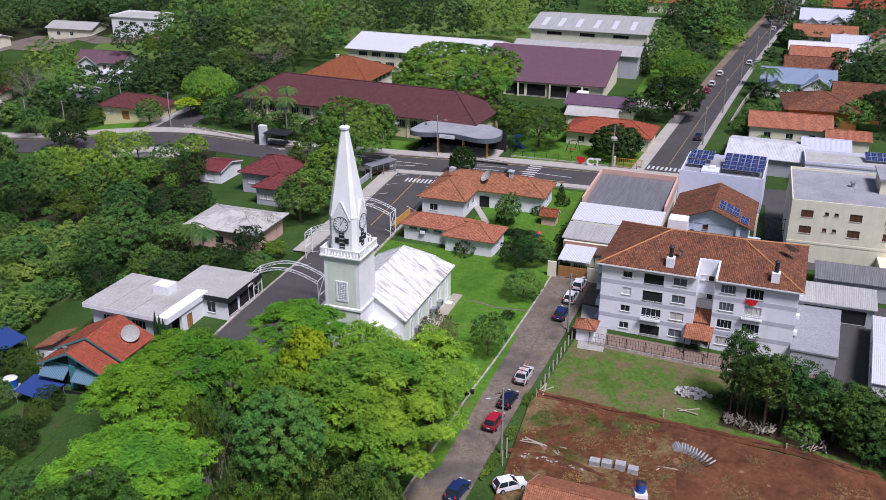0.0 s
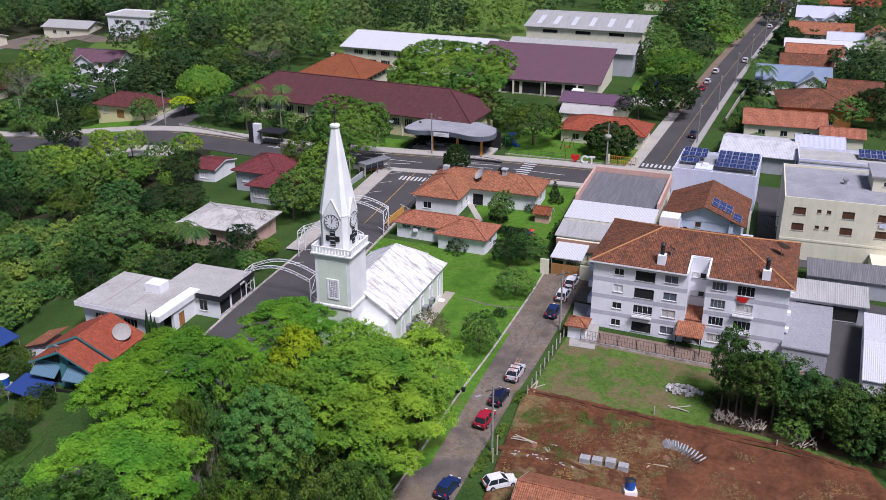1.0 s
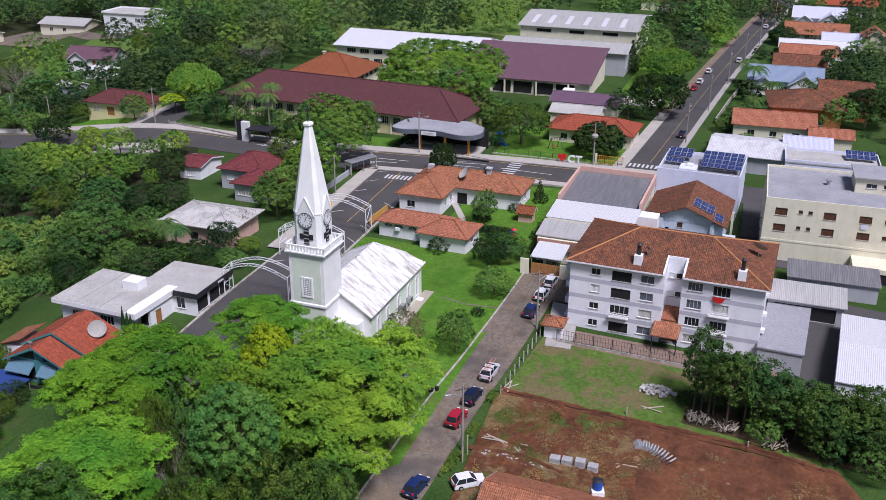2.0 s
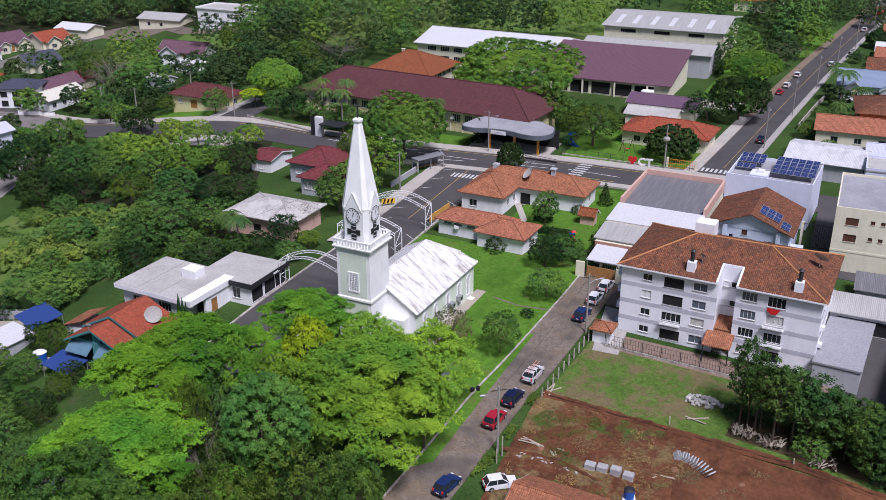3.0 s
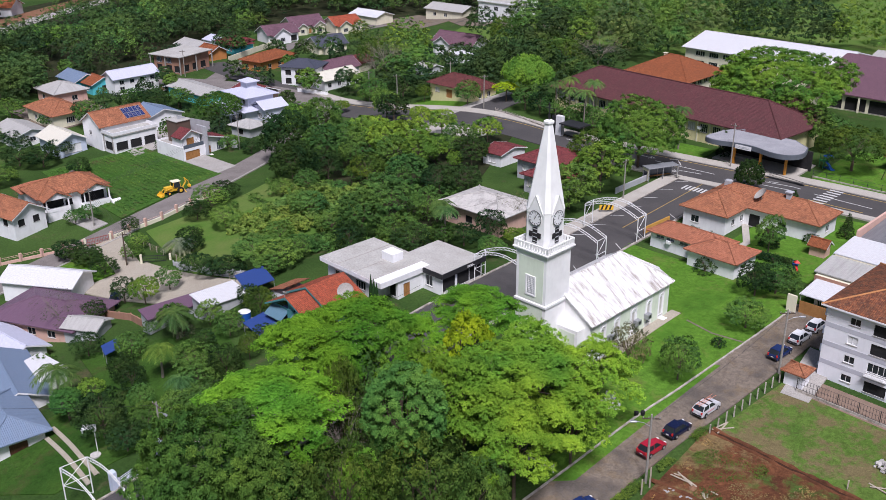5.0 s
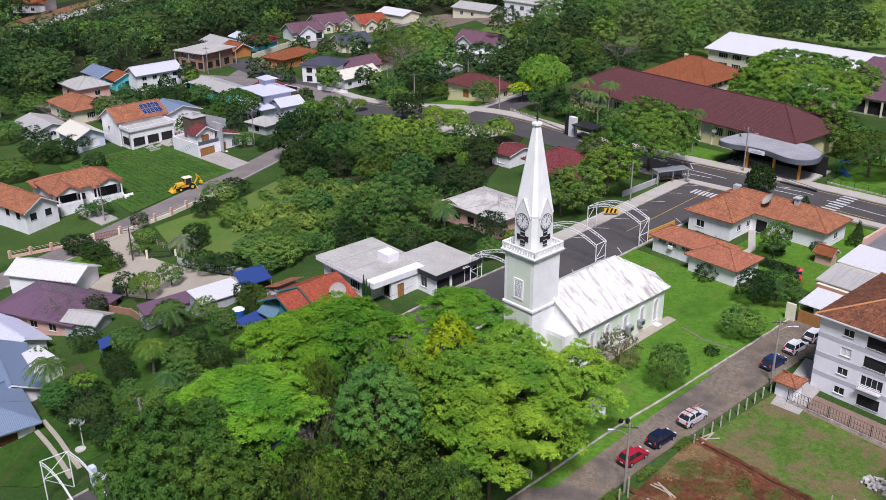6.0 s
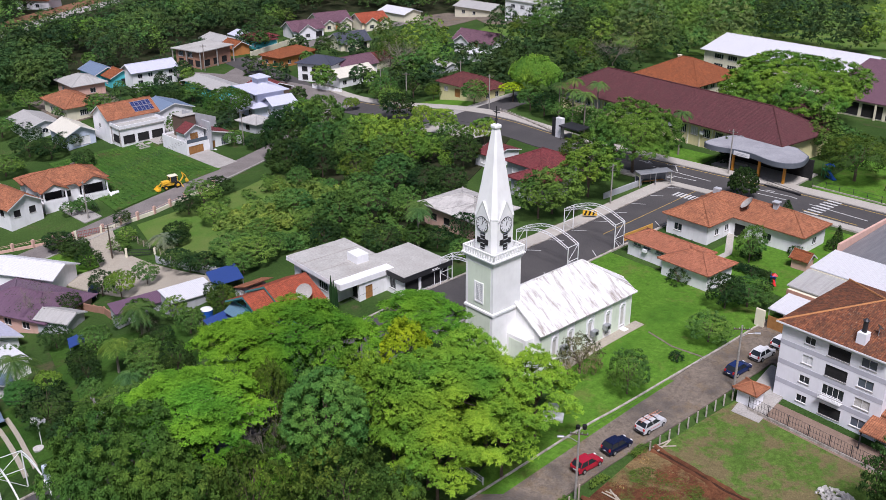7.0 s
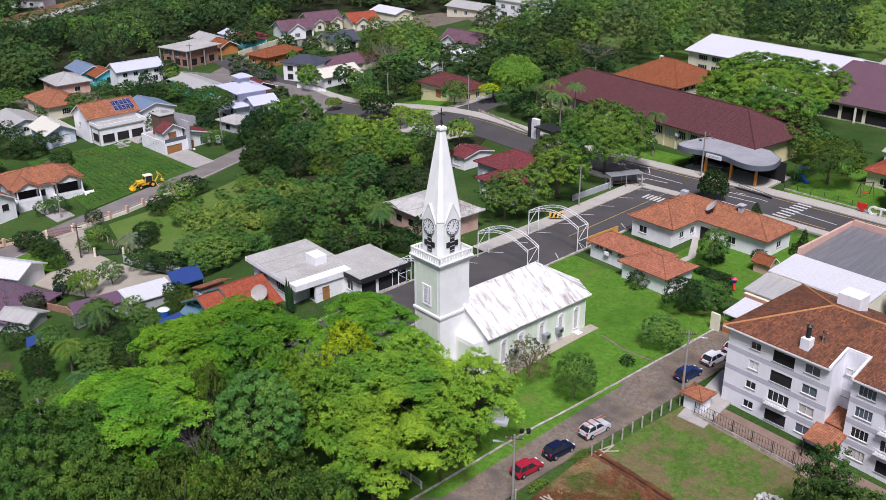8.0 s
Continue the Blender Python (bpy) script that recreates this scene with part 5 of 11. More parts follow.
    for k, zf in enumerate((1.4, 3.2, 5.6, 8.6)):
        part("air_conditioner", Geo().bbox(w / 2, w / 2 + 0.5, -6.5 + 0.2 * k, -5.7 + 0.2 * k, zf, zf + 0.55, 0.03), WHITE, ob)


build_flats()


# -- fence before the flats --
def fence_line(name, label, pts, gap, post_h, post_r, material, base_mat_=None, base_h=0.5, rails=(0.6, 1.1), wires=0.015, bars=0.0):
    ob = thing(name, *pts[0], ground(*pts[0]), 0, label, "fence")
    z0 = ground(*pts[0])
    line, bar_me = resample(pts, gap), []
    mesh_cache = Geo().bbox(-post_r, post_r, -post_r, post_r, -0.3, post_h, 0.01).mesh("post", material)
    for p in line:
        b = link_part("post", mesh_cache, ob)
        b.matrix_basis = pose(p.x - pts[0][0], p.y - pts[0][1], ground(p.x, p.y) - z0)
    for a, b in zip(line, line[1:]):
        la = Vector((a.x - pts[0][0], a.y - pts[0][1], ground(a.x, a.y) - z0))
        lb = Vector((b.x - pts[0][0], b.y - pts[0][1], ground(b.x, b.y) - z0))
        for r in rails:
            part("rail", Geo().tube([la + Vector((0, 0, r)), lb + Vector((0, 0, r))], wires, 4), material, ob)
        if bars:
            n = int((lb - la).length / bars)
            if not bar_me:
                bar_me.append(Geo().tube([(0, 0, 0.1), (0, 0, post_h - 0.05)], wires, 4).mesh("bar", material))
            for i in range(n):
                q = la.lerp(lb, (i + 0.5) / n)
                link_part("bar", bar_me[0], ob).matrix_basis = pose(q.x, q.y, q.z)
        if base_mat_:
            d = (lb - la).normalized()
            s = Vector((d.y, -d.x, 0)) * 0.11
            k = Geo()
            up = Vector((0, 0, base_h))
            dn = Vector((0, 0, -0.6))
            A = [la - s, la + s, lb + s, lb - s]
            for i in range(4):
                j = (i + 1) % 4
                k.face(A[i] + dn, A[j] + dn, A[j] + up, A[i] + up)
            k.face(*[p + up for p in A])
            part("base_wall", k, base_mat_, ob)
    return ob


fence_line("fence", "black steel fence on a pale low wall before the flats", [(21.8, 119.6), (39.0, 113.2), (50, 109)], 2.45, 2.0, 0.05, DARKMETAL, KERBW, 0.45, (0.5, 1.25, 1.95), 0.02, 0.35)


# -- houses round the church --
def garden_house():
    """White bungalow with an orange hipped roof in an L, beside the avenue."""
    ob = thing("house", 10.3, 173.6, 0.8, -20, "white bungalow with an orange hipped clay roof", "house")
    block(ob, 21.5, 8.0, 3.5, WHITE, row("S", (4.5,), 0.9, 1.6, 1.3, "glass") + row("S", (-0.6,), 0, 2.0, 2.3, "dark") + row("E", (0.5,), 0.9, 1.4, 1.2, "glass"), 1.5, off=(0, 3.4, 0))
    g, hips = hip_roof(21.5, 8.0, 3.5, 2.3, 0.7)
    r = part("roof", g, TILE_ORANGE, ob)
    r.matrix_basis = pose(0, 3.4, 0.02)
    hp = [((a[0], a[1] + 3.4, a[2]), (b[0], b[1] + 3.4, b[2])) for a, b in hips]
    ridge_caps(ob, hp, TILE_ORANGE)
    block(ob, 8.2, 9.0, 3.5, WHITE, row("S", (-1.8,), 0.9, 1.6, 1.3, "glass") + row("E", (-1.5, 1.6), 0.9, 1.2, 1.2, "glass"), 1.5, name="wing_wall", off=(-6.6, -3.2, 0))
    g, hips = hip_roof(8.2, 10.5, 3.5, 2.5, 0.7)
    r = part("roof", g, TILE_ORANGE, ob)
    r.matrix_basis = pose(-6.6, -2.4, 0.06)
    ridge_caps(ob, [((a[0] - 6.6, a[1] - 2.4, a[2] + 0.06), (b[0] - 6.6, b[1] - 2.4, b[2] + 0.06)) for a, b in hips], TILE_ORANGE)
    satellite(ob, -0.6, 1.2, 5.0, 1.3, 45, -50)
    part("chimney", Geo().bbox(3.2, 4.0, 2.6, 3.4, 4.0, 6.6).bbox(3.0, 4.2, 2.4, 3.6, 6.6, 6.8), GREYW, ob)
    part("water_tank", Geo().bbox(-9.5, -8.3, 4.2, 5.2, 4.2, 5.6, 0.1), GREYW, ob)


garden_house()


def annex():
    """Low white annex with a salmon tiled roof along the lawn."""
    ob = thing("house", 3.2, 156.2, 0.75, -22, "low white annex with a salmon tiled roof", "house")
    block(ob, 12.8, 5.0, 2.9, WHITE, row("S", (-4.6, -2.6, 0.0), 1.9, 1.6, 0.55, "blue"), 1.5, off=(-2.2, 0.6, 0))
    g, hips = hip_roof(12.8, 5.0, 2.9, 1.5, 0.6)
    part("roof", g, TILE_SALMON, ob).matrix_basis = pose(-2.2, 0.6, 0.02)
    ridge_caps(ob, [((a[0] - 2.2, a[1] + 0.6, a[2]), (b[0] - 2.2, b[1] + 0.6, b[2])) for a, b in hips], TILE_SALMON)
    block(ob, 8.4, 6.6, 2.9, WHITE, row("E", (0,), 1.0, 1.2, 1.0, "glass"), 1.5, name="wing_wall", off=(4.5, -1.2, 0))
    g, hips = hip_roof(8.4, 6.6, 2.9, 1.6, 0.6)
    part("roof", g, TILE_SALMON, ob).matrix_basis = pose(4.5, -1.2, 0.06)
    ridge_caps(ob, [((a[0] + 4.5, a[1] - 1.2, a[2] + 0.06), (b[0] + 4.5, b[1] - 1.2, b[2] + 0.06)) for a, b in hips], TILE_SALMON)
    for u in (-5.3, -1.2):
        part("air_conditioner", Geo().bbox(u, u + 0.8, -2.4, -1.92, 1.5, 2.05, 0.03), WHITE, ob)
    part("gate_pillar", Geo().bbox(-9.3, -8.4, 0.2, 1.1, -1, 2.6, 0.05), WHITE, ob)
    part("gate", Geo().box(-9.2, -8.9, 1.2, 5.5, 0.0, 2.2), ORANGEP, ob, "orange painted side gate")


annex()

house("garden_shed", "small timber garden shed with a tiled roof", 21.2, 164.6, -20, 2.6, 2.2, 2.0, PINK, TILE_RUST, "gable", 0.8, 0.4, category="shed")


def workshop():
    """Long flat workshop: dark corrugated roof behind, white awnings before."""
    ob = thing("workshop", 33.5, 158.5, 0.8, -20.5, "low workshop with dark corrugated roof and white front roof", "workshop")
    block(ob, 14.6, 24.0, 5.2, CREAM, row("W", (-8, -3, 2, 7), 1.4, 2.0, 1.4, "glass"), 1.5, off=(0, 3.4, 0))
    block(ob, 14.6, 6.4, 3.9, CREAM, (), 1.5, name="front_block", off=(0, -11.9, 0))
    g = Geo().face((-6.9, -1, 5.6), (6.9, -1, 5.6), (6.9, 15.0, 6.3), (-6.9, 15.0, 6.3))
    part("roof", g, SHEET_DARK, ob, "dark grey corrugated roof")
    p = Geo().box(-7.4, -7.0, -1, 15.6, 5.2, 6.9).box(7.0, 7.4, -1, 15.6, 5.2, 6.9).box(-7.0, 7.0, 15.2, 15.6, 5.2, 7.2)
    part("parapet", p, PINK, ob, "pinkish parapet")
    part("roof", Geo().face((-7.6, -8.6, 5.3), (7.4, -8.6, 5.3), (7.4, -1.05, 5.9), (-7.6, -1.05, 5.9)).face((-7.6, -1.05, 5.8), (7.4, -1.05, 5.8), (7.4, -8.6, 5.2), (-7.6, -8.6, 5.2)), SHEET_WHITE, ob, "bright white sheet roof")
    part("roof", Geo().face((-7.7, -14.6, 4.3), (2.0, -14.6, 4.3), (2.0, -8.5, 5.0), (-7.7, -8.5, 5.0)).face((-7.7, -14.6, 4.1), (-7.7, -8.5, 4.8), (2, -8.5, 4.8), (2, -14.6, 4.1)).face((-7.7, -14.6, 4.1), (2, -14.6, 4.1), (2, -14.6, 4.3), (-7.7, -14.6, 4.3)), SHEET_GREY, ob, "grey sheet awning")
    part("roof", Geo().face((-6.8, -21.0, 3.0), (-1.6, -21.0, 3.0), (-1.6, -14.9, 3.6), (-6.8, -14.9, 3.6)).face((-6.8, -14.9, 3.5), (-1.6, -14.9, 3.5), (-1.6, -21.0, 2.9), (-6.8, -21.0, 2.9)), SHEET_WHITE, ob, "white carport awning")
    for px, py in ((-6.6, -20.8), (-1.8, -20.8), (-6.6, -15.2), (-1.8, -15.2)):
        part("awning_post", Geo().tube([(px, py, -0.5), (px, py, 3.1)], 0.07, 6), GREYMETAL, ob)
    part("timber_door", Geo().box(-6.6, -2.0, -20.9, -20.8, 0.0, 1.9), WOOD, ob, "honey timber gate panel")
    part("front_wall", Geo().box(2.0, 7.3, -15.6, -15.4, 0, 4.2), BRICKW, ob)
    part("front_wall", Geo().box(-7.2, 2.0, -15.45, -15.3, 2.2, 4.0), BRICKW, ob)
    part("front_wall", Geo().box(-8.3, -6.9, -21.4, -21.1, -0.5, 2.6), CREAM, ob)
    part("front_wall", Geo().box(-1.7, 0.2, -21.6, -21.3, -0.5, 2.4), CREAM, ob)


workshop()


def bar_gate(name, label, x, y, yaw, w, h, material, n=14):
    ob = thing(name, x, y, ground(x, y), yaw, label, "gate")
    part("gate_frame", Geo().box(-w / 2, w / 2, -0.04, 0.04, 0.12, 0.2).box(-w / 2, w / 2, -0.04, 0.04, h - 0.08, h).box(-w / 2, w / 2, -0.04, 0.04, h / 2, h / 2 + 0.06), material, ob)
    bar = Geo().box(-0.03, 0.03, -0.03, 0.03, 0.02, h + 0.1).mesh("bar", material)
    for k in range(n + 1):
        link_part("bar", bar, ob).matrix_basis = pose(-w / 2 + k * w / n, 0, 0)
    for s in (-1, 1):
        part("gate_post", Geo().bbox(s * (w / 2 + 0.25) - 0.2, s * (w / 2 + 0.25) + 0.2, -0.2, 0.2, -0.5, h + 0.3), CREAM, ob)
    return ob


bar_gate("gate", "cream barred gate at the street's end", 24.3, 140.6, -20, 4.0, 2.6, CREAM)


def blue_house():
    ob = thing("house", 48.8, 156.0, 0.8, -21, "pale blue house with a weathered gabled roof and solar panels", "house")
    w, d, h = 12.4, 13.0, 5.6
    block(ob, w, d, h, BLUEW, row("S", (-2.9,), 3.4, 0.7, 0.9, "glass") + row("S", (-0.2,), 2.8, 1.5, 1.2, "white") + row("S", (3.4,), 2.8, 2.0, 1.2, "glass") + row("S", (-0.8,), 4.5, 0.9, 0.9, "shutter"), 1.5)
    g = Geo()
    a, o = w / 2 + 0.8, 0.9
    zr, ze = 8.6, 5.7
    top = [(-a, -d / 2 - o, ze), (0, -d / 2 - o, zr), (a, -d / 2 - o, ze), (-a, d / 2 + o, ze), (0, d / 2 + o, zr), (a, d / 2 + o, ze)]
    lo = [(p[0], p[1], p[2] - 0.18) for p in top]
    g.face(top[0], top[1], top[4], top[3]).face(top[1], top[2], top[5], top[4]).face(lo[3], lo[4], lo[1], lo[0]).face(lo[4], lo[5], lo[2], lo[1])
    for i, j in ((0, 1), (1, 2), (2, 5), (5, 4), (4, 3), (3, 0)):
        g.face(lo[i], lo[j], top[j], top[i])
    part("roof", g, TILE_OLD, ob)
    part("gable", Geo().face((-w / 2, -d / 2, h - 0.2), (w / 2, -d / 2, h - 0.2), (0, -d / 2, zr - 0.35)), BLUEW, ob)
    solar_array(ob, lambda u, v: Vector((0.9 + u, -5.2 + v, 8.6 - (0.9 + u) * 2.9 / a + 0.12)), 3, 2, 1.15, 2.0)
    solar_array(ob, lambda u, v: Vector((4.6 + u, -6.6 + v, 8.6 - (4.6 + u) * 2.9 / a + 0.12)), 1, 2, 1.5, 1.6)
    part("band", Geo().box(-w / 2, w / 2, -d / 2 - 0.03, -d / 2, 2.0, 2.4), BAND, ob)
    for u in (-3.9, 4.6):
        part("pier", Geo().bbox(u - 0.35, u + 0.35, -d / 2 - 0.5, -d / 2, -0.5, 6.0, 0.04), BLUEW, ob)
    part("lean_to", Geo().box(5.8, 8.2, -7.5, -2, -0.5, 2.6), BLUEW, ob)
    return ob


def solar_array(parent, at, nu, nv, du, dv):
    """Framed panels on a slope; at(u, v) gives the place."""
    for i in range(nu):
        for j in range(nv):
            p = [at(i * du + 0.03, j * dv + 0.03), at((i + 1) * du - 0.03, j * dv + 0.03), at((i + 1) * du - 0.03, (j + 1) * dv - 0.03), at(i * du + 0.03, (j + 1) * dv - 0.03)]
            n = (p[1] - p[0]).cross(p[3] - p[0]).normalized() * 0.05
            g = Geo().face(*[q + n for q in p])
            for a in range(4):
                b = (a + 1) % 4
                g.face(p[a], p[b], p[b] + n, p[a] + n)
            pn = part("solar_panel", g, ALU, parent, "blue solar panel with aluminium frame")
            c = (p[0] + p[2]) / 2
            def q(s, t):
                return p[0].lerp(p[1], s).lerp(p[3].lerp(p[2], s), t) + n * 1.15
            for a in range(2):
                for b in range(3):
                    s0, s1, t0, t1 = 0.05 + a * 0.46, 0.49 + a * 0.46, 0.04 + b * 0.31, 0.33 + b * 0.31
                    part("cell", Geo().face(q(s0, t0), q(s1, t0), q(s1, t1), q(s0, t1)), SOLAR, pn)


blue_house()


def solar_house():
    ob = thing("house", 55.5, 174.5, 0.8, -22, "lavender white flat-roofed house with rooftop solar panels", "house")
    block(ob, 15.0, 14.0, 7.4, LAVENDER, row("W", (-3, 2), 4.0, 1.4, 1.2, "glass"), 1.5)
    part("roof", Geo().box(-7.3, 7.3, -6.8, 6.8, 7.404, 7.5), FLATROOF, ob)
    part("parapet", Geo().box(-7.5, 7.5, -7.0, -6.8, 7.4, 8.4).box(-7.5, 7.5, 6.8, 7.0, 7.4, 8.0).box(-7.5, -7.3, -6.8, 6.8, 7.4, 8.2).box(7.3, 7.5, -6.8, 6.8, 7.4, 8.2), LAVENDER, ob)
    solar_array(ob, lambda u, v: Vector((-0.2 + u, -3.6 + v, 8.5 + v * 0.16)), 6, 4, 1.25, 1.75)
    solar_array(ob, lambda u, v: Vector((-7.0 + u, 1.4 + v, 8.4 + v * 0.18)), 4, 2, 1.15, 1.9)
    solar_array(ob, lambda u, v: Vector((-6.9 + u, -1.8 + v, 8.2 + v * 0.18)), 3, 1, 1.15, 1.9)
    for px in (-6.5, -3, 0.5, 3.5, 6.8):
        part("panel_stand", Geo().tube([(px, 4.2, 7.5), (px, 4.2, 8.9)], 0.05, 5), GREYMETAL, ob)
    part("water_tank", Geo().bbox(-2.6, -1.4, -4, -2.8, 7.5, 8.8, 0.1), FRAMEW, ob)
    part("stair_house", Geo().bbox(-3.8, -0.6, -5.5, -2.2, 7.5, 8.3, 0.05), LAVENDER, ob)


solar_house()


def beige_block():
    ob = thing("apartment_building", 76.0, 152.0, 0.8, -18, "cream four-storey apartment building with brown shutters", "apartment building")
    w, d, h = 30, 18.5, 10.4
    holes = []
    for zf in (8.0, 5.2):
        holes += row("S", (-12.4, -4.9, 0.5), zf, 1.9, 1.25, "shutter") + row("S", (-9.4, -7.9), zf + 0.55, 0.65, 0.6, "shutter") + row("S", (3.8, 9.0), zf + 0.3, 0.9, 0.7, "shutter") + row("S", (6.4, 12.0), zf, 1.7, 1.2, "shutter")
    holes += row("S", (5.0,), 2.2, 1.0, 1.0, "shutter")
    block(ob, w, d, h, CREAM, holes, 1.5)
    part("roof", Geo().box(-w / 2 + 0.2, w / 2 - 0.2, -d / 2 + 0.2, d / 2 - 0.2, h + 0.004, h + 0.1), FLATROOF, ob, "flat grey concrete roof")
    part("parapet", Geo().box(-w / 2, w / 2, -d / 2, -d / 2 + 0.2, h, h + 0.5).box(-w / 2, w / 2, d / 2 - 0.2, d / 2, h, h + 0.5).box(-w / 2, -w / 2 + 0.2, -d / 2 + 0.2, d / 2 - 0.2, h, h + 0.5), CREAM, ob)
    block(ob, 14, 7, 2.6, CREAM, row("S", (-4.5, -1.8, 1.0, 4.0), 1.0, 1.7, 0.8, "glass"), 0.1, name="roof_house", off=(6.0, 2.5, h))
    part("roof_house_slab", Geo().bbox(-1.4, 13.4, -1.4, 6.4, h + 2.604, h + 2.85), FLATROOF, ob)
    part("vent", Geo().cyl(-5, 1.5, h + 0.1, h + 0.8, 0.3).cyl(-5, 1.5, h + 0.8, h + 1.0, 0.5), GREYMETAL, ob)
    block(ob, 8.5, 5.0, 3.4, CREAM, row("S", (0.5,), 0.3, 5.2, 2.3, "dark"), 1.5, name="garage_wall", off=(3.5, -d / 2 - 2.5, -1.0))
    part("band", Geo().box(-w / 2 - 0.03, w / 2 + 0.03, -d / 2 - 0.06, -d / 2, 3.4, 3.75), CREAM, ob)
    part("cloth", Geo().face((-0.1, -d / 2 - 0.15, 7.1), (1.0, -d / 2 - 0.15, 7.1), (0.9, -d / 2 - 0.18, 7.9), (-0.1, -d / 2 - 0.15, 7.9)), LAVENDER, ob)


beige_block()

house("carport", "grey metal carport roof behind the flats", 59.5, 127.6, -20, 10.5, 5.0, 2.9, GREYW, SHEET_GREY, "shed", 0.8, 0.4, row("S", (0,), 0.2, 8.6, 2.2, "dark"), "carport")
house("garage", "long garage with a smooth grey slab roof", 53.7, 119.2, -23, 5.8, 15.0, 2.5, GREYW, SLAB, "flat", 0, 0.15, (), "garage")
house("warehouse", "warehouse with white walls and roof", 64.4, 110.4, -23.3, 12.0, 20.0, 4.0, WHITE, SHEET_WHITE, "gable", 0.7, 0.2, row("W", (-4, 3), 2.2, 1.6, 0.9, "glass"), "warehouse")
house("shed", "low shed with dark roof behind the flats", 66.5, 135.5, -19, 13, 6.0, 2.6, GREYW, SHEET_DARK, "shed", 0.4, 0.3, (), "shed")
bar_gate("gate", "black steel gate beside the blue house", 59.6, 156.5, -20, 5.2, 4.2, DARKMETAL)
house("house", "house with an orange clay gabled roof beside the plot", 17.5, 83.2, -22, 14.5, 8.0, 3.0, CREAM, TILE_ORANGE, "gable", 1.8, 0.7, row("N", (0,), 1, 1.4, 1.2, "glass"))
house("gatehouse", "little gatehouse with an orange tiled roof", 21.6, 121.4, -20, 2.4, 2.2, 2.1, COOLWHITE, TILE_ORANGE, "hip", 0.8, 0.45, row("W", (0,), 0.3, 0.9, 1.7, "door"), "gatehouse")


# -- west of the avenue --
def flat_white_house():
    ob = thing("house", -43.0, 127.6, 0.2, -22, "modern white flat-roofed house with overhanging slabs", "house")
    block(ob, 11.0, 9.5, 3.2, WHITE, row("S", (-2.5,), 1.1, 2.2, 1.1, "glass") + row("S", (2.6,), 0.9, 2.4, 1.4, "glass"), 2.5)
    part("roof", Geo().bbox(-6.3, 6.3, -5.6, 5.6, 3.204, 3.95, 0.06), FLATWHITE, ob, "pale stained concrete slab roof")
    part("fascia", Geo().box(-6.34, 6.34, -5.64, -5.6, 3.2, 3.9).box(-6.34, -6.3, -5.6, 5.6, 3.2, 3.9), WHITE, ob)
    for u in (-2.0, 2.2):
        part("roof_seam", Geo().box(u - 0.06, u + 0.06, -5.5, 5.5, 3.95, 3.99), CONCRETE, ob)
    part("water_tank_house", Geo().bbox(1.3, 3.9, 0.8, 3.0, 3.95, 5.3, 0.05), WHITE, ob, "white water tank box")
    part("canopy", Geo().bbox(6.36, 8.2, -5.4, 4.6, 2.95, 3.9, 0.05), WHITE, ob, "white beam over the porch")
    block(ob, 2.4, 6.0, 2.9, WHITE, row("E", (-1.2,), 0, 1.3, 2.2, "door") + row("S", (0.0,), 0.2, 1.4, 2.2, "dark"), 2.5, name="porch_wall", off=(6.75, 1.2, 0))
    for k, u in enumerate((6.6, 7.3, 7.9)):
        part("planter_shrub", Geo().tube([(u, -6.0, 0.0), (u, -6.0, 2.6), (u + 0.1, -6.0, 5.2 - 0.5 * k)], [0.35, 0.3, 0.03], 6), LEAF_DARK, ob, "spiky dark conifer beside the porch")


flat_white_house()
shop = house("house", "white house with a pale grey flat roof beside the avenue", -33.4, 132.2, -20, 9.6, 9.0, 3.1, WHITE, FLATWHITE, "flat", 0.0, 0.4, row("E", (-3.0, 0.2, 3.0), 0.3, 2.7, 2.6, "dark") + row("S", (2.0,), 0.6, 1.4, 1.8, "glass"))

part("fascia", Geo().box(5.22, 5.32, -4.9, 4.9, 2.75, 3.6), DARKMETAL, shop, "black shop fascia")
part("fascia", Geo().box(1.2, 5.22, -5.0, -4.92, 2.75, 3.6), DARKMETAL, shop, "black shop fascia")
for k in range(2):
    part("sign_mark", Geo().box(5.33, 5.36, 0.6, 2.2 - 0.4 * k, 3.0 + 0.2 * k, 3.1 + 0.2 * k), FRAMEW, shop)


def ridge_roof(x, a, y0, y1, ze, zr, thick=0.16):
    """A gabled roof with its ridge along local y, at x, half as wide as 2 a."""
    g = Geo()
    top = [(x - a, y0, ze), (x, y0, zr), (x + a, y0, ze), (x - a, y1, ze), (x, y1, zr), (x + a, y1, ze)]
    lo = [(p[0], p[1], p[2] - thick) for p in top]
    g.face(top[0], top[1], top[4], top[3]).face(top[1], top[2], top[5], top[4]).face(lo[3], lo[4], lo[1], lo[0]).face(lo[4], lo[5], lo[2], lo[1])
    for i, j in ((0, 1), (1, 2), (2, 5), (5, 4), (4, 3), (3, 0)):
        g.face(lo[i], lo[j], top[j], top[i])
    return g


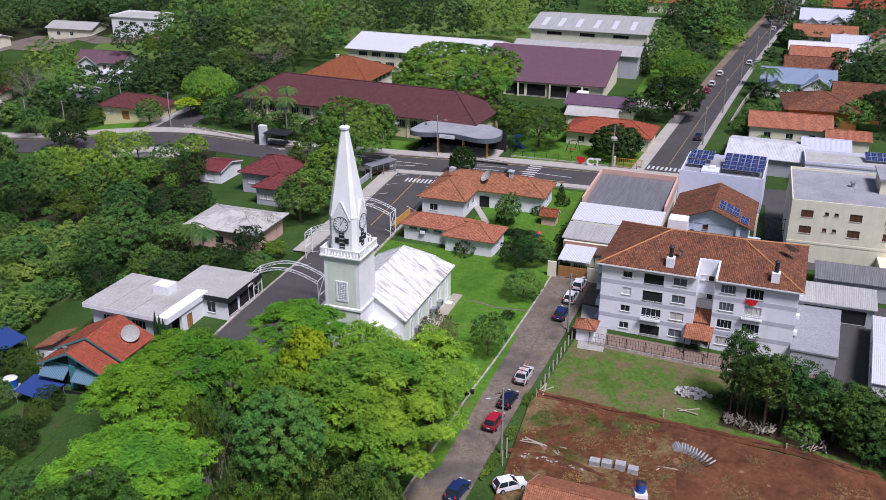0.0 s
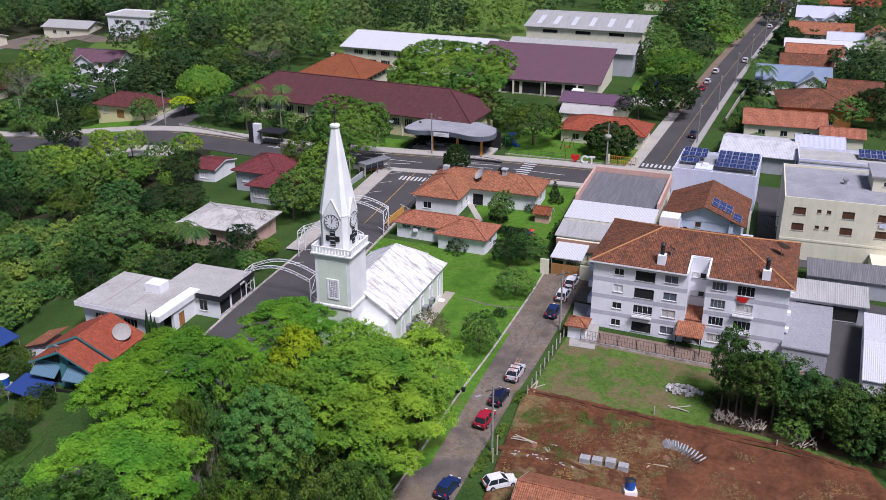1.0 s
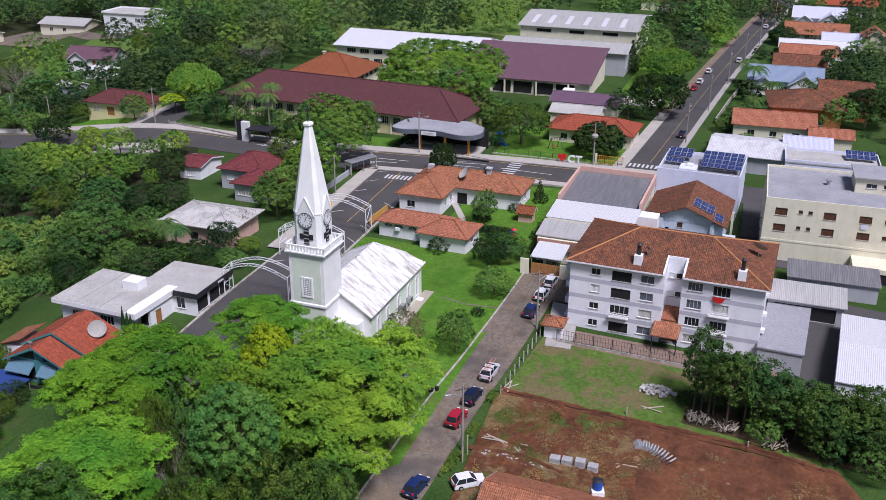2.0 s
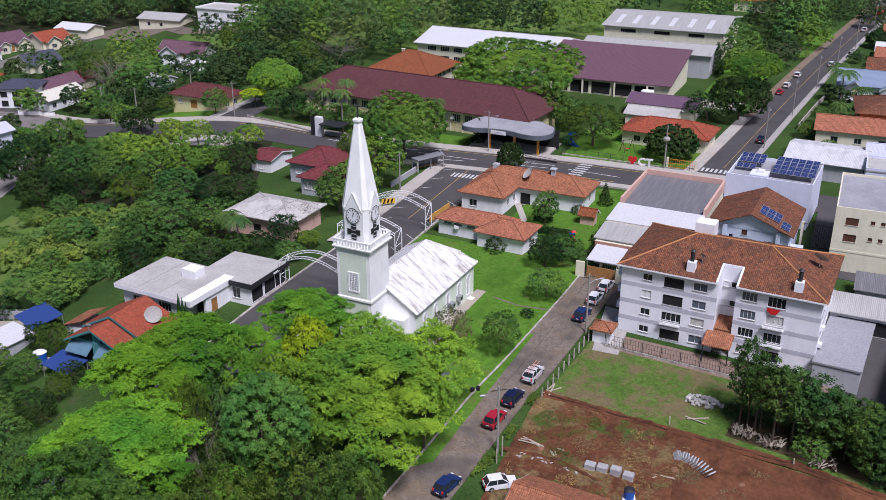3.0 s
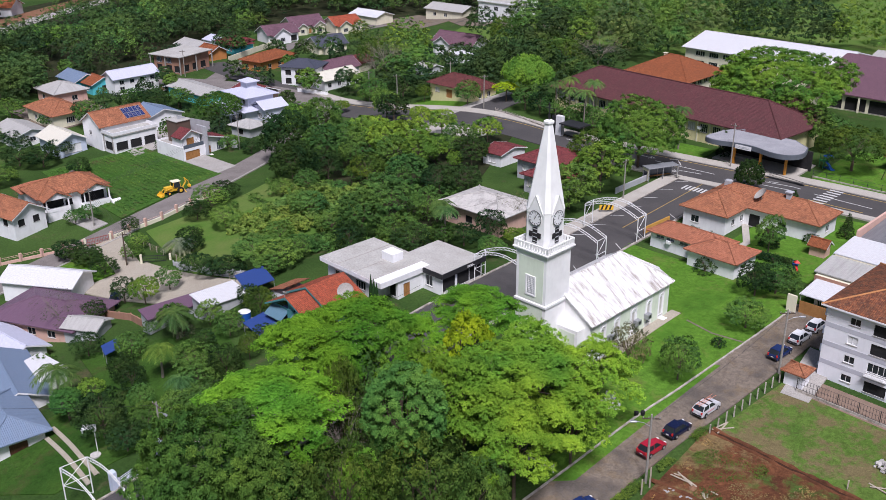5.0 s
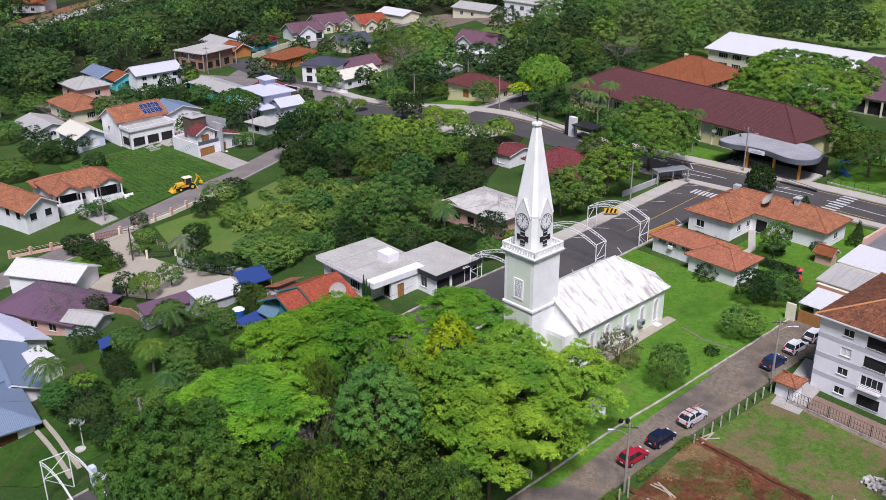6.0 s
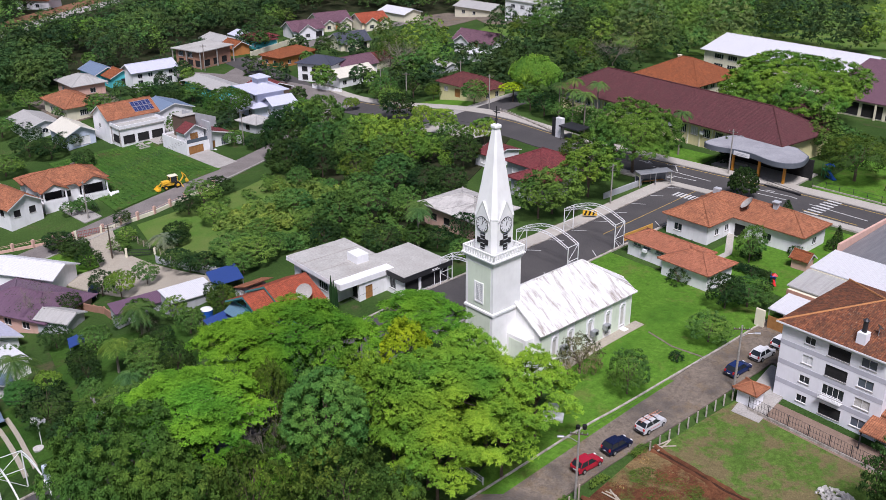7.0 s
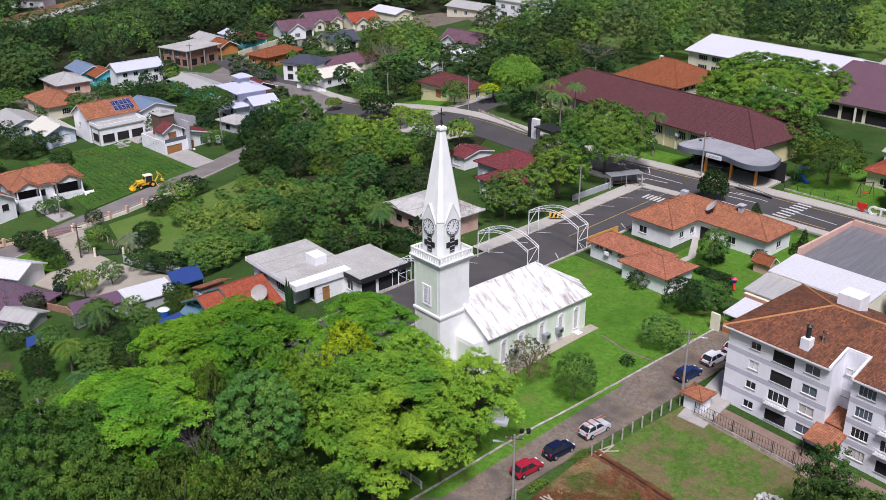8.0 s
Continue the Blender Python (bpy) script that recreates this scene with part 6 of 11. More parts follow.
def red_house():
    ob = thing("house", -46.6, 115.0, -1.7, -19.5, "teal house with two stepped red gabled roofs", "house")
    w = 9.2
    block(ob, w, 9.4, 3.0, TEAL, row("S", (-2.4, 2.4), -0.4, 3.2, 2.6, "dark") + row("W", (-2, 2), 0.8, 1.4, 1.2, "glass"), 4.0, off=(0, 0.7, 0))
    part("roof", ridge_roof(0, 5.2, -4.9, -1.1, 3.0, 5.5), TILE_RED, ob, "lower red tiled gable roof")
    part("roof", ridge_roof(0.35, 5.5, -1.4, 6.0, 3.5, 6.1), TILE_RED, ob, "upper red tiled gable roof")
    part("barge_board", Geo().face((-5.15, -1.44, 3.2), (0.35, -1.44, 5.82), (0.35, -1.44, 6.12), (-5.15, -1.44, 3.5)).face((0.35, -1.44, 5.82), (5.85, -1.44, 3.2), (5.85, -1.44, 3.5), (0.35, -1.44, 6.12)), TEAL, ob, "dark teal barge board")
    part("barge_board", Geo().face((-5.2, -4.94, 2.72), (0, -4.94, 5.2), (0, -4.94, 5.5), (-5.2, -4.94, 3.0)).face((0, -4.94, 5.2), (5.2, -4.94, 2.72), (5.2, -4.94, 3.0), (0, -4.94, 5.5)), TEAL, ob, "dark teal barge board")
    part("gable", Geo().face((-w / 2, -4.0, 3.0), (w / 2, -4.0, 3.0), (0, -4.0, 5.2)), TEAL, ob)
    part("gable", Geo().face((-5.0, -1.2, 3.2), (5.6, -1.2, 3.2), (0.35, -1.2, 5.9)), TEAL, ob)
    part("gable", Geo().face((5.6, 5.2, 3.2), (-5.0, 5.2, 3.2), (0.35, 5.2, 5.9)), WHITE, ob)
    part("gable_window", Geo().face((-3.6, -4.03, 3.15), (-0.7, -4.03, 3.15), (-0.7, -4.03, 4.5)), GLASS, ob)
    part("gable_window", Geo().face((0.7, -4.03, 3.15), (3.6, -4.03, 3.15), (0.7, -4.03, 4.5)), GLASS, ob)
    for u in (-2.6, 2.5):
        part("awning", Geo().face((u - 2.0, -5.6, 1.7), (u + 2.0, -5.6, 1.7), (u + 2.0, -4.02, 2.8), (u - 2.0, -4.02, 2.8)).face((u - 2.0, -4.02, 2.7), (u + 2.0, -4.02, 2.7), (u + 2.0, -5.6, 1.6), (u - 2.0, -5.6, 1.6)), AWNING, ob, "blue-grey sheet awning")
    part("pier", Geo().box(-0.55, 0.55, -4.35, -4.0, -3.5, 3.2), TEAL, ob)
    part("balcony", Geo().box(-4.6, 4.6, -5.4, -4.36, -0.75, -0.5).box(-4.6, 4.6, -5.42, -5.38, -0.5, 0.1), SHADE_BLACK, ob, "dark balcony edge")
    # closed sheet, near-black for the shade of the lower storey
    part("lower_wall", Geo().box(-4.55, 4.55, -4.06, -4.02, -3.6, -0.8), SHADE_BLACK, ob, "lower storey wall painted dark for its shade")
    part("side_roof", Geo().face((-9.2, -1.4, 2.6), (-5.3, -1.4, 4.0), (-5.3, 4.0, 4.0), (-9.2, 4.0, 2.6)).face((-9.2, 4.0, 2.5), (-5.3, 4.0, 3.9), (-5.3, -1.4, 3.9), (-9.2, -1.4, 2.5)), TILE_ORANGE, ob, "orange tiled side roof")
    part("side_wall", Geo().box(-8.8, -4.62, -1.0, 3.6, -3, 2.5), WHITE, ob)
    satellite(ob, 4.1, 3.1, 4.4, 1.25, 48, 40)
    satellite(ob, -0.1, -4.9, 5.5, 0.45, 60, 200)
    part("chimney", Geo().bbox(-3.6, -2.4, 7.4, 8.6, -2, 3.6), PINK, ob)
    part("chimney_roof", hip_roof(1.4, 1.4, 3.6, 0.7, 0.35)[0], TILE_ORANGE, ob).matrix_basis = pose(-3.0, 8.0, 0)


red_house()


def tarp_roof(name, label, x, y, z, yaw, w, d, h, material):
    ob = thing(name, x, y, z, yaw, label, "awning")
    part("cover", Geo().face((-w / 2, -d / 2, h), (w / 2, -d / 2, h), (w / 2, d / 2, h + 0.7), (-w / 2, d / 2, h + 0.7)).face((-w / 2, d / 2, h + 0.62), (w / 2, d / 2, h + 0.62), (w / 2, -d / 2, h - 0.08), (-w / 2, -d / 2, h - 0.08)).face((-w / 2, -d / 2, h - 0.08), (w / 2, -d / 2, h - 0.08), (w / 2, -d / 2, h), (-w / 2, -d / 2, h)), material, ob)
    for px, py in ((-1, -1), (1, -1), (1, 1), (-1, 1)):
        part("post", Geo().tube([(px * (w / 2 - 0.15), py * (d / 2 - 0.15), -2.0), (px * (w / 2 - 0.15), py * (d / 2 - 0.15), h + (0.6 if py > 0 else 0))], 0.05, 6), GREYMETAL, ob)


tarp_roof("awning", "blue tarpaulin awning beside the teal house", -52.4, 110.0, -2.9, -28, 5.6, 3.6, 1.4, BLUETARP)
tarp_roof("awning", "small blue tarpaulin roof on the garden lawn", -76.4, 103.5, ground(-76.4, 103.5) + 0.1, -38, 3.4, 2.4, 1.5, BLUETARP)
tarp_roof("awning", "blue sheet canopy over the yard", -63.5, 124.2, -4.0, -38, 6.4, 5.0, 2.0, BLUETARP)
house("garage", "long low garage with a pale sheet roof", -66.3, 118.3, 66, 7.4, 4.6, 2.2, GREYW, SHEET_WHITE, "shed", 0.5, 0.3, (), "garage")
house("garage", "low shed with purple-grey sheet roof", -73.4, 116.0, 64, 11.0, 3.0, 1.9, GREYW, SHEET_PURPLE, "shed", 0.5, 0.3, (), "garage")


house("house", "pink cottage with a worn pale hipped roof", -35.0, 157.5, -20, 13.0, 9.5, 3.6, PINK, SHEET_MOTTLED, "hip", 1.7, 0.9, row("S", (-4.0, -0.6, 3.6), 0.8, 1.6, 1.3, "dark") + row("W", (-1.5, 2.0), 0.9, 1.2, 1.1, "glass"), dish=None)
house("house", "white house with a wine-red hipped roof", -32.4, 186.0, -20, 9.4, 10.5, 3.8, GREYW, TILE_WINE, "hip", 2.2, 0.7, row("S", (-2.6,), 1.4, 1.6, 1.2, "white") + row("W", (0,), 1.2, 1.4, 1.2, "glass"), z=1.2)
house("house", "wing of the wine-red roofed house with a glazed veranda", -29.5, 177.5, -20, 8.0, 7.6, 3.4, GREYW, TILE_WINE, "hip", 2.0, 0.7, row("S", (-2.6, -1.0, 0.6, 2.2), 0.9, 1.4, 1.7, "curtain"), z=1.0)
house("garage", "white garage with a wine-red roof", -45.0, 192.0, -20, 5.0, 8.0, 2.6, WHITE, TILE_WINE, "gable", 0.9, 0.4, row("S", (0,), 0.5, 2.0, 1.6, "white"), "garage")


# -- school --
def school():
    ob = thing("school_building", -16.9, 235.0, 0.8, -24.5, "long cream school building with a maroon hipped roof", "school")
    w, d, h = 64.0, 16.0, 5.2
    holes = []
    for k in range(17):
        u = -29.5 + 3.3 * k
        holes += [("S", u, 2.3, 2.0, 1.9, "glass" if k % 3 else "curtain")]
    block(ob, w, d, h, YELLOW, holes, 1.5)
    g, hips = hip_roof(w, d, h, 5.2, 1.2, 0.25)
    part("roof", g, TILE_MAROON, ob, "long maroon tiled hipped roof")
    ridge_caps(ob, hips, RIDGE_DARK, 0.16)
    for k in range(18):
        u = -31.1 + 3.3 * k
        part("pilaster", Geo().bbox(u - 0.15, u + 0.15, -d / 2 - 0.2, -d / 2, -0.5, 5.1, 0.03), CREAM, ob)
    for u in (-9, 3, 12, 19):
        part("air_conditioner", Geo().bbox(u, u + 0.9, -d / 2 - 0.6, -d / 2 - 0.02, 3.0, 3.6, 0.04), WHITE, ob)
    # stepped end with a second, lower hip
    g, hips = hip_roof(9, 11, 4.6, 3.4, 1.0, 0.2)
    part("roof", g, TILE_MAROON, ob).matrix_basis = pose(24.0, 11.0, 1.2)
    block(ob, 9, 11, 4.6, YELLOW, row("S", (-2, 2), 1, 1.8, 1.6, "glass"), 1.5, name="wing_wall", off=(24.0, 11.0, 0))


school()


def school_canopy():
    ob = thing("entrance_canopy", 6.3, 209.3, 0.8, -21.0, "curved grey concrete entrance canopy on orange columns", "canopy")
    # outline: a rounded end, a wavy front edge and a bulging end, back to the school's eave
    shape = smooth([(-11.6, -2.0), (-11.4, -4.4), (-8.2, -5.2), (-4.0, -3.6), (-0.2, -3.5), (4.8, -5.3), (8.2, -4.6), (9.8, -1.4), (8.4, 3.2)], 2)
    ring = [tuple(p) for p in shape] + [(4.0, 6.6), (-9.0, 6.8), (-10.9, 3.0)]
    part("canopy_slab", Geo().loft([ring, ring], [4.1, 5.1]), CANOPYGREY, ob, "dark grey fascia of the canopy")
    inner = [(x * 0.98 - 0.02, y * 0.96) for x, y in ring]
    part("canopy_roof", Geo().loft([inner, inner], [5.1, 5.16]), FLATROOF, ob, "pale grey top of the canopy")
    for u in (-5.0, 1.0, 6.6):
        part("column", Geo().bbox(u - 0.22, u + 0.22, -2.6, -2.16, -0.5, 4.1, 0.04), ORANGEP, ob, "orange painted column")
    part("sign_board", Geo().box(-4.2, -0.6, -3.95, -3.8, 4.0, 4.85), FRAMEW, ob, "white sign board over the entrance")
    for k in range(2):
        part("sign_line", Geo().box(-3.4 - 0.3 * k, -1.4 + 0.3 * k, -3.98, -3.954, 4.5 - 0.25 * k, 4.58 - 0.25 * k), GREYW, ob)
    # back wall coloured near-black for the shade under the canopy
    part("entrance_wall", Geo().box(-11, 9, 4.2, 4.6, -0.5, 4.1), SHADE_BLACK, ob, "entrance hall wall painted dark for its shade")
    part("bench", Geo().bbox(-9.5, -3.6, 1.4, 1.9, 0, 0.7), CONCRETE, ob)
    part("ramp_rail", Geo().tube([(4.5, -4.8, 0.9), (12.5, -6.2, 0.9)], 0.05, 5).tube([(4.5, -4.8, 0.45), (12.5, -6.2, 0.45)], 0.04, 5).box(4.5, 12.5, -5.9, -5.7, -0.4, 0.35), DARKMETAL, ob)


school_canopy()

house("school_wing", "school wing with a rust-orange hipped roof", -24.6, 269.0, -20, 19, 19, 5.2, CREAM, TILE_RUST, "hip", 4.6, 1.0, row("E", (-8, -5, -2, 1, 4, 7), 3.6, 1.9, 1.6, "glass") + row("S", (4, 7), 3.6, 1.6, 1.5, "glass"), "school building", ridge=3, chimney=(-4, 2, 9.4))
house("school_wing", "three-storey cream school wing with a bright white roof", -1.2, 302.0, -21, 46, 24, 6.4, CREAM, SHEET_WHITE, "gable", 2.8, 0.9, row("S", (-18, -13.5, -9, -4.5, 0, 4.5), 4.2, 3.0, 1.4, "glass") + row("S", (-18, -13.5, -9, -4.5, 0, 4.5), 1.2, 3.0, 1.6, "glass"), "school building")


def sports_hall():
    ob = thing("sports_hall", 32.2, 274.0, 0.8, -19, "sports hall with a purple-brown roof and pale gable", "hall")
    block(ob, 37, 25, 4.0, CREAM, row("S", (-12, -6, 0, 6, 12), 0.2, 5.2, 3.2, "dark"), 1.5)
    g, hips = shed_roof(37, 25, 4.0, 4.9, 0.9, 0.2)
    part("roof", g, TILE_PURPLE, ob, "purple-brown tiled roof")
    part("gable", Geo().face((18.5, -12.5, 4.0), (18.5, 12.5, 4.0), (18.5, 12.5, 8.9)).face((-18.5, 12.5, 8.9), (-18.5, 12.5, 4.0), (-18.5, -12.5, 4.0)).face((18.5, 12.5, 4.0), (-18.5, 12.5, 4.0), (-18.5, 12.5, 8.9), (18.5, 12.5, 8.9)), CREAM, ob)
    part("light_box", Geo().bbox(12, 15, -16, -13.4, 2.2, 2.9), WHITE, ob)
    for u in (-14, -5, 4, 13):
        part("post", Geo().bbox(u - 0.2, u + 0.2, -13.3, -12.9, -0.5, 3.9, 0.03), CREAM, ob)


sports_hall()
house("hall", "grey-roofed hall behind the sports hall", 44.5, 296.5, -19, 38, 14, 6.8, GREYW, SHEET_GREY, "gable", 1.6, 0.8, row("E", (-4, 0, 4), 2, 2, 2, "glass"), "hall")
house("hall", "large cream hall with a grey sheet roof", 55.5, 332.0, -19, 38, 34, 8.6, CREAM, SHEET_GREY, "gable", 2.4, 0.8, row("S", (-11, 0, 11), 6.8, 5.0, 1.0, "dark"), "hall")
for u in (-15.5, -10, -4, 2, 8, 14):
    solid("skylight", Geo().face((-0.8, -14, 0.57), (0.8, -14, 0.57), (0.8, -5, 1.84), (-0.8, -5, 1.84)).face((-0.8, -5, 1.74), (0.8, -5, 1.74), (0.8, -14, 0.47), (-0.8, -14, 0.47)), SHEET_WHITE, pose(55.5, 332, 0.8 + 8.6, 0, 0, -19) @ pose(u, 0, 0), "white translucent skylight strip on the hall roof", "skylight")
house("house", "low school house with a bright red hipped roof", 41.5, 217.5, -22, 19, 10, 3.3, CREAM, TILE_RED, "hip", 2.4, 0.9, row("S", (-6, -2, 3, 7), 0.8, 1.6, 1.4, "glass") + row("E", (-2, 2), 1, 1.2, 1.2, "glass"))
house("shed", "small building with a purple sheet roof", 43.5, 243.5, -20, 17, 9, 3.2, CREAM, SHEET_PURPLE, "gable", 1.4, 0.6, (), "shed")
house("shed", "small building with a pale gabled roof", 39.5, 233.0, -20, 12, 7, 3.0, CREAM, FLATWHITE, "gable", 1.2, 0.5, row("E", (0,), 1, 1.5, 1.2, "glass"), "shed")
house("house", "yellow house with a maroon hipped roof", -77.8, 247.0, -20, 16.5, 9.0, 3.3, YELLOW, TILE_DULLRED, "hip", 2.6, 0.8, row("S", (-5.5,), 1.0, 1.6, 1.3, "curtain") + row("S", (-1.0,), 0.0, 2.2, 2.3, "door") + row("E", (-2, 1.5), 0.9, 1.3, 1.4, "glass"), z=-0.8)


def totem():
    ob = thing("school_gate", -39.5, 215.0, 0.9, -22, "white gate pylon with a dark steel gate", "gate")
    part("pylon", Geo().bbox(-1.2, 0.6, -0.5, 0.5, -0.5, 4.6, 0.05), FRAMEW, ob)
    part("gate_roof", Geo().bbox(0.6, 6.5, -1.5, 2.8, 3.0, 3.3, 0.04), DARKMETAL, ob)
    part("side_screen", Geo().box(-2.6, -1.3, -0.2, -0.1, -0.2, 4.4), DARKMETAL, ob)
    for px in (1.2, 6.0):
        part("gate_post", Geo().tube([(px, -1.2, -0.3), (px, -1.2, 3.1)], 0.08, 6), DARKMETAL, ob)


totem()
fence_line("fence", "low school fence on a pale wall", [(-62, 231), (-42, 217.5)], 2.5, 0.9, 0.06, KERBW, KERBW, 0.55, (0.8,), 0.03)

house("shed", "garden shed with a pale sheet roof", -105.5, 284.5, -30, 8, 5, 2.2, GREYW, SHEET_GREY, "gable", 1.0, 0.4, (), "shed")
house("shed", "low shed with a white sheet roof below the plum-roofed house", -100.5, 298.0, -30, 10, 5, 2.0, WHITE, SHEET_WHITE, "shed", 0.6, 0.3, (), "shed")
# -- valley houses --
def cottage(label, x, y, yaw, w, d, h, wall, roof_mat, rise, wings, holes=()):
    """A gabled house with gabled wings before it; wings: place along the front, width, reach forwards, height of the wall."""
    ob = house("house", label, x, y, yaw, w, d, h, wall, roof_mat, "gable", rise, 0.7, holes, base=4.0)
    for u, ww, out, hh in wings:
        top = hh + 0.36 * ww
        y0 = -d / 2 - out
        block(ob, ww, out, hh, wall, row("S", (0,), 0.8, min(2.0, ww * 0.4), 1.4, "glass"), 4.0, name="wing_wall", off=(u, -d / 2 - out / 2 - 0.01, 0))
        part("wing_roof", ridge_roof(u, ww / 2 + 0.6, y0 - 0.6, -0.6, hh - 0.25, top), roof_mat, ob)
        part("gable", Geo().face((u - ww / 2, y0 - 0.004, hh - 0.1), (u + ww / 2, y0 - 0.004, hh - 0.1), (u, y0 - 0.004, top - 0.25)), wall, ob)
        e, yb = ww / 2 + 0.6, y0 - 0.63
        part("barge_board", Geo().face((u - e, yb, hh - 0.5), (u, yb, top - 0.2), (u, yb, top + 0.06), (u - e, yb, hh - 0.22)).face((u, yb, top - 0.2), (u + e, yb, hh - 0.5), (u + e, yb, hh - 0.22), (u, yb, top + 0.06)), FRAMEW, ob, "white barge board")
    return ob


cottage("white house with purple roofs and a wide front gable", -191.5, 328.0, 60, 13, 10, 3.6, WHITE, TILE_PURPLE, 2.6, [(-1.5, 7.0, 2.5, 3.4)], row("S", (4.5,), 0.2, 2.6, 2.2, "dark"))
cottage("cream gabled house with plum roofs and an orange door", -191.5, 347.0, 60, 14, 10, 3.8, CREAM, TILE_PURPLE, 2.8, [(4.0, 5.0, 2.0, 3.4), (-3.5, 4.0, 1.4, 3.2)], row("S", (0.6,), 0.1, 1.2, 2.1, "door"))
cottage("cream house with a red gabled roof and twin gables", -178.0, 356.0, 60, 12, 10, 3.6, CREAM, TILE_RED, 2.5, [(-2.5, 5.0, 2.0, 3.4), (3.8, 3.8, 1.5, 3.2)])
cottage("pale house with a slate-blue gabled roof", -163.0, 317.5, 60, 12, 9, 3.2, CREAM, SLATE, 2.6, [(-2.0, 5.0, 2.0, 3.0)], row("S", (3.6,), 0.2, 2.6, 2.1, "dark"))
cottage("white house with plum gabled roofs and an orange door", -109.0, 318.5, -14, 17, 9, 3.1, WHITE, TILE_PURPLE, 2.6, [(-3.0, 6.0, 2.2, 3.0)], row("S", (1.6,), 0.1, 1.3, 2.1, "door") + row("S", (5.4,), 0.7, 2.2, 1.4, "glass"))
cottage("house with stepped blue-grey sheet roofs", 102.5, 267.0, -18, 19, 11, 4.0, WHITE, SHEET_STEEL, 2.8, [(5.0, 7.5, 2.5, 3.6), (-5.5, 5.0, 1.5, 3.2)], row("S", (0,), 1, 1.6, 1.3, "glass"))
cottage("orange-roofed house with gables over the long street", 136.5, 337.0, -20, 20, 12, 4.2, CREAM, TILE_ORANGE, 2.8, [(6.0, 7.0, 3.0, 3.8)], row("S", (-6, -1), 1, 1.6, 1.3, "glass"))
cottage("white house with crossed pale blue gables", 148.0, 366.0, -20, 18, 11, 5.0, WHITE, SHEET_LILAC, 3.0, [(4.0, 7.0, 2.5, 4.4), (-5.0, 5.0, 1.5, 4.0)])
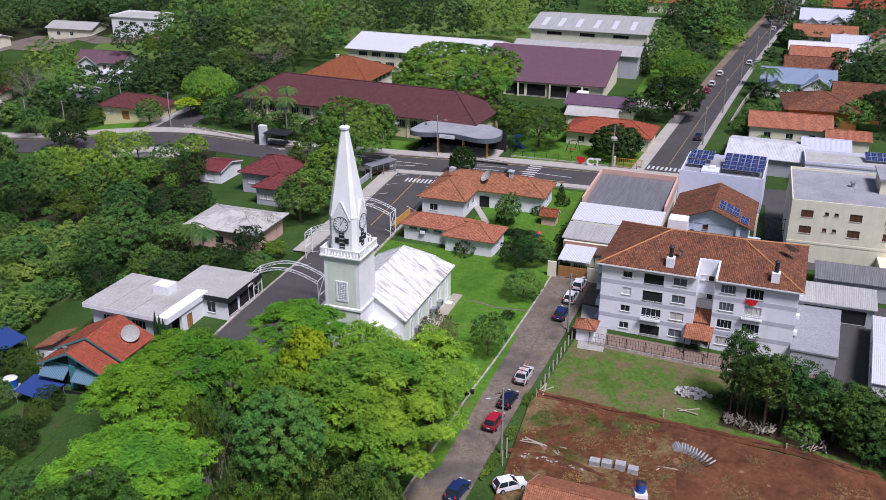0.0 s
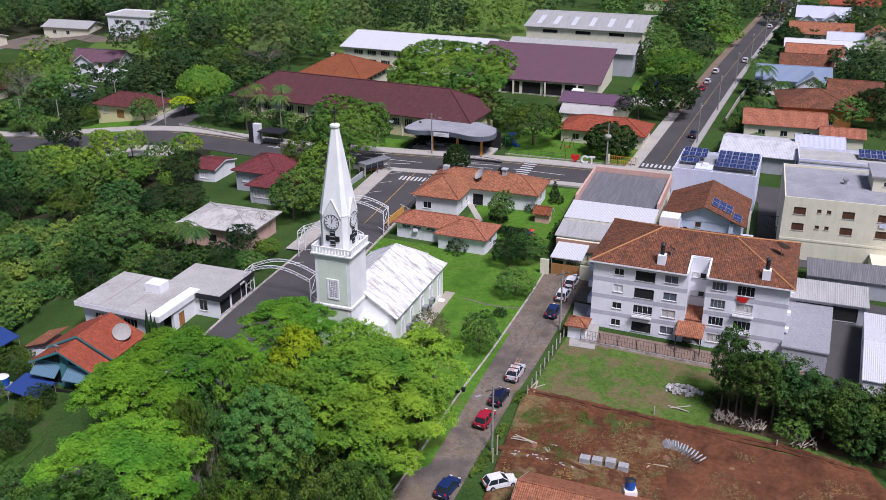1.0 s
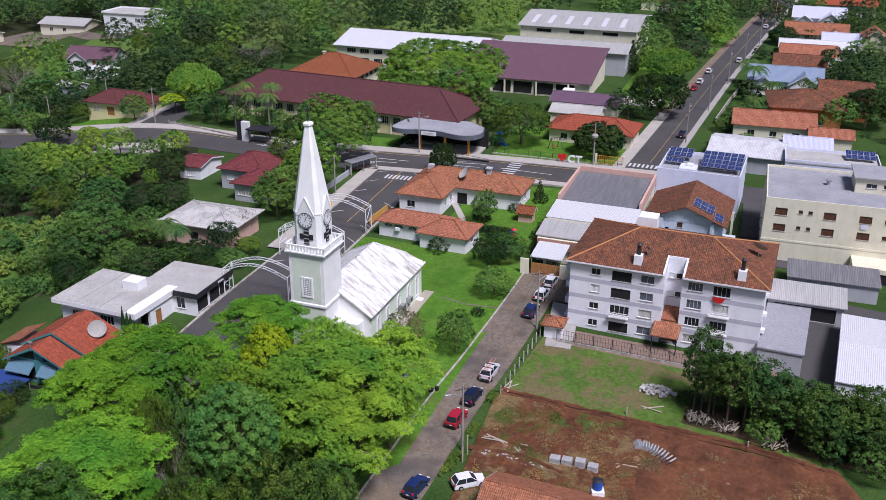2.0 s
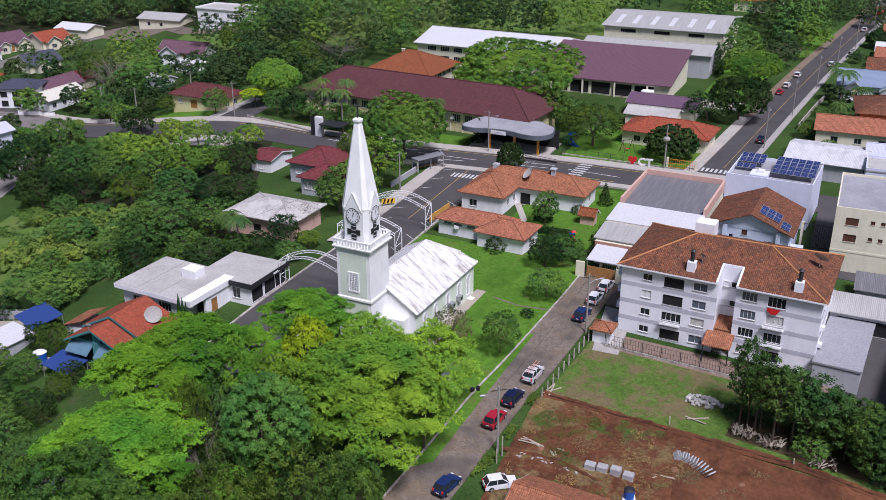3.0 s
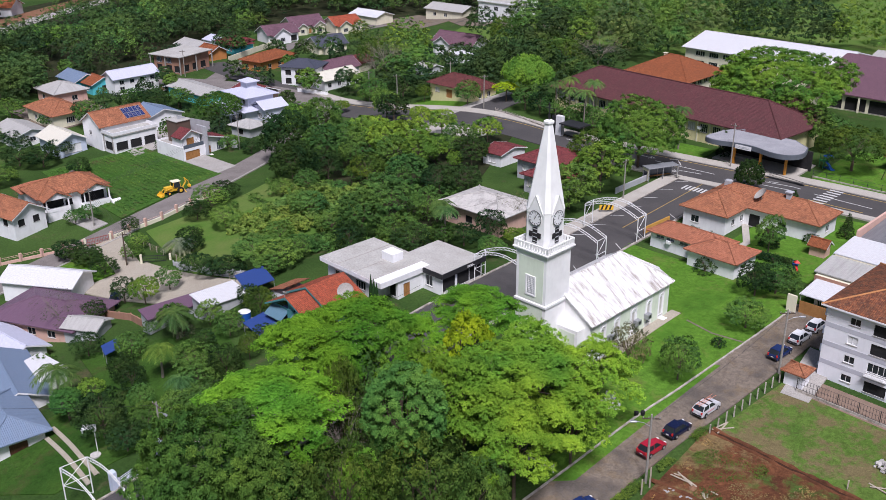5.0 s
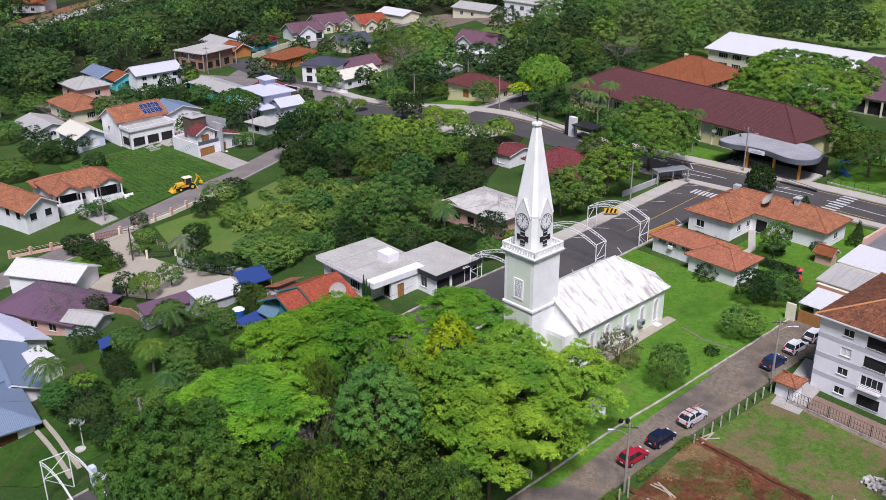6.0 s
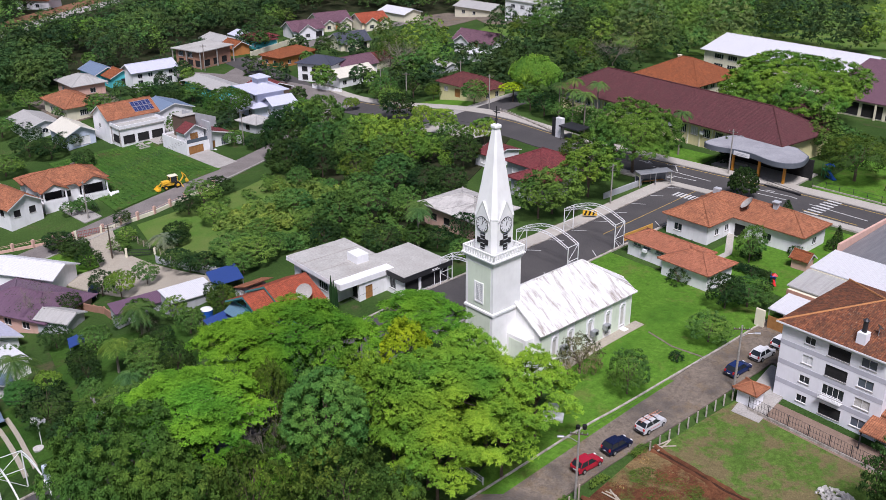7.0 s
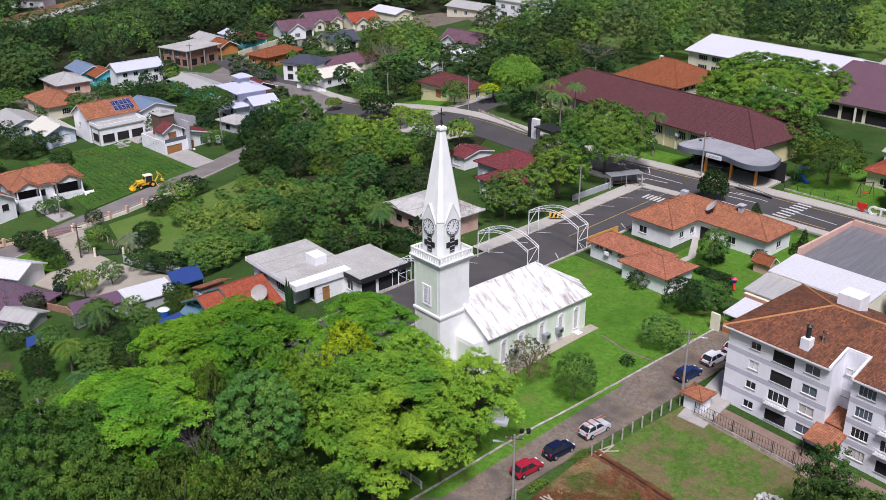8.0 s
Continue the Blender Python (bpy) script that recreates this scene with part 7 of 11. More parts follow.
V = [
    # name, label, x, y, yaw, w, d, h, wall, roof material, roof, rise, eave, windows
    ("house", "white house with veranda and an orange roof", -139.0, 142.8, -10, 14, 7.5, 5.0, WHITE, TILE_ORANGE, "gable", 2.2, 0.7, row("E", (-2, 1.5), 2.6, 1.5, 1.5, "dark") + row("S", (-4, 0, 4), 2.6, 1.6, 1.5, "dark")),
    ("house", "white house with a steep orange gabled roof", -156.2, 196.0, 70, 14, 9.5, 5.8, WHITE, TILE_ORANGE, "gable", 2.8, 0.5, row("W", (-1,), 2.6, 1.3, 1.2, "glass")),
    ("house", "concrete house with a flat terrace and open ground floor", -149.4, 193.2, -19, 5.4, 12.4, 4.2, WHITE, FLATWHITE, "flat", 0.8, 0.3, row("E", (-4, 0, 4), 0.3, 3.2, 2.2, "dark") + row("S", (0,), 0.3, 3.6, 2.2, "dark")),
    ("house", "small pale blue house with a cream sheet roof", -165.8, 186.0, -20, 11, 7.5, 3.6, BLUEW, SHEET_CREAM, "gable", 1.8, 0.8, row("E", (0,), 0.4, 4.6, 2.2, "white")),
    ("house", "house with an orange hipped roof", -184.5, 203.5, -20, 16, 10, 3.6, CREAM, TILE_ORANGE, "hip", 2.6, 0.8, row("S", (-3, 2, 5), 0.9, 1.5, 1.3, "glass") + row("E", (0,), 0.9, 2.4, 1.6, "glass")),
    ("house", "house with a grey sheet roof and pink wall", -200.5, 222.0, -20, 12, 10, 3.6, PINK, SHEET_GREY, "hip", 2.2, 0.8, row("S", (-2, 3), 0.8, 1.8, 1.5, "glass") + row("E", (1,), 0.8, 1.8, 1.5, "glass")),
    ("house", "turquoise house with a pale sheet roof", -207.5, 236.5, -20, 12, 8, 3.4, CYAN, SHEET_BLUE, "gable", 1.8, 0.6, row("S", (-3, 2), 0.8, 1.5, 1.3, "glass") + row("E", (0,), 0.8, 1.5, 1.3, "glass")),
    ("house", "turquoise house with an orange roof", -197.8, 235.0, -20, 6.5, 8, 3.2, CYAN, TILE_RUST, "gable", 1.8, 0.6, row("S", (0,), 0.8, 1.6, 1.3, "glass") + row("E", (0,), 0.6, 1.4, 1.8, "dark")),
    ("house", "white two-storey house with a blue-grey roof", -189.6, 240.6, 69, 15, 7, 5.2, WHITE, SHEET_LILAC, "gable", 1.8, 0.7, row("S", (-5, -1.5, 2, 5.5), 3.0, 1.5, 1.3, "glass") + row("S", (-5, 0, 5), 0.5, 1.6, 1.8, "glass")),
    ("house", "brick house with a pale flat roof on posts", -194.0, 271.5, -6, 12, 14, 5.8, BRICKW, FLATWHITE, "flat", 0.0, 1.2, row("S", (-3.5, 1, 4.5), 0.5, 2.4, 2.2, "dark") + row("S", (-3.5, 1), 3.4, 2.4, 1.8, "blue") + row("E", (-4, 0, 4), 0.5, 2.4, 2.2, "dark")),
    ("house", "small timber house with a brown roof", -195.0, 290.0, -20, 8, 7, 3.0, ORANGEW, TILE_RUST, "gable", 1.8, 0.8, row("S", (0,), 0.8, 1.5, 1.2, "glass")),
    ("house", "house with a grey sheet roof", -207.0, 296.0, -20, 13, 9, 3.2, WHITE, SHEET_GREY, "gable", 1.5, 0.6, row("S", (-3, 2), 0.8, 1.5, 1.3, "glass")),
    ("house", "pale green house with a maroon roof", -196.5, 306.5, -20, 9, 10, 3.4, plaster("pale_green_render", (0.55, 0.66, 0.52), 0.3), TILE_WINE, "hip", 1.9, 0.7, row("S", (-2, 2), 0.8, 1.5, 1.3, "glass") + row("E", (-2, 2), 0.8, 1.5, 1.3, "glass")),
    ("house", "timber house with a rust-brown roof", -168.5, 286.5, -10, 9, 17, 3.4, ORANGEW, TILE_RUST, "hip", 2.0, 0.8, row("S", (-2, 2), 0.8, 1.5, 1.3, "glass") + row("E", (-4, 1, 5), 0.8, 1.5, 1.3, "glass")),
    ("house", "white two-storey house with dark slate roof and balconies", -144.0, 270.5, 8, 12, 9, 5.8, WHITE, SLATE, "hip", 2.0, 0.7, row("S", (-3.5, 0, 3.5), 3.2, 2.0, 1.6, "dark") + row("S", (-3.5, 0, 3.5), 0.4, 2.0, 1.8, "dark")),
    ("house", "long white house with a cream roof", -132.6, 270.5, 71, 14, 7, 3.4, WHITE, SHEET_CREAM, "gable", 1.8, 0.7, row("S", (-5, -1, 3), 0.8, 1.5, 1.3, "glass")),
    ("house", "small house with a dark red tiled roof", -137.4, 292.8, 71, 9, 8, 3.2, CREAM, TILE_WINE, "gable", 1.8, 0.6, ()),
    ("house", "pale green house with a red-brown roof", -193.0, 303.0, -20, 8.5, 8, 3.2, CYAN, TILE_WINE, "hip", 1.8, 0.6, row("S", (-2, 1.5), 0.8, 1.4, 1.3, "glass")),
    ("house", "low house with a pale lilac sheet roof", -204.5, 308.5, -20, 12, 8, 2.8, WHITE, SHEET_LILAC, "gable", 1.2, 0.5, ()),
    ("house", "house with a purple tiled roof behind", -138.0, 280.5, 71, 14, 8, 3.8, WHITE, TILE_PURPLE, "gable", 2.4, 0.7, ()),
    ("house", "low house with a pale sheet roof", -176.5, 379.0, -18, 16, 10, 3.4, CREAM, SHEET_WHITE, "gable", 1.6, 0.6, ()),
    ("house", "white flat-roofed two-storey house far off", -112.0, 374.0, -18, 20, 12, 6.2, WHITE, FLATWHITE, "flat", 0.5, 0.4, row("S", (-6, -1, 5), 3.4, 2.2, 1.5, "glass") + row("S", (-5, 3), 0.6, 2.2, 1.5, "glass")),
    ("house", "house with a grey sheet roof far off", -146.0, 396.0, -15, 20, 11, 3.6, CREAM, SHEET_GREY, "gable", 1.8, 0.7, row("S", (-5, 1), 0.8, 1.6, 1.4, "glass")),
    ("pavilion", "grey garden pavilion with a pale hipped roof", -126.5, 213.5, -10, 7, 6, 2.6, GREYW, SHEET_GREY, "hip", 1.4, 0.7, row("S", (0,), 0.5, 1.6, 1.4, "dark")),
    ("house", "low house with a blue-grey sheet roof", -155.5, 210.5, -20, 10, 11, 3.6, WHITE, SHEET_BLUE, "gable", 1.8, 0.6, row("E", (0,), 0.8, 1.6, 1.3, "glass")),
    ("house", "low house with a dark red roof among trees", -146.5, 246.0, -20, 11, 9, 3.0, BROWNW, TILE_WINE, "gable", 1.6, 0.6, ()),
    ("house", "long house with a grey fibre-cement roof", -163.0, 240.0, -20, 20, 9, 3.0, CYAN, SHEET_GREY, "gable", 1.2, 0.5, ()),
    ("house", "house with a weathered brown roof among trees", -213.0, 192.0, -20, 12, 9, 3.4, GREYW, TILE_OLD, "gable", 2.0, 0.7, ()),
    ("house", "house with a grey roof and white wall", -183.5, 189.0, -20, 14, 9, 2.8, WHITE, SHEET_GREY, "gable", 1.4, 0.6, row("E", (0,), 0.8, 1.6, 1.2, "glass")),
    ("house", "house with a broad plum-purple hipped sheet roof", -98.0, 113.0, 5, 17, 11, 3.0, PINK, SHEET_PURPLE, "hip", 2.0, 0.8, row("S", (-4, 0, 4), 0.8, 1.6, 1.3, "glass") + row("E", (0,), 0.8, 1.6, 1.3, "glass")),
    ("house", "low annex with a pale fibre-cement roof", -88.0, 110.6, 10, 6, 4.5, 2.2, GREYW, SHEET_GREY, "gable", 0.8, 0.4, ()),
    ("house", "house with a bright white sheet roof", -108.0, 122.0, 12, 14, 7, 3.4, WHITE, SHEET_WHITE, "gable", 1.4, 0.6, ()),
    ("house", "house with a pale blue sheet roof beside the lawn", -85.9, 91.8, -31, 15, 8, 3.3, WHITE, SHEET_BLUE, "gable", 1.8, 0.8, row("S", (2, 5), 0.8, 1.6, 1.3, "glass") + row("E", (-1,), 0.5, 1.4, 1.8, "door")),
    ("house", "front wing of the blue-roofed house with a tiled porch", -77.3, 83.2, -28, 13.0, 7, 3.2, WHITE, SHEET_BLUE, "hip", 1.7, 0.9, row("S", (-3, 1), 0.8, 1.6, 1.3, "glass") + row("S", (4.4,), 0.2, 2.6, 2.2, "dark") + row("E", (0,), 0.3, 2.4, 2.1, "shutter")),
    ("house", "house with a white sheet roof behind the blue-roofed one", -98.6, 102.2, -14, 15, 7, 3.2, WHITE, SHEET_LILAC, "gable", 1.4, 0.7, ()),
    ("shed", "low lean-to with a white sheet roof", -83.5, 96.0, -14, 7, 4, 2.6, WHITE, SHEET_WHITE, "shed", 0.5, 0.3, ()),
    # along the long street
    ("house", "long house with an orange-red tiled roof", 85.0, 222.5, -17, 18, 12, 3.6, CREAM, TILE_SALMON, "gable", 2.0, 0.6, row("S", (-5, 0, 5), 1, 1.6, 1.3, "glass")),
    ("house", "house with a patched white sheet roof", 72.5, 200.5, -22, 15, 15, 3.6, GREYW, SHEET_PATCHED, "gable", 1.4, 0.6, ()),
    ("house", "small white cottage with a pale blue gabled roof", 85.0, 200.0, -18, 9, 8, 4.4, LAVENDER, SHEET_LILAC, "gable", 1.4, 0.7, row("S", (0,), 1, 1.5, 1.2, "glass")),
    ("house", "low house with a small salmon tiled roof", 94.0, 210.0, -18, 9, 6, 3.6, CREAM, TILE_SALMON, "gable", 1.2, 0.5, ()),
    ("house", "flat white building with solar panels on its roof", 85.5, 187.5, -18, 18, 9, 4.6, LAVENDER, FLATWHITE, "flat", 0.5, 0.1, row("S", (-5, 0), 1.6, 1.2, 1.0, "glass")),
    ("house", "house with a broad brown tiled roof", 96.5, 234.5, -14, 16, 15, 5.2, ORANGEW, TILE_OLD, "hip", 3.0, 1.2, row("S", (-4, 3), 1, 2.0, 1.6, "glass")),
    ("house", "orange timber house with a brown gabled roof", 108.5, 240.0, -20, 11, 10, 6.2, ORANGEW, TILE_OLD, "gable", 2.6, 1.2, row("S", (-2, 2), 3, 1.6, 1.3, "glass")),
    ("house", "house with a dark brown tiled roof", 113.6, 287.4, -18, 14, 8, 3.8, CREAM, TILE_OLD, "gable", 2.2, 0.8, ()),
    ("house", "low house with a faded salmon tiled roof", 121.6, 302.8, -18, 16, 9, 3.8, CREAM, TILE_SALMON, "gable", 2.2, 0.8, ()),
    ("house", "long low house with a white sheet roof", 128.0, 313.4, -18, 22, 7, 3.6, WHITE, SHEET_WHITE, "gable", 1.8, 0.7, ()),
    ("house", "small white gabled house with a pale blue roof", 138.4, 319.6, -18, 11, 8, 4.0, WHITE, SHEET_LILAC, "gable", 2.6, 0.8, row("S", (0,), 1, 1.6, 1.3, "glass")),
    ("house", "gabled house with an orange tiled roof", 151.0, 323.0, 72, 10, 9, 4.8, CREAM, TILE_ORANGE, "gable", 2.8, 0.8, ()),
    ("house", "house with a red roof far down the street", 172.0, 400.0, -20, 22, 12, 4.6, CREAM, TILE_RED, "gable", 2.8, 0.8, ()),
    ("house", "house with a rust roof among trees", 100.0, 412.0, -20, 18, 12, 4.6, CREAM, TILE_RUST, "gable", 2.8, 0.8, ()),
    ("house", "white house far behind the trees", -70.0, 440.0, -15, 24, 12, 5.5, WHITE, SHEET_WHITE, "gable", 2.2, 0.8, row("S", (-5, 1, 6), 1.2, 1.8, 1.5, "glass")),
    ("house", "white house far behind the school trees", -25.0, 462.0, -15, 22, 12, 6.0, WHITE, TILE_WINE, "gable", 2.2, 0.8, row("S", (-5, 1, 6), 1.2, 1.8, 1.5, "glass")),
    ("house", "lonely white farmhouse beside the railway", -342.0, 330.0, 20, 16, 11, 4.6, WHITE, TILE_RUST, "gable", 2.6, 0.8, row("S", (-4, 2), 1, 1.8, 1.5, "glass")),
]
for name, label, x, y, yaw, w, d, h, wall, rmat, kind, rh, o, holes in V:
    built = house(name, label, x, y, yaw, w, d, h, wall, rmat, kind, rh, o, holes, base=4.0)
    if "steep orange" in label:
        solar_array(built, lambda u, v: Vector((1.0 + u, -4.2 + v, 8.78 - abs(-4.2 + v) * 2.8 / 4.75)), 5, 2, 1.1, 1.7)
    if "with solar panels on its roof" in label:
        solar_array(built, lambda u, v: Vector((2.6 + u, -0.5 + v, 5.4 + v * 0.25)), 5, 2, 1.15, 1.7)
    if "flat terrace" in label:
        for u in (-2.2, 2.2):
            part("terrace_post", Geo().bbox(u - 0.15, u + 0.15, -6.4, -6.1, 0, 4.2, 0.02), CONCRETE, built)
    if "pale flat roof on posts" in label:
        for u, q in ((-6.8, -7.8), (0, -7.8), (6.8, -7.8), (6.8, 0), (6.8, 7.8)):
            part("post", Geo().bbox(u - 0.15, u + 0.15, q - 0.15, q + 0.15, -2, 5.8, 0.02), CONCRETE, built)


def porch_house():
    """White house on a slope with an orange hipped roof and two gabled porches."""
    x, y = -136.5, 156.5
    ob = thing("house", x, y, ground(x, y), 66, "white house with an orange hipped roof and two gabled porches", "house")
    block(ob, 15.0, 9.0, 4.4, WHITE, row("S", (-1.2,), 1.4, 1.6, 1.4, "dark") + row("S", (-5.0,), 0.0, 2.6, 2.2, "door") + row("E", (-2, 2), 1.4, 1.4, 1.4, "glass"), 4.0)
    g, hips = hip_roof(15.0, 9.0, 4.42, 2.6, 0.8)
    part("roof", g, TILE_ORANGE, ob)
    ridge_caps(ob, hips, TILE_ORANGE)
    for u, a, z in ((-4.6, 2.6, 1.6), (4.2, 3.0, 1.2)):
        part("porch_roof", ridge_roof(u, a + 0.5, -7.6, -2.5, 4.3, 6.0), TILE_ORANGE, ob)
        part("porch_gable", Geo().face((u - a, -7.2, 4.2), (u + a, -7.2, 4.2), (u, -7.2, 5.7)), WHITE, ob)
        part("porch_floor", Geo().box(u - a, u + a, -7.3, -4.5, -3.5, z), WHITE, ob)
        part("balustrade", Geo().box(u - a, u + a, -7.35, -7.25, z, z + 0.8), WHITE, ob)
        # the porch's shade, painted as a dark sheet
        part("porch_opening", Geo().box(u - a + 0.4, u + a - 0.4, -4.56, -4.52, z, 4.0), SHADE_BLACK, ob, "porch wall painted dark for its shade")
        for s in (-1, 1):
            part("column", Geo().tube([(u + s * (a - 0.2), -7.1, z), (u + s * (a - 0.2), -7.1, 4.2)], [0.2, 0.16], 8), WHITE, ob)
    for k in range(7):
        part("step", Geo().box(7.3, 9.4, -7.2 - 0.32 * k, -6.9 - 0.32 * k, -3.5, 1.2 - 0.19 * k), WHITE, ob)
    part("stair_wall", Geo().face((7.2, -6.9, 2.0), (7.2, -9.6, 0.4), (7.2, -9.6, -3), (7.2, -6.9, -3)).face((7.0, -6.9, -3), (7.0, -9.6, -3), (7.0, -9.6, 0.4), (7.0, -6.9, 2.0)).face((7.0, -6.9, 2.0), (7.0, -9.6, 0.4), (7.2, -9.6, 0.4), (7.2, -6.9, 2.0)), WHITE, ob)
    satellite(ob, 3.0, 2.5, 5.6, 0.7, 45, 180)
    part("back_roof", hip_roof(9.0, 5.0, 3.4, 1.4, 0.6)[0], TILE_SALMON, ob).matrix_basis = pose(-3.5, 6.8, 0.1)
    part("back_wall", Geo().box(-7.6, 0.6, 4.52, 9.0, -3.5, 3.4), WHITE, ob)


porch_house()


def modern_house():
    """White cubes with a brown tower, a gabled upper room, a grey fin and a wing under a sloping roof. Local x along the blank side wall, the front to +x."""
    x, y = -128.1, 187.7
    ob = thing("house", x, y, ground(x, y) - 0.1, -17, "modern white house with brown tower and timber doors", "house")
    block(ob, 11.5, 6.6, 3.0, WHITE, row("E", (-0.6,), 0.0, 4.2, 2.3, "door"), 3.0, off=(-5.75, 3.3, 0))
    part("terrace_floor", Geo().box(-11.3, -0.2, 0.2, 6.4, 3.004, 3.08), CONCRETE, ob)
    part("parapet", Geo().box(-11.5, 0.0, 0.0, 0.2, 3.0, 3.5).box(-11.5, -11.3, 0.2, 6.6, 3.0, 3.5), WHITE, ob)
    part("tower", Geo().bbox(-9.6, -5.2, 2.4, 6.4, 3.0, 8.6, 0.03), BROWNW, ob, "brown clad tower")
    part("tower_cap", Geo().box(-9.8, -5.0, 2.2, 6.6, 8.6, 8.75), FLATWHITE, ob)
    block(ob, 4.2, 5.4, 2.5, WHITE, row("E", (-0.2,), 0.1, 2.2, 2.0, "door"), 0.02, name="upper_wall", off=(-3.4, 3.4, 3.1))
    part("gable", Geo().face((-1.32, 0.7, 5.6), (-1.32, 6.1, 5.6), (-1.32, 3.4, 7.0)), WHITE, ob)
    g = Geo()
    top = [(-5.1, 0.1, 5.45), (-0.7, 0.1, 5.45), (-0.7, 3.4, 7.3), (-5.1, 3.4, 7.3), (-5.1, 6.7, 5.45), (-0.7, 6.7, 5.45)]
    up = [(a, b, c + 0.14) for a, b, c in top]
    g.face(up[0], up[1], up[2], up[3]).face(up[3], up[2], up[5], up[4]).face(top[3], top[2], top[1], top[0]).face(top[4], top[5], top[2], top[3])
    for a, b in ((0, 1), (1, 2), (2, 5), (5, 4), (4, 3), (3, 0)):
        g.face(top[a], top[b], up[b], up[a])
    part("roof", g, TILE_WINE, ob, "wine-red gabled roof")
    part("barge_board", Geo().face((-0.66, 0.1, 5.3), (-0.66, 3.4, 7.15), (-0.66, 3.4, 7.45), (-0.66, 0.1, 5.6)), FRAMEW, ob)
    part("barge_board", Geo().face((-0.66, 3.4, 7.15), (-0.66, 6.7, 5.3), (-0.66, 6.7, 5.6), (-0.66, 3.4, 7.45)), FRAMEW, ob)
    part("balcony_rail", Geo().box(-0.1, -0.02, 0.3, 6.2, 3.1, 4.0), GLASSB, ob, "dark glass balcony rail")
    part("fin", Geo().bbox(-3.0, 0.9, 6.62, 7.0, -1.5, 7.6, 0.02), GREYW, ob, "grey upright fin wall")
    part("screen_wall", Geo().face((-7.0, 4.0, 3), (-7.0, 13.5, 3), (-7.0, 13.5, 6.2), (-7.0, 4.0, 9.8)).face((-7.3, 4.0, 9.8), (-7.3, 13.5, 6.2), (-7.3, 13.5, 3), (-7.3, 4.0, 3)).face((-7.3, 4.0, 9.8), (-7.0, 4.0, 9.8), (-7.0, 13.5, 6.2), (-7.3, 13.5, 6.2)), GREYW, ob, "sloping grey screen wall")
    block(ob, 6.0, 6.4, 2.9, WHITE, row("E", (-2.2,), 0, 1.2, 2.2, "door") + row("E", (1.4,), 0.5, 2.2, 1.9, "blue"), 3.0, name="side_wall", off=(-3.6, 10.2, 0))
    part("roof", Geo().face((-7.0, 7.0, 5.2), (0.2, 7.0, 5.2), (0.2, 14.0, 3.3), (-7.0, 14.0, 3.3)).face((-7.0, 14.0, 3.1), (0.2, 14.0, 3.1), (0.2, 7.0, 5.0), (-7.0, 7.0, 5.0)), TILE_WINE, ob, "wine-red sloping roof")
    part("barge_board", Geo().face((0.24, 7.0, 4.95), (0.24, 14.0, 3.05), (0.24, 14.0, 3.35), (0.24, 7.0, 5.25)), FRAMEW, ob)
    part("side_gable", Geo().face((-0.62, 7.0, 2.9), (-0.62, 13.4, 2.9), (-0.62, 13.4, 3.3), (-0.62, 7.0, 4.95)), WHITE, ob)
    for k in range(3):
        part("step", Geo().bbox(0.4 + 1.3 * k, 1.6 + 1.3 * k, 7.2, 11.0, -2, 0.3 - 0.1 * k, 0.02), FRAMEW, ob, "white paving slab of the front steps")
    part("gate_pillar", Geo().bbox(0.6, 1.6, 14.2, 15.2, -2, 2.4, 0.04), WHITE, ob)


modern_house()


def villa():
    """Large pale villa in tiers of lilac sheet roofs."""
    x, y = -137.5, 229.5
    ob = thing("house", x, y, ground(x, y), -24, "large pale villa in tiers of lilac sheet roofs", "house")
    block(ob, 15, 11, 3.4, LAVENDER, row("S", (-4.5, 0, 4.5), 0.6, 1.8, 1.7, "glass"), 3.5)
    g, hips = hip_roof(15, 11, 3.4, 1.4, 1.2, ridge=7)
    part("roof", g, SHEET_LILAC, ob)
    block(ob, 11, 8.5, 3.2, LAVENDER, row("S", (-3, 0, 3.4), 0.8, 1.6, 1.4, "glass"), 0.1, name="upper_wall", off=(0.4, 0.6, 3.6))
    g, hips = hip_roof(11, 8.5, 6.8, 1.6, 1.3)
    part("roof", g, SHEET_LILAC, ob).matrix_basis = pose(0.4, 0.6, 0)
    block(ob, 3.6, 3.2, 2.4, LAVENDER, (), 0.1, name="lantern_wall", off=(-0.5, 1.0, 7.4))
    g, hips = hip_roof(3.6, 3.2, 9.8, 0.9, 0.7)
    part("roof", g, SHEET_LILAC, ob).matrix_basis = pose(-0.5, 1.0, 0)
    g, hips = gable_roof(7.0, 6.0, 4.4, 1.5, 0.7)
    part("roof", g, SHEET_LILAC, ob).matrix_basis = pose(8.8, 1.5, 0, 0, 0, 90)
    block(ob, 6.0, 6.4, 4.4, LAVENDER, row("S", (0,), 1, 2, 1.6, "glass"), 3.5, name="side_wall", off=(8.8, 1.5, 0))
    g, hips = gable_roof(6.0, 5.5, 2.9, 1.6, 0.6)
    part("porch_roof", g, SHEET_LILAC, ob).matrix_basis = pose(2.5, -6.5, 0, 0, 0, 90)
    for px in (0.2, 4.8):
        part("porch_post", Geo().bbox(px - 0.2, px + 0.2, -9.0, -8.6, -3, 2.8, 0.03), LAVENDER, ob)


villa()


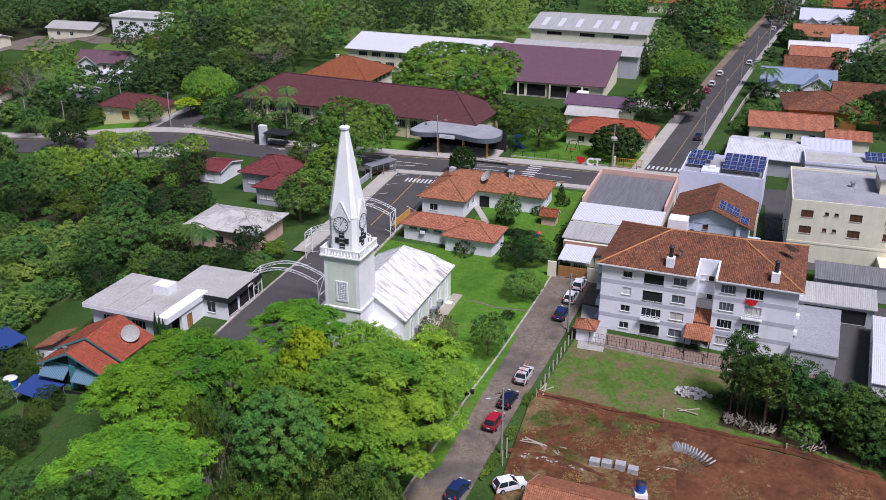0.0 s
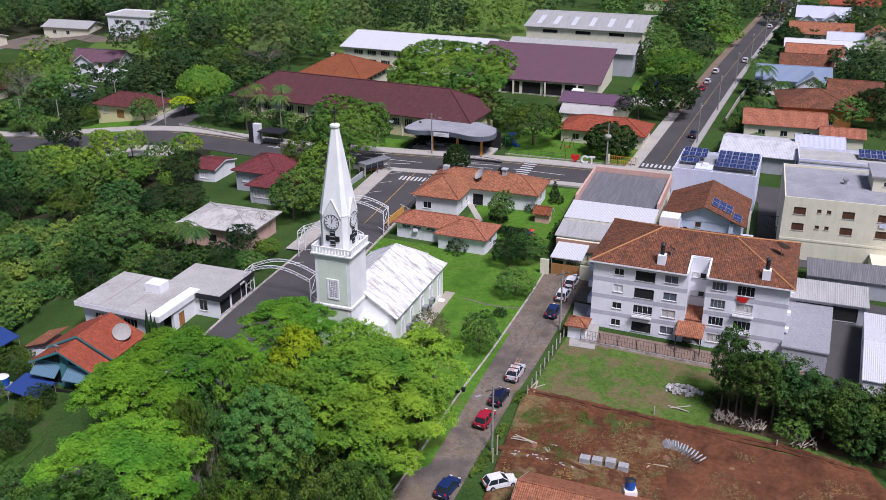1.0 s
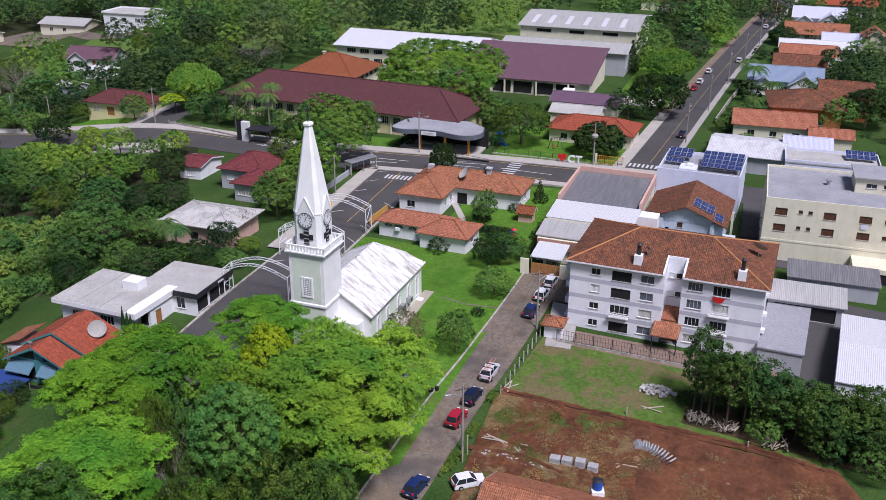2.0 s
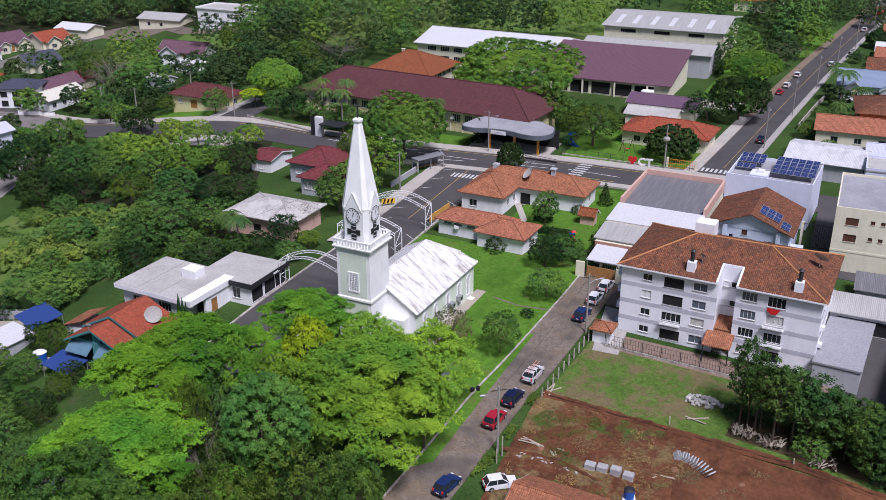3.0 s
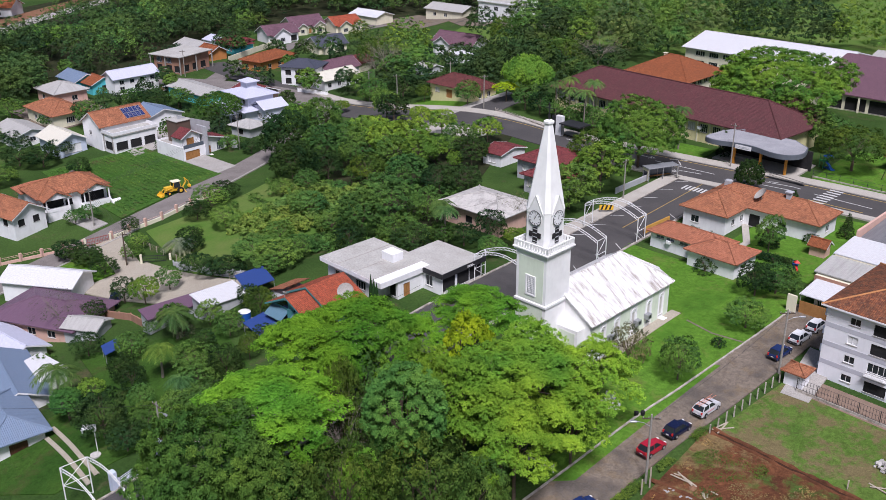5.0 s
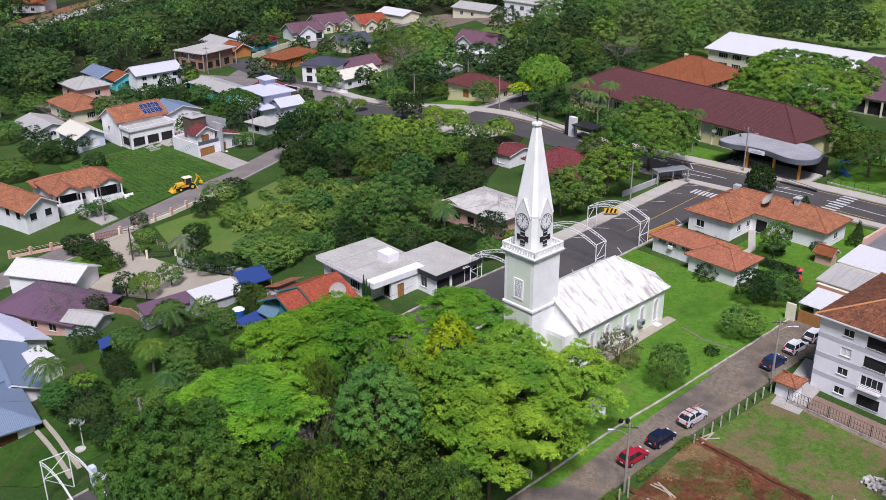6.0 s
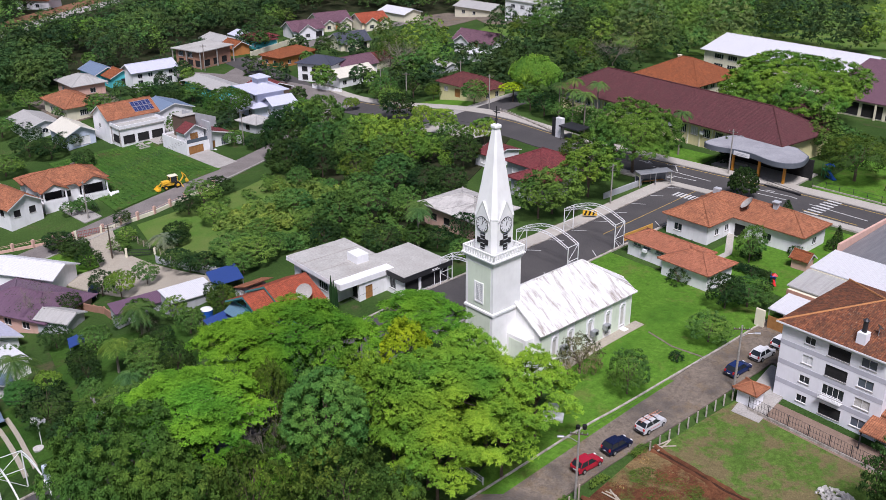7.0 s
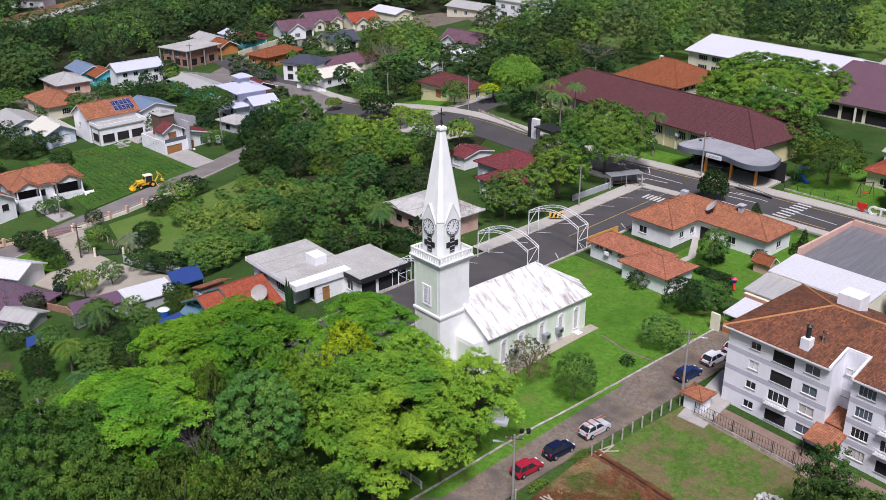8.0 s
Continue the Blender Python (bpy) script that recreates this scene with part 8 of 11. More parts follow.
# ---- street furniture ----
def arch_gateway(x, y, yaw, span, h=4.6, rise=1.5, deep=2.6):
    """Two white lattice arches over the avenue, tied together. Local x across the road."""
    ob = thing("arch_gateway", x, y, ground(x, y), yaw, "white lattice steel arches spanning the avenue", "arch", "arches over the avenue")
    z0 = [ground(*(ob.matrix_world @ Vector((s * span / 2, 0, 0))).xy) - ground(x, y) for s in (-1, 1)]
    for yy in (-deep / 2, deep / 2):
        for s, k in ((-1, 0), (1, 1)):
            g = Geo()
            px = s * span / 2
            g.tube([(px, yy, z0[k] - 0.5), (px, yy, h)], 0.08, 6)
            part("arch_post", g, WHITEMETAL, ob)
        n = 14
        up = [(-span / 2 + span * i / n, yy, h + rise * math.sin(math.pi * i / n)) for i in range(n + 1)]
        lo = [(-span / 2 + span * i / n, yy, h - 0.45 + (rise + 0.05) * math.sin(math.pi * i / n)) for i in range(n + 1)]
        g = Geo().tube(up, 0.06, 5).tube(lo, 0.05, 5)
        for i in range(n):
            g.tube([lo[i], up[i + 1]], 0.03, 4).tube([up[i], lo[i]], 0.03, 4)
        part("arch_rib", g, WHITEMETAL, ob)
    for s, k in ((-1, 0), (1, 1)):
        px = s * span / 2
        g = Geo().tube([(px, -deep / 2, h), (px, deep / 2, h)], 0.05, 5).tube([(px, -deep / 2, h * 0.45), (px, deep / 2, h * 0.45)], 0.05, 5)
        g.tube([(px, -deep / 2, h * 0.45), (px, deep / 2, h)], 0.04, 5).tube([(px, deep / 2, z0[k] + 0.1), (px, -deep / 2, h * 0.45)], 0.04, 5)
        part("arch_brace", g, WHITEMETAL, ob)


for s, yaw in ((0, 0), (1, 0), (2, 0), (3, 0)):
    x, y = ((-12.6, 160.6), (-16.2, 148.0), (-22.2, 132.4), (-46.8, 69.7))[s]
    arch_gateway(x, y, -24 if s == 3 else -18, 14.5 if s == 3 else 10.8, deep=3.2 if s == 3 else 2.6)


def power_pole(x, y, h=9.0, yaw=0, arm=True, lamp=True, material=POLE, label="grey concrete power pole with a street lamp"):
    ob = thing("power_pole", x, y, ground(x, y), yaw, label, "pole", "power poles")
    part("pole_shaft", Geo().tube([(0, 0, -0.6), (0, 0, h)], [0.17, 0.11], 8), material, ob)
    if arm:
        part("crossarm", Geo().box(-1.0, 1.0, -0.06, 0.06, h - 0.6, h - 0.48), WOODPOLE, ob)
        for u in (-0.9, -0.3, 0.3, 0.9):
            part("insulator", Geo().cyl(u, 0, h - 0.48, h - 0.28, 0.06, 0.04, 6), GREYMETAL, ob)
    if lamp:
        part("lamp_arm", Geo().tube([(0, 0, h - 1.6), (-0.8, 0, h - 1.1), (-1.7, 0, h - 0.95)], 0.04, 5), GREYMETAL, ob)
        part("lamp_head", Geo().bbox(-2.3, -1.6, -0.14, 0.14, h - 1.05, h - 0.88, 0.03), GREYMETAL, ob)
    return ob


def cable(a, b, sag=0.7):
    a, b = Vector(a), Vector(b)
    pts = [a.lerp(b, k / 10) - Vector((0, 0, 4 * sag * (k / 10) * (1 - k / 10))) for k in range(11)]
    solid("cable", Geo().tube(pts, 0.018, 3), DARKMETAL, Matrix(), "thin black overhead power cable", "cable", "overhead cables")


power_pole(8.0, 96.6, 9.0, 20)
power_pole(19.3, 123.2, 9.2, 200)
power_pole(0.6, 206.2, 9.5, 160)
power_pole(-15.4, 178.5, 8.0, 70, True, False)
power_pole(-48.9, 82.4, 7.2, 160)
power_pole(-101.0, 135.0, 7.0, 40, True, False, WOODPOLE, "dark timber pole beside the courtyard")
for x, y in ((-96.5, 243.5), (-84.0, 252.5), (-66.0, 233.0), (-120.5, 200.5), (-110.0, 252.0), (-185.5, 262.0)):
    power_pole(x, y, 9.0, 30, True, False)
prev = None
for s in (30, 62, 95, 128, 162, 200, 245):
    p, u = at_road(MAIN, s, 4.6)
    power_pole(p.x, p.y, 9.5, -115)
    q = (p.x, p.y, ground(p.x, p.y) + 9.0)
    if prev:
        for k in (-0.8, 0.8):
            cable((prev[0] + k, prev[1], prev[2]), (q[0] + k, q[1], q[2]))
    prev = q
cable((8.0, 96.6, ground(8, 96.6) + 8.5), (19.3, 123.2, ground(19.3, 123.2) + 8.7))
cable((-48.9, 82.4, ground(-48.9, 82.4) + 6.8), (-30, 118, 6.0))
cable((-48.9, 82.4, ground(-48.9, 82.4) + 6.8), (-78, 70, 2.0))
for k in (-0.9, -0.3, 0.3, 0.9):
    cable((-121.0 + k, 148.0, ground(-121, 148) + 8.3), (-120.5 + k, 200.5, ground(-120.5, 200.5) + 8.6), 1.0)
    cable((-101.0 + k, 135.0, ground(-101, 135) + 6.5), (-121.0 + k, 148.0, ground(-121, 148) + 8.3), 0.4)
power_pole(-121.0, 148.0, 8.6, 10, True, False)
cable((-15.4, 178.5, 8.4), (-40, 140, 7.0))


def mast(x, y):
    """Round-headed floodlight mast at the school corner."""
    ob = thing("lamp_mast", x, y, ground(x, y), 0, "grey mast with a round white drum at the school fence", "mast")
    part("mast_shaft", Geo().tube([(0, 0, -0.5), (0, 0, 9.5)], [0.2, 0.12], 8), POLE, ob)
    part("drum", Geo().cyl(0, 0, 6.3, 6.7, 0.7, 0.75, 14).cyl(0, 0, 6.7, 7.0, 0.75, 0.5, 14), CONCRETE, ob)
    part("crossarm", Geo().box(-0.7, 0.7, -0.05, 0.05, 8.6, 8.7), DARKMETAL, ob)


mast(38.4, 197.8)


def bus_shelter():
    ob = thing("bus_shelter", -11.5, 193.2, 0.95, 45, "grey bus shelter with beige end frames on the pavement", "bus shelter")
    part("shelter_roof", Geo().bbox(-3.6, 3.6, -1.2, 1.2, 2.5, 2.7, 0.04), GREYMETAL, ob)
    part("back_panel", Geo().box(-3.4, 3.4, 1.0, 1.08, 0.2, 2.3), GLASSB, ob)
    for u in (-3.4, 0, 3.4):
        for v in (-1.0, 1.0):
            part("shelter_post", Geo().bbox(u - 0.07, u + 0.07, v - 0.07, v + 0.07, -0.3, 2.5, 0.01), GREYMETAL, ob)
    for u in (-3.5, 3.45):
        part("end_panel", Geo().box(u, u + 0.12, -1.0, 1.0, 1.9, 2.4).box(u, u + 0.12, -1.0, -0.7, 0.0, 1.9), CREAM, ob, "beige concrete end frame")
    part("bench", Geo().bbox(-2.6, 2.6, 0.3, 0.8, 0.4, 0.5, 0.02), WOOD, ob)
    w = thing("garden_wall", -15.5, 186.5, 0.9, 70, "low grey wall along the pavement", "wall")
    part("wall_face", Geo().bbox(-6, 6, -0.12, 0.12, -0.5, 1.0, 0.03), GREYW, w)


bus_shelter()


def road_barrier(x, y, yaw):
    """A striped board on two posts."""
    ob = thing("road_barrier", x, y, ground(x, y) + 0.1, yaw, "yellow and black striped road barrier on the pavement", "barrier")
    part("board", Geo().bbox(-1.3, 1.3, -0.04, 0.04, 0.5, 1.5, 0.02), YELLOWP, ob)
    for u in (-0.75, 0.0, 0.75):
        part("stripe", Geo().face((u - 0.35, -0.045, 0.54), (u, -0.045, 0.54), (u + 0.3, -0.045, 1.46), (u - 0.05, -0.045, 1.46)), RUBBER, ob, "black stripe")
    for u in (-1.1, 1.1):
        part("post", Geo().tube([(u, 0.08, -0.4), (u, 0.08, 1.5)], 0.05, 6), GREYMETAL, ob)


road_barrier(-16.4, 169.7, 25)


def letters_sign():
    ob = thing("letter_sign", 33.2, 199.2, 0.95, -20, "large red heart and white letters on the pavement", "sign")
    n = 24
    pts = [(0.062 * 16 * math.sin(t) ** 3, 0.062 * (13 * math.cos(t) - 5 * math.cos(2 * t) - 2 * math.cos(3 * t) - math.cos(4 * t))) for t in np.linspace(0, 2 * math.pi, n, endpoint=False)]
    g = Geo()
    g.v = [(x - 1.4, -0.2, z + 1.1) for x, z in pts] + [(x - 1.4, 0.2, z + 1.1) for x, z in pts]
    g.f = [tuple(range(n)), tuple(reversed(range(n, 2 * n)))] + [(i, i + n, (i + 1) % n + n, (i + 1) % n) for i in range(n)]
    part("heart", g, RED, ob, "bright red heart")
    for k, ch in enumerate("CT"):
        cu = bpy.data.curves.new("letter", "FONT")
        cu.body, cu.size, cu.extrude, cu.offset = ch, 2.3, 0.2, 0.06
        cu.materials.append(FRAMEW)
        t = new("letter_text", cu)
        bpy.context.view_layer.update()
        me = bpy.data.meshes.new_from_object(t.evaluated_get(bpy.context.evaluated_depsgraph_get()))
        bpy.data.objects.remove(t)
        b = link_part("letter", me, ob, "white block letter")
        b.matrix_basis = pose(-0.2 + 1.75 * k, 0, 0.1, 90, 0, 0)
    part("sign_base", Geo().bbox(-2.4, 3.4, -0.4, 0.4, -0.3, 0.1, 0.03), CONCRETE, ob)


letters_sign()


def slide(x, y, yaw, c1, c2):
    ob = thing("playground_slide", x, y, ground(x, y) + 0.1, yaw, "plastic playground tower with a slide", "playground")
    part("slide_chute", Geo().face((-0.3, 0.6, 1.4), (0.3, 0.6, 1.4), (0.3, -2.0, 0.1), (-0.3, -2.0, 0.1)).box(-0.38, -0.3, -2.0, 0.6, 0.05, 0.3).box(0.3, 0.38, -2.0, 0.6, 0.05, 0.3), c1, ob)
    for u in (-0.6, 0.6):
        for v in (0.6, 1.8):
            part("tower_post", Geo().tube([(u, v, -0.3), (u, v, 2.6)], 0.07, 6), c2, ob)
    part("platform", Geo().bbox(-0.7, 0.7, 0.5, 1.9, 1.25, 1.4, 0.02), c2, ob)
    part("tower_roof", hip_roof(1.3, 1.3, 2.6, 0.7, 0.15, 0.05)[0], c1, ob)
    return ob


slide(19.3, 213.0, 40, BLUEP, GREENP)
toy = slide(18.3, 156.3, 20, RED, BLUEP)
toy.matrix_world = toy.matrix_world @ Matrix.Scale(0.55, 4)
slide(63.5, 263.0, 0, BLUEP, WOODPALE)


def swing(x, y):
    ob = thing("swing", x, y, ground(x, y) + 0.05, 30, "timber A-frame swing on the playground", "swing")
    for u in (-1.3, 1.3):
        for v in (-1.1, 1.1):
            part("swing_leg", Geo().tube([(u, v, -0.2), (u * 0.95, 0, 2.7)], 0.07, 6), WOODPOLE, ob)
    part("swing_beam", Geo().tube([(-1.4, 0, 2.7), (1.4, 0, 2.7)], 0.08, 6), WOODPOLE, ob)
    for u in (-0.5, 0.5):
        part("swing_rope", Geo().tube([(u, 0, 2.7), (u, 0, 0.7)], 0.02, 4), DARKMETAL, ob)
    part("swing_seat", Geo().bbox(-0.55, 0.55, -0.15, 0.15, 0.64, 0.7, 0.01), RED, ob)


swing(31.5, 209.5)
fence_line("fence", "low steel school fence with yellow gate", [(17, 206.2), (30, 201.6), (43.5, 196.6)], 3.0, 1.6, 0.05, DARKMETAL, KERBW, 0.3, (0.8, 1.5), 0.025)
bar_gate("gate", "yellow and grey school gate", 42.0, 198.2, -20, 5.5, 1.9, ORANGEP, 12)
fence_line("fence", "pink pillared fence along the valley road", [(-127, 128), (-115.8, 139.2)], 4.5, 1.6, 0.25, PINK, PINK, 0.5, (1.0, 1.3), 0.03)
fence_line("fence", "pink pillared fence beside the meadow", [(-112.6, 144.0), (-108.6, 155.0), (-106.5, 172.0)], 4.5, 1.7, 0.25, PINK, CREAM, 0.7, (1.1,), 0.03)
bar_gate("gate", "red steel gate of the courtyard drive", -113.8, 141.2, 60, 4.6, 1.5, plain("rust_red_steel", (0.28, 0.06, 0.05), 0.5))
bar_gate("gate", "dark steel gate inside the drive", -96.0, 137.6, 30, 5.0, 1.3, DARKMETAL)
fence_line("fence", "wire fence of the courtyard drive", [(-111, 146), (-94, 139.5), (-80, 133), (-66, 127)], 2.6, 1.3, 0.06, WOODPALE, None, 0, (0.5, 0.9, 1.2), 0.012)
fence_line("fence", "slatted grey fence beside the courtyard", [(-90, 135.5), (-66, 128.5)], 2.2, 1.5, 0.08, GREYW, GREYW, 1.2, (1.4,), 0.02)
fence_line("fence", "brick wall of the courtyard", [(-92, 117), (-83, 115.5), (-76, 112)], 3.0, 1.3, 0.15, BRICKW, BRICKW, 1.2, (), 0.02)
fence_line("fence", "white wall along the hill street", [(-185.6, 287), (-186.5, 306), (-187, 327)], 4.0, 2.0, 0.15, CREAM, CREAM, 1.9, (), 0.02)
fence_line("fence", "white balustrade before the slate-roofed house", [(-139, 258.5), (-128, 258)], 2.2, 1.2, 0.12, WHITE, WHITE, 0.9, (1.1,), 0.05)
fence_line("fence", "row of white concrete posts beside the plot", [(13.2, 107.2), (19.6, 121.0)], 1.72, 1.5, 0.08, KERBW, None, 0, (), 0.02)
fence_line("fence", "white railed garden gate beside the street", [(-2.2, 94.4), (-5.6, 95.6)], 1.6, 1.1, 0.07, WHITEMETAL, None, 0, (0.4, 0.75, 1.05), 0.05)
fence_line("fence", "white railing of the garden gate", [(-49.9, 75.5), (-48.6, 80.5)], 2.4, 1.3, 0.12, LAVENDER, LAVENDER, 0.5, (0.7, 0.95, 1.2), 0.04)
for x, y in ((-50.2, 75.0), (-48.3, 81.2)):
    solid("gate_pillar", Geo().bbox(-0.45, 0.45, -0.35, 0.35, -0.6, 2.6, 0.05), BLUEW, pose(x, y, ground(x, y), 0, 0, -20), "pale blue gate pillar beside the avenue", "pillar", "gate pillars")


def small_things():
    g = Geo().cyl(0, 0, 0, 0.55, 0.24, 0.28, 12).cyl(0, 0, 0.55, 0.62, 0.3, 0.18, 12)
    for k, (x, y) in enumerate(((4.2, 107.7), (4.9, 108.1))):
        solid("rubbish_bin", g, RUBBER, pose(x, y, ground(x, y) + 0.02), "black rubbish bin on the verge", "bin", "bins on the verge")
    m = thing("stone_marker", 0.6, 108.6, ground(0.6, 108.6), 15, "white stone marker at the garden's edge", "monument")
    part("plinth", Geo().bbox(-1.3, 1.3, -0.9, 0.9, -0.3, 0.35, 0.05), WHITE, m)
    part("slab", Geo().loft([[(-0.8, -0.3), (0.8, -0.3), (0.8, 0.3), (-0.8, 0.3)], [(-0.6, -0.2), (0.6, -0.2), (0.6, 0.2), (-0.6, 0.2)]], [0.35, 2.0]), WHITE, m)
    b = thing("garden_lamp", -58.6, 81.2, ground(-58.6, 81.2), 0, "white globe garden lamp on a post", "lamp")
    part("lamp_post", Geo().tube([(0, 0, -0.3), (0, 0, 3.0)], 0.06, 6), WHITEMETAL, b)
    part("globe", Geo().loft([[(r * math.cos(a), r * math.sin(a)) for a in np.linspace(0, 6.283, 10, endpoint=False)] for r in (0.1, 0.24, 0.28, 0.24, 0.08)], [2.95, 3.05, 3.22, 3.4, 3.5]), FRAMEW, b)
    f = thing("stone_fountain", -58.0, 80.2, ground(-58.0, 80.2), 0, "small pale stone basin on the lawn", "basin")
    part("basin", Geo().cyl(0, 0, -0.2, 0.28, 0.6, 0.7, 14), RUBBLE, f)
    s = thing("garden_bench", -63.6, 84.9, ground(-63.6, 84.9), 30, "white garden bench under the trees", "bench")
    part("seat", Geo().bbox(-1.0, 1.0, -0.25, 0.25, 0.4, 0.5, 0.02), WHITEMETAL, s)
    part("backrest", Geo().bbox(-1.0, 1.0, 0.25, 0.32, 0.5, 1.0, 0.02), WHITEMETAL, s)
    for u in (-0.85, 0.85):
        part("leg", Geo().box(u - 0.05, u + 0.05, -0.2, 0.2, -0.2, 0.4), WHITEMETAL, s)
    t = thing("water_tank", -57.2, 112.4, ground(-57.2, 112.4) + 1.0, 0, "round blue plastic water tank", "tank")
    part("tank_body", Geo().cyl(0, 0, 0, 1.3, 0.85, 0.95, 16), BLUEP, t)
    part("tank_lid", Geo().cyl(0, 0, 1.3, 1.5, 0.98, 0.5, 16), FRAMEW, t)
    part("tank_stand", Geo().box(-0.9, 0.9, -0.9, 0.9, -2.0, -0.01), CONCRETE, t)
    k = thing("water_tank", 22.6, 86.4, ground(22.6, 86.4), 0, "blue water tank on a white tower", "tank")
    part("tank_tower", Geo().bbox(-0.7, 0.7, -0.7, 0.7, -0.5, 3.2, 0.04), WHITE, k)
    part("tank_body", Geo().cyl(0, 0, 3.2, 4.3, 0.55, 0.6, 14), BLUEP, k)
    part("tank_lid", Geo().cyl(0, 0, 4.3, 4.45, 0.62, 0.3, 14), DARKMETAL, k)


small_things()


# ---- building plot ----
def plot_things():
    rng = random.Random(4)
    # trench along the plot, as a raised lip of soil on each side
    lip = Geo()
    for off in (-0.45, 0.45):
        pts = resample([(13.4, 107.8), (28.1, 102.1), (43.1, 96.6), (52, 91.7)], 0.8)
        lip.tube([(p.x, p.y + off, ground(p.x, p.y) + 0.12 + rng.uniform(-0.06, 0.1)) for p in pts], [0.28 + rng.uniform(-0.08, 0.1) for p in pts], 6)
    pts = resample([(8.6, 97.0), (15.5, 95.2), (20.4, 91.8)], 0.8)
    lip.tube([(p.x, p.y, ground(p.x, p.y) + 0.12) for p in pts], [0.3 + rng.uniform(-0.08, 0.1) for p in pts], 6)
    lay("earth_bank", lip, SOIL, "dug red soil along a foundation trench", "soil")
    # strip of darker soil colour between the two lips
    lay("trench", ribbon([(13.4, 107.8), (28.1, 102.1), (43.1, 96.6), (52, 91.7)], -0.3, 0.3, 0.2, 1.0), surface("dark_trench_soil", (0.055, 0.026, 0.016), (0.035, 0.018, 0.012), 0.6, 4, 0.95, 0.1), "dark foundation trench in the soil", "trench")
    for k in range(26):         # clods and dug heaps
        x, y = rng.uniform(9, 48), rng.uniform(86, 104)
        if y < 108 - (x - 10) * 0.36 and y > 84:
            r = rng.uniform(0.25, 0.7)
            g = Geo()
            n = 9
            rings = [[(r * s * math.cos(a) * rng.uniform(0.8, 1.2), r * s * math.sin(a) * rng.uniform(0.8, 1.2)) for a in np.linspace(0, 6.283, n, endpoint=False)] for s in (1, 0.75, 0.35)]
            g.loft(rings, [-0.3, r * 0.35, r * 0.55])
            solid("earth_mound", g, SOIL_DRY if k % 2 else SOIL, pose(x, y, ground(x, y) + 0.05), "small heap of dug red soil", "soil heap", "heaps of soil")
    # rubble pile
    ob = thing("rubble_pile", 33.1, 108.0, ground(33.1, 108), 0, "pile of pale broken blocks on the grass", "rubble")
    for k in range(85):
        a, q = rng.uniform(0, 6.283), rng.uniform(0, 1) ** 0.6
        sx, sy, sz = rng.uniform(0.12, 0.3), rng.uniform(0.1, 0.22), rng.uniform(0.08, 0.16)
        b = part("rubble_block", Geo().bbox(-sx, sx, -sy, sy, -sz, sz, 0.03), RUBBLE, ob)
        b.matrix_basis = pose(2.4 * q * math.cos(a) + 0.6 * q, 1.5 * q * math.sin(a) - 0.5 * q * math.cos(a), 0.12 + 0.75 * (1 - q) * rng.random(), rng.uniform(-30, 30), rng.uniform(-30, 30), rng.uniform(0, 180))
    # pallets of blocks
    for x, y, n in ((18.9, 94.4, 3), (20.3, 94.1, 3), (21.8, 93.6, 4), (23.2, 93.0, 3)):
        ob = thing("block_stack", x, y, ground(x, y) + 0.25, -20, "stack of grey concrete blocks on the soil", "block stack", "stacks of blocks")
        me = Geo().bbox(-0.19, 0.19, -0.095, 0.095, 0, 0.19, 0.012).mesh("concrete_block", BLOCK)
        for i in range(3):
            for j in range(5):
                for k in range(n):
                    link_part("concrete_block", me, ob).matrix_basis = pose(-0.4 + 0.4 * i, -0.4 + 0.2 * j, 0.2 * k)
        part("pallet", Geo().box(-0.65, 0.65, -0.55, 0.55, -0.4, -0.004), WOODPALE, ob)
    me = Geo().bbox(-0.2, 0.2, -0.1, 0.1, 0, 0.19, 0.015).mesh("loose_block", BLOCK)
    for k in range(22):
        t = k / 22
        x, y = 9.5 + 9.5 * t + rng.uniform(-0.4, 0.4), 96.4 - 3.4 * t + rng.uniform(-0.5, 0.5)
        b = new("loose_block", me)
        b.matrix_world = pose(x, y, ground(x, y) + 0.15, 0, 0, rng.uniform(0, 180))
        tagged(b, "loose grey concrete block on the soil", "block", "loose blocks")
    # row of tipped slabs
    ob = thing("slab_row", 28.8, 97.0, ground(28.8, 97.0) + 0.3, 0, "row of tipped pale concrete slabs", "slabs")
    me = Geo().bbox(-0.08, 0.08, -0.6, 0.6, 0, 0.75, 0.01).mesh("slab", BLOCK)
    for k in range(13):
        link_part("slab", me, ob).matrix_basis = pose(0.30 * k, -0.02 * k * k, -0.02 * k, 0, 40, -4 * k + rng.uniform(-8, 8))
    # planks
    for k, (x, y, a, n) in enumerate(((12.0, 98.4, -10, 5), (14.5, 97.2, -50, 4), (27, 94.0, 10, 4), (32.3, 104.6, -25, 2), (14.4, 108.8, 60, 3), (26.0, 92.0, -30, 4))):
        ob = thing("plank_heap", x, y, ground(x, y) + 0.15, a, "heap of pale sawn planks on the ground", "planks", "heaps of planks")
        for i in range(n):
            b = part("plank", Geo().bbox(-1.4, 1.4, -0.09, 0.09, 0, 0.06, 0.01), WOODPALE, ob)
            b.matrix_basis = pose(rng.uniform(-0.5, 0.5), rng.uniform(-0.5, 0.5), 0.03 * i, 0, 0, rng.uniform(-35, 35))
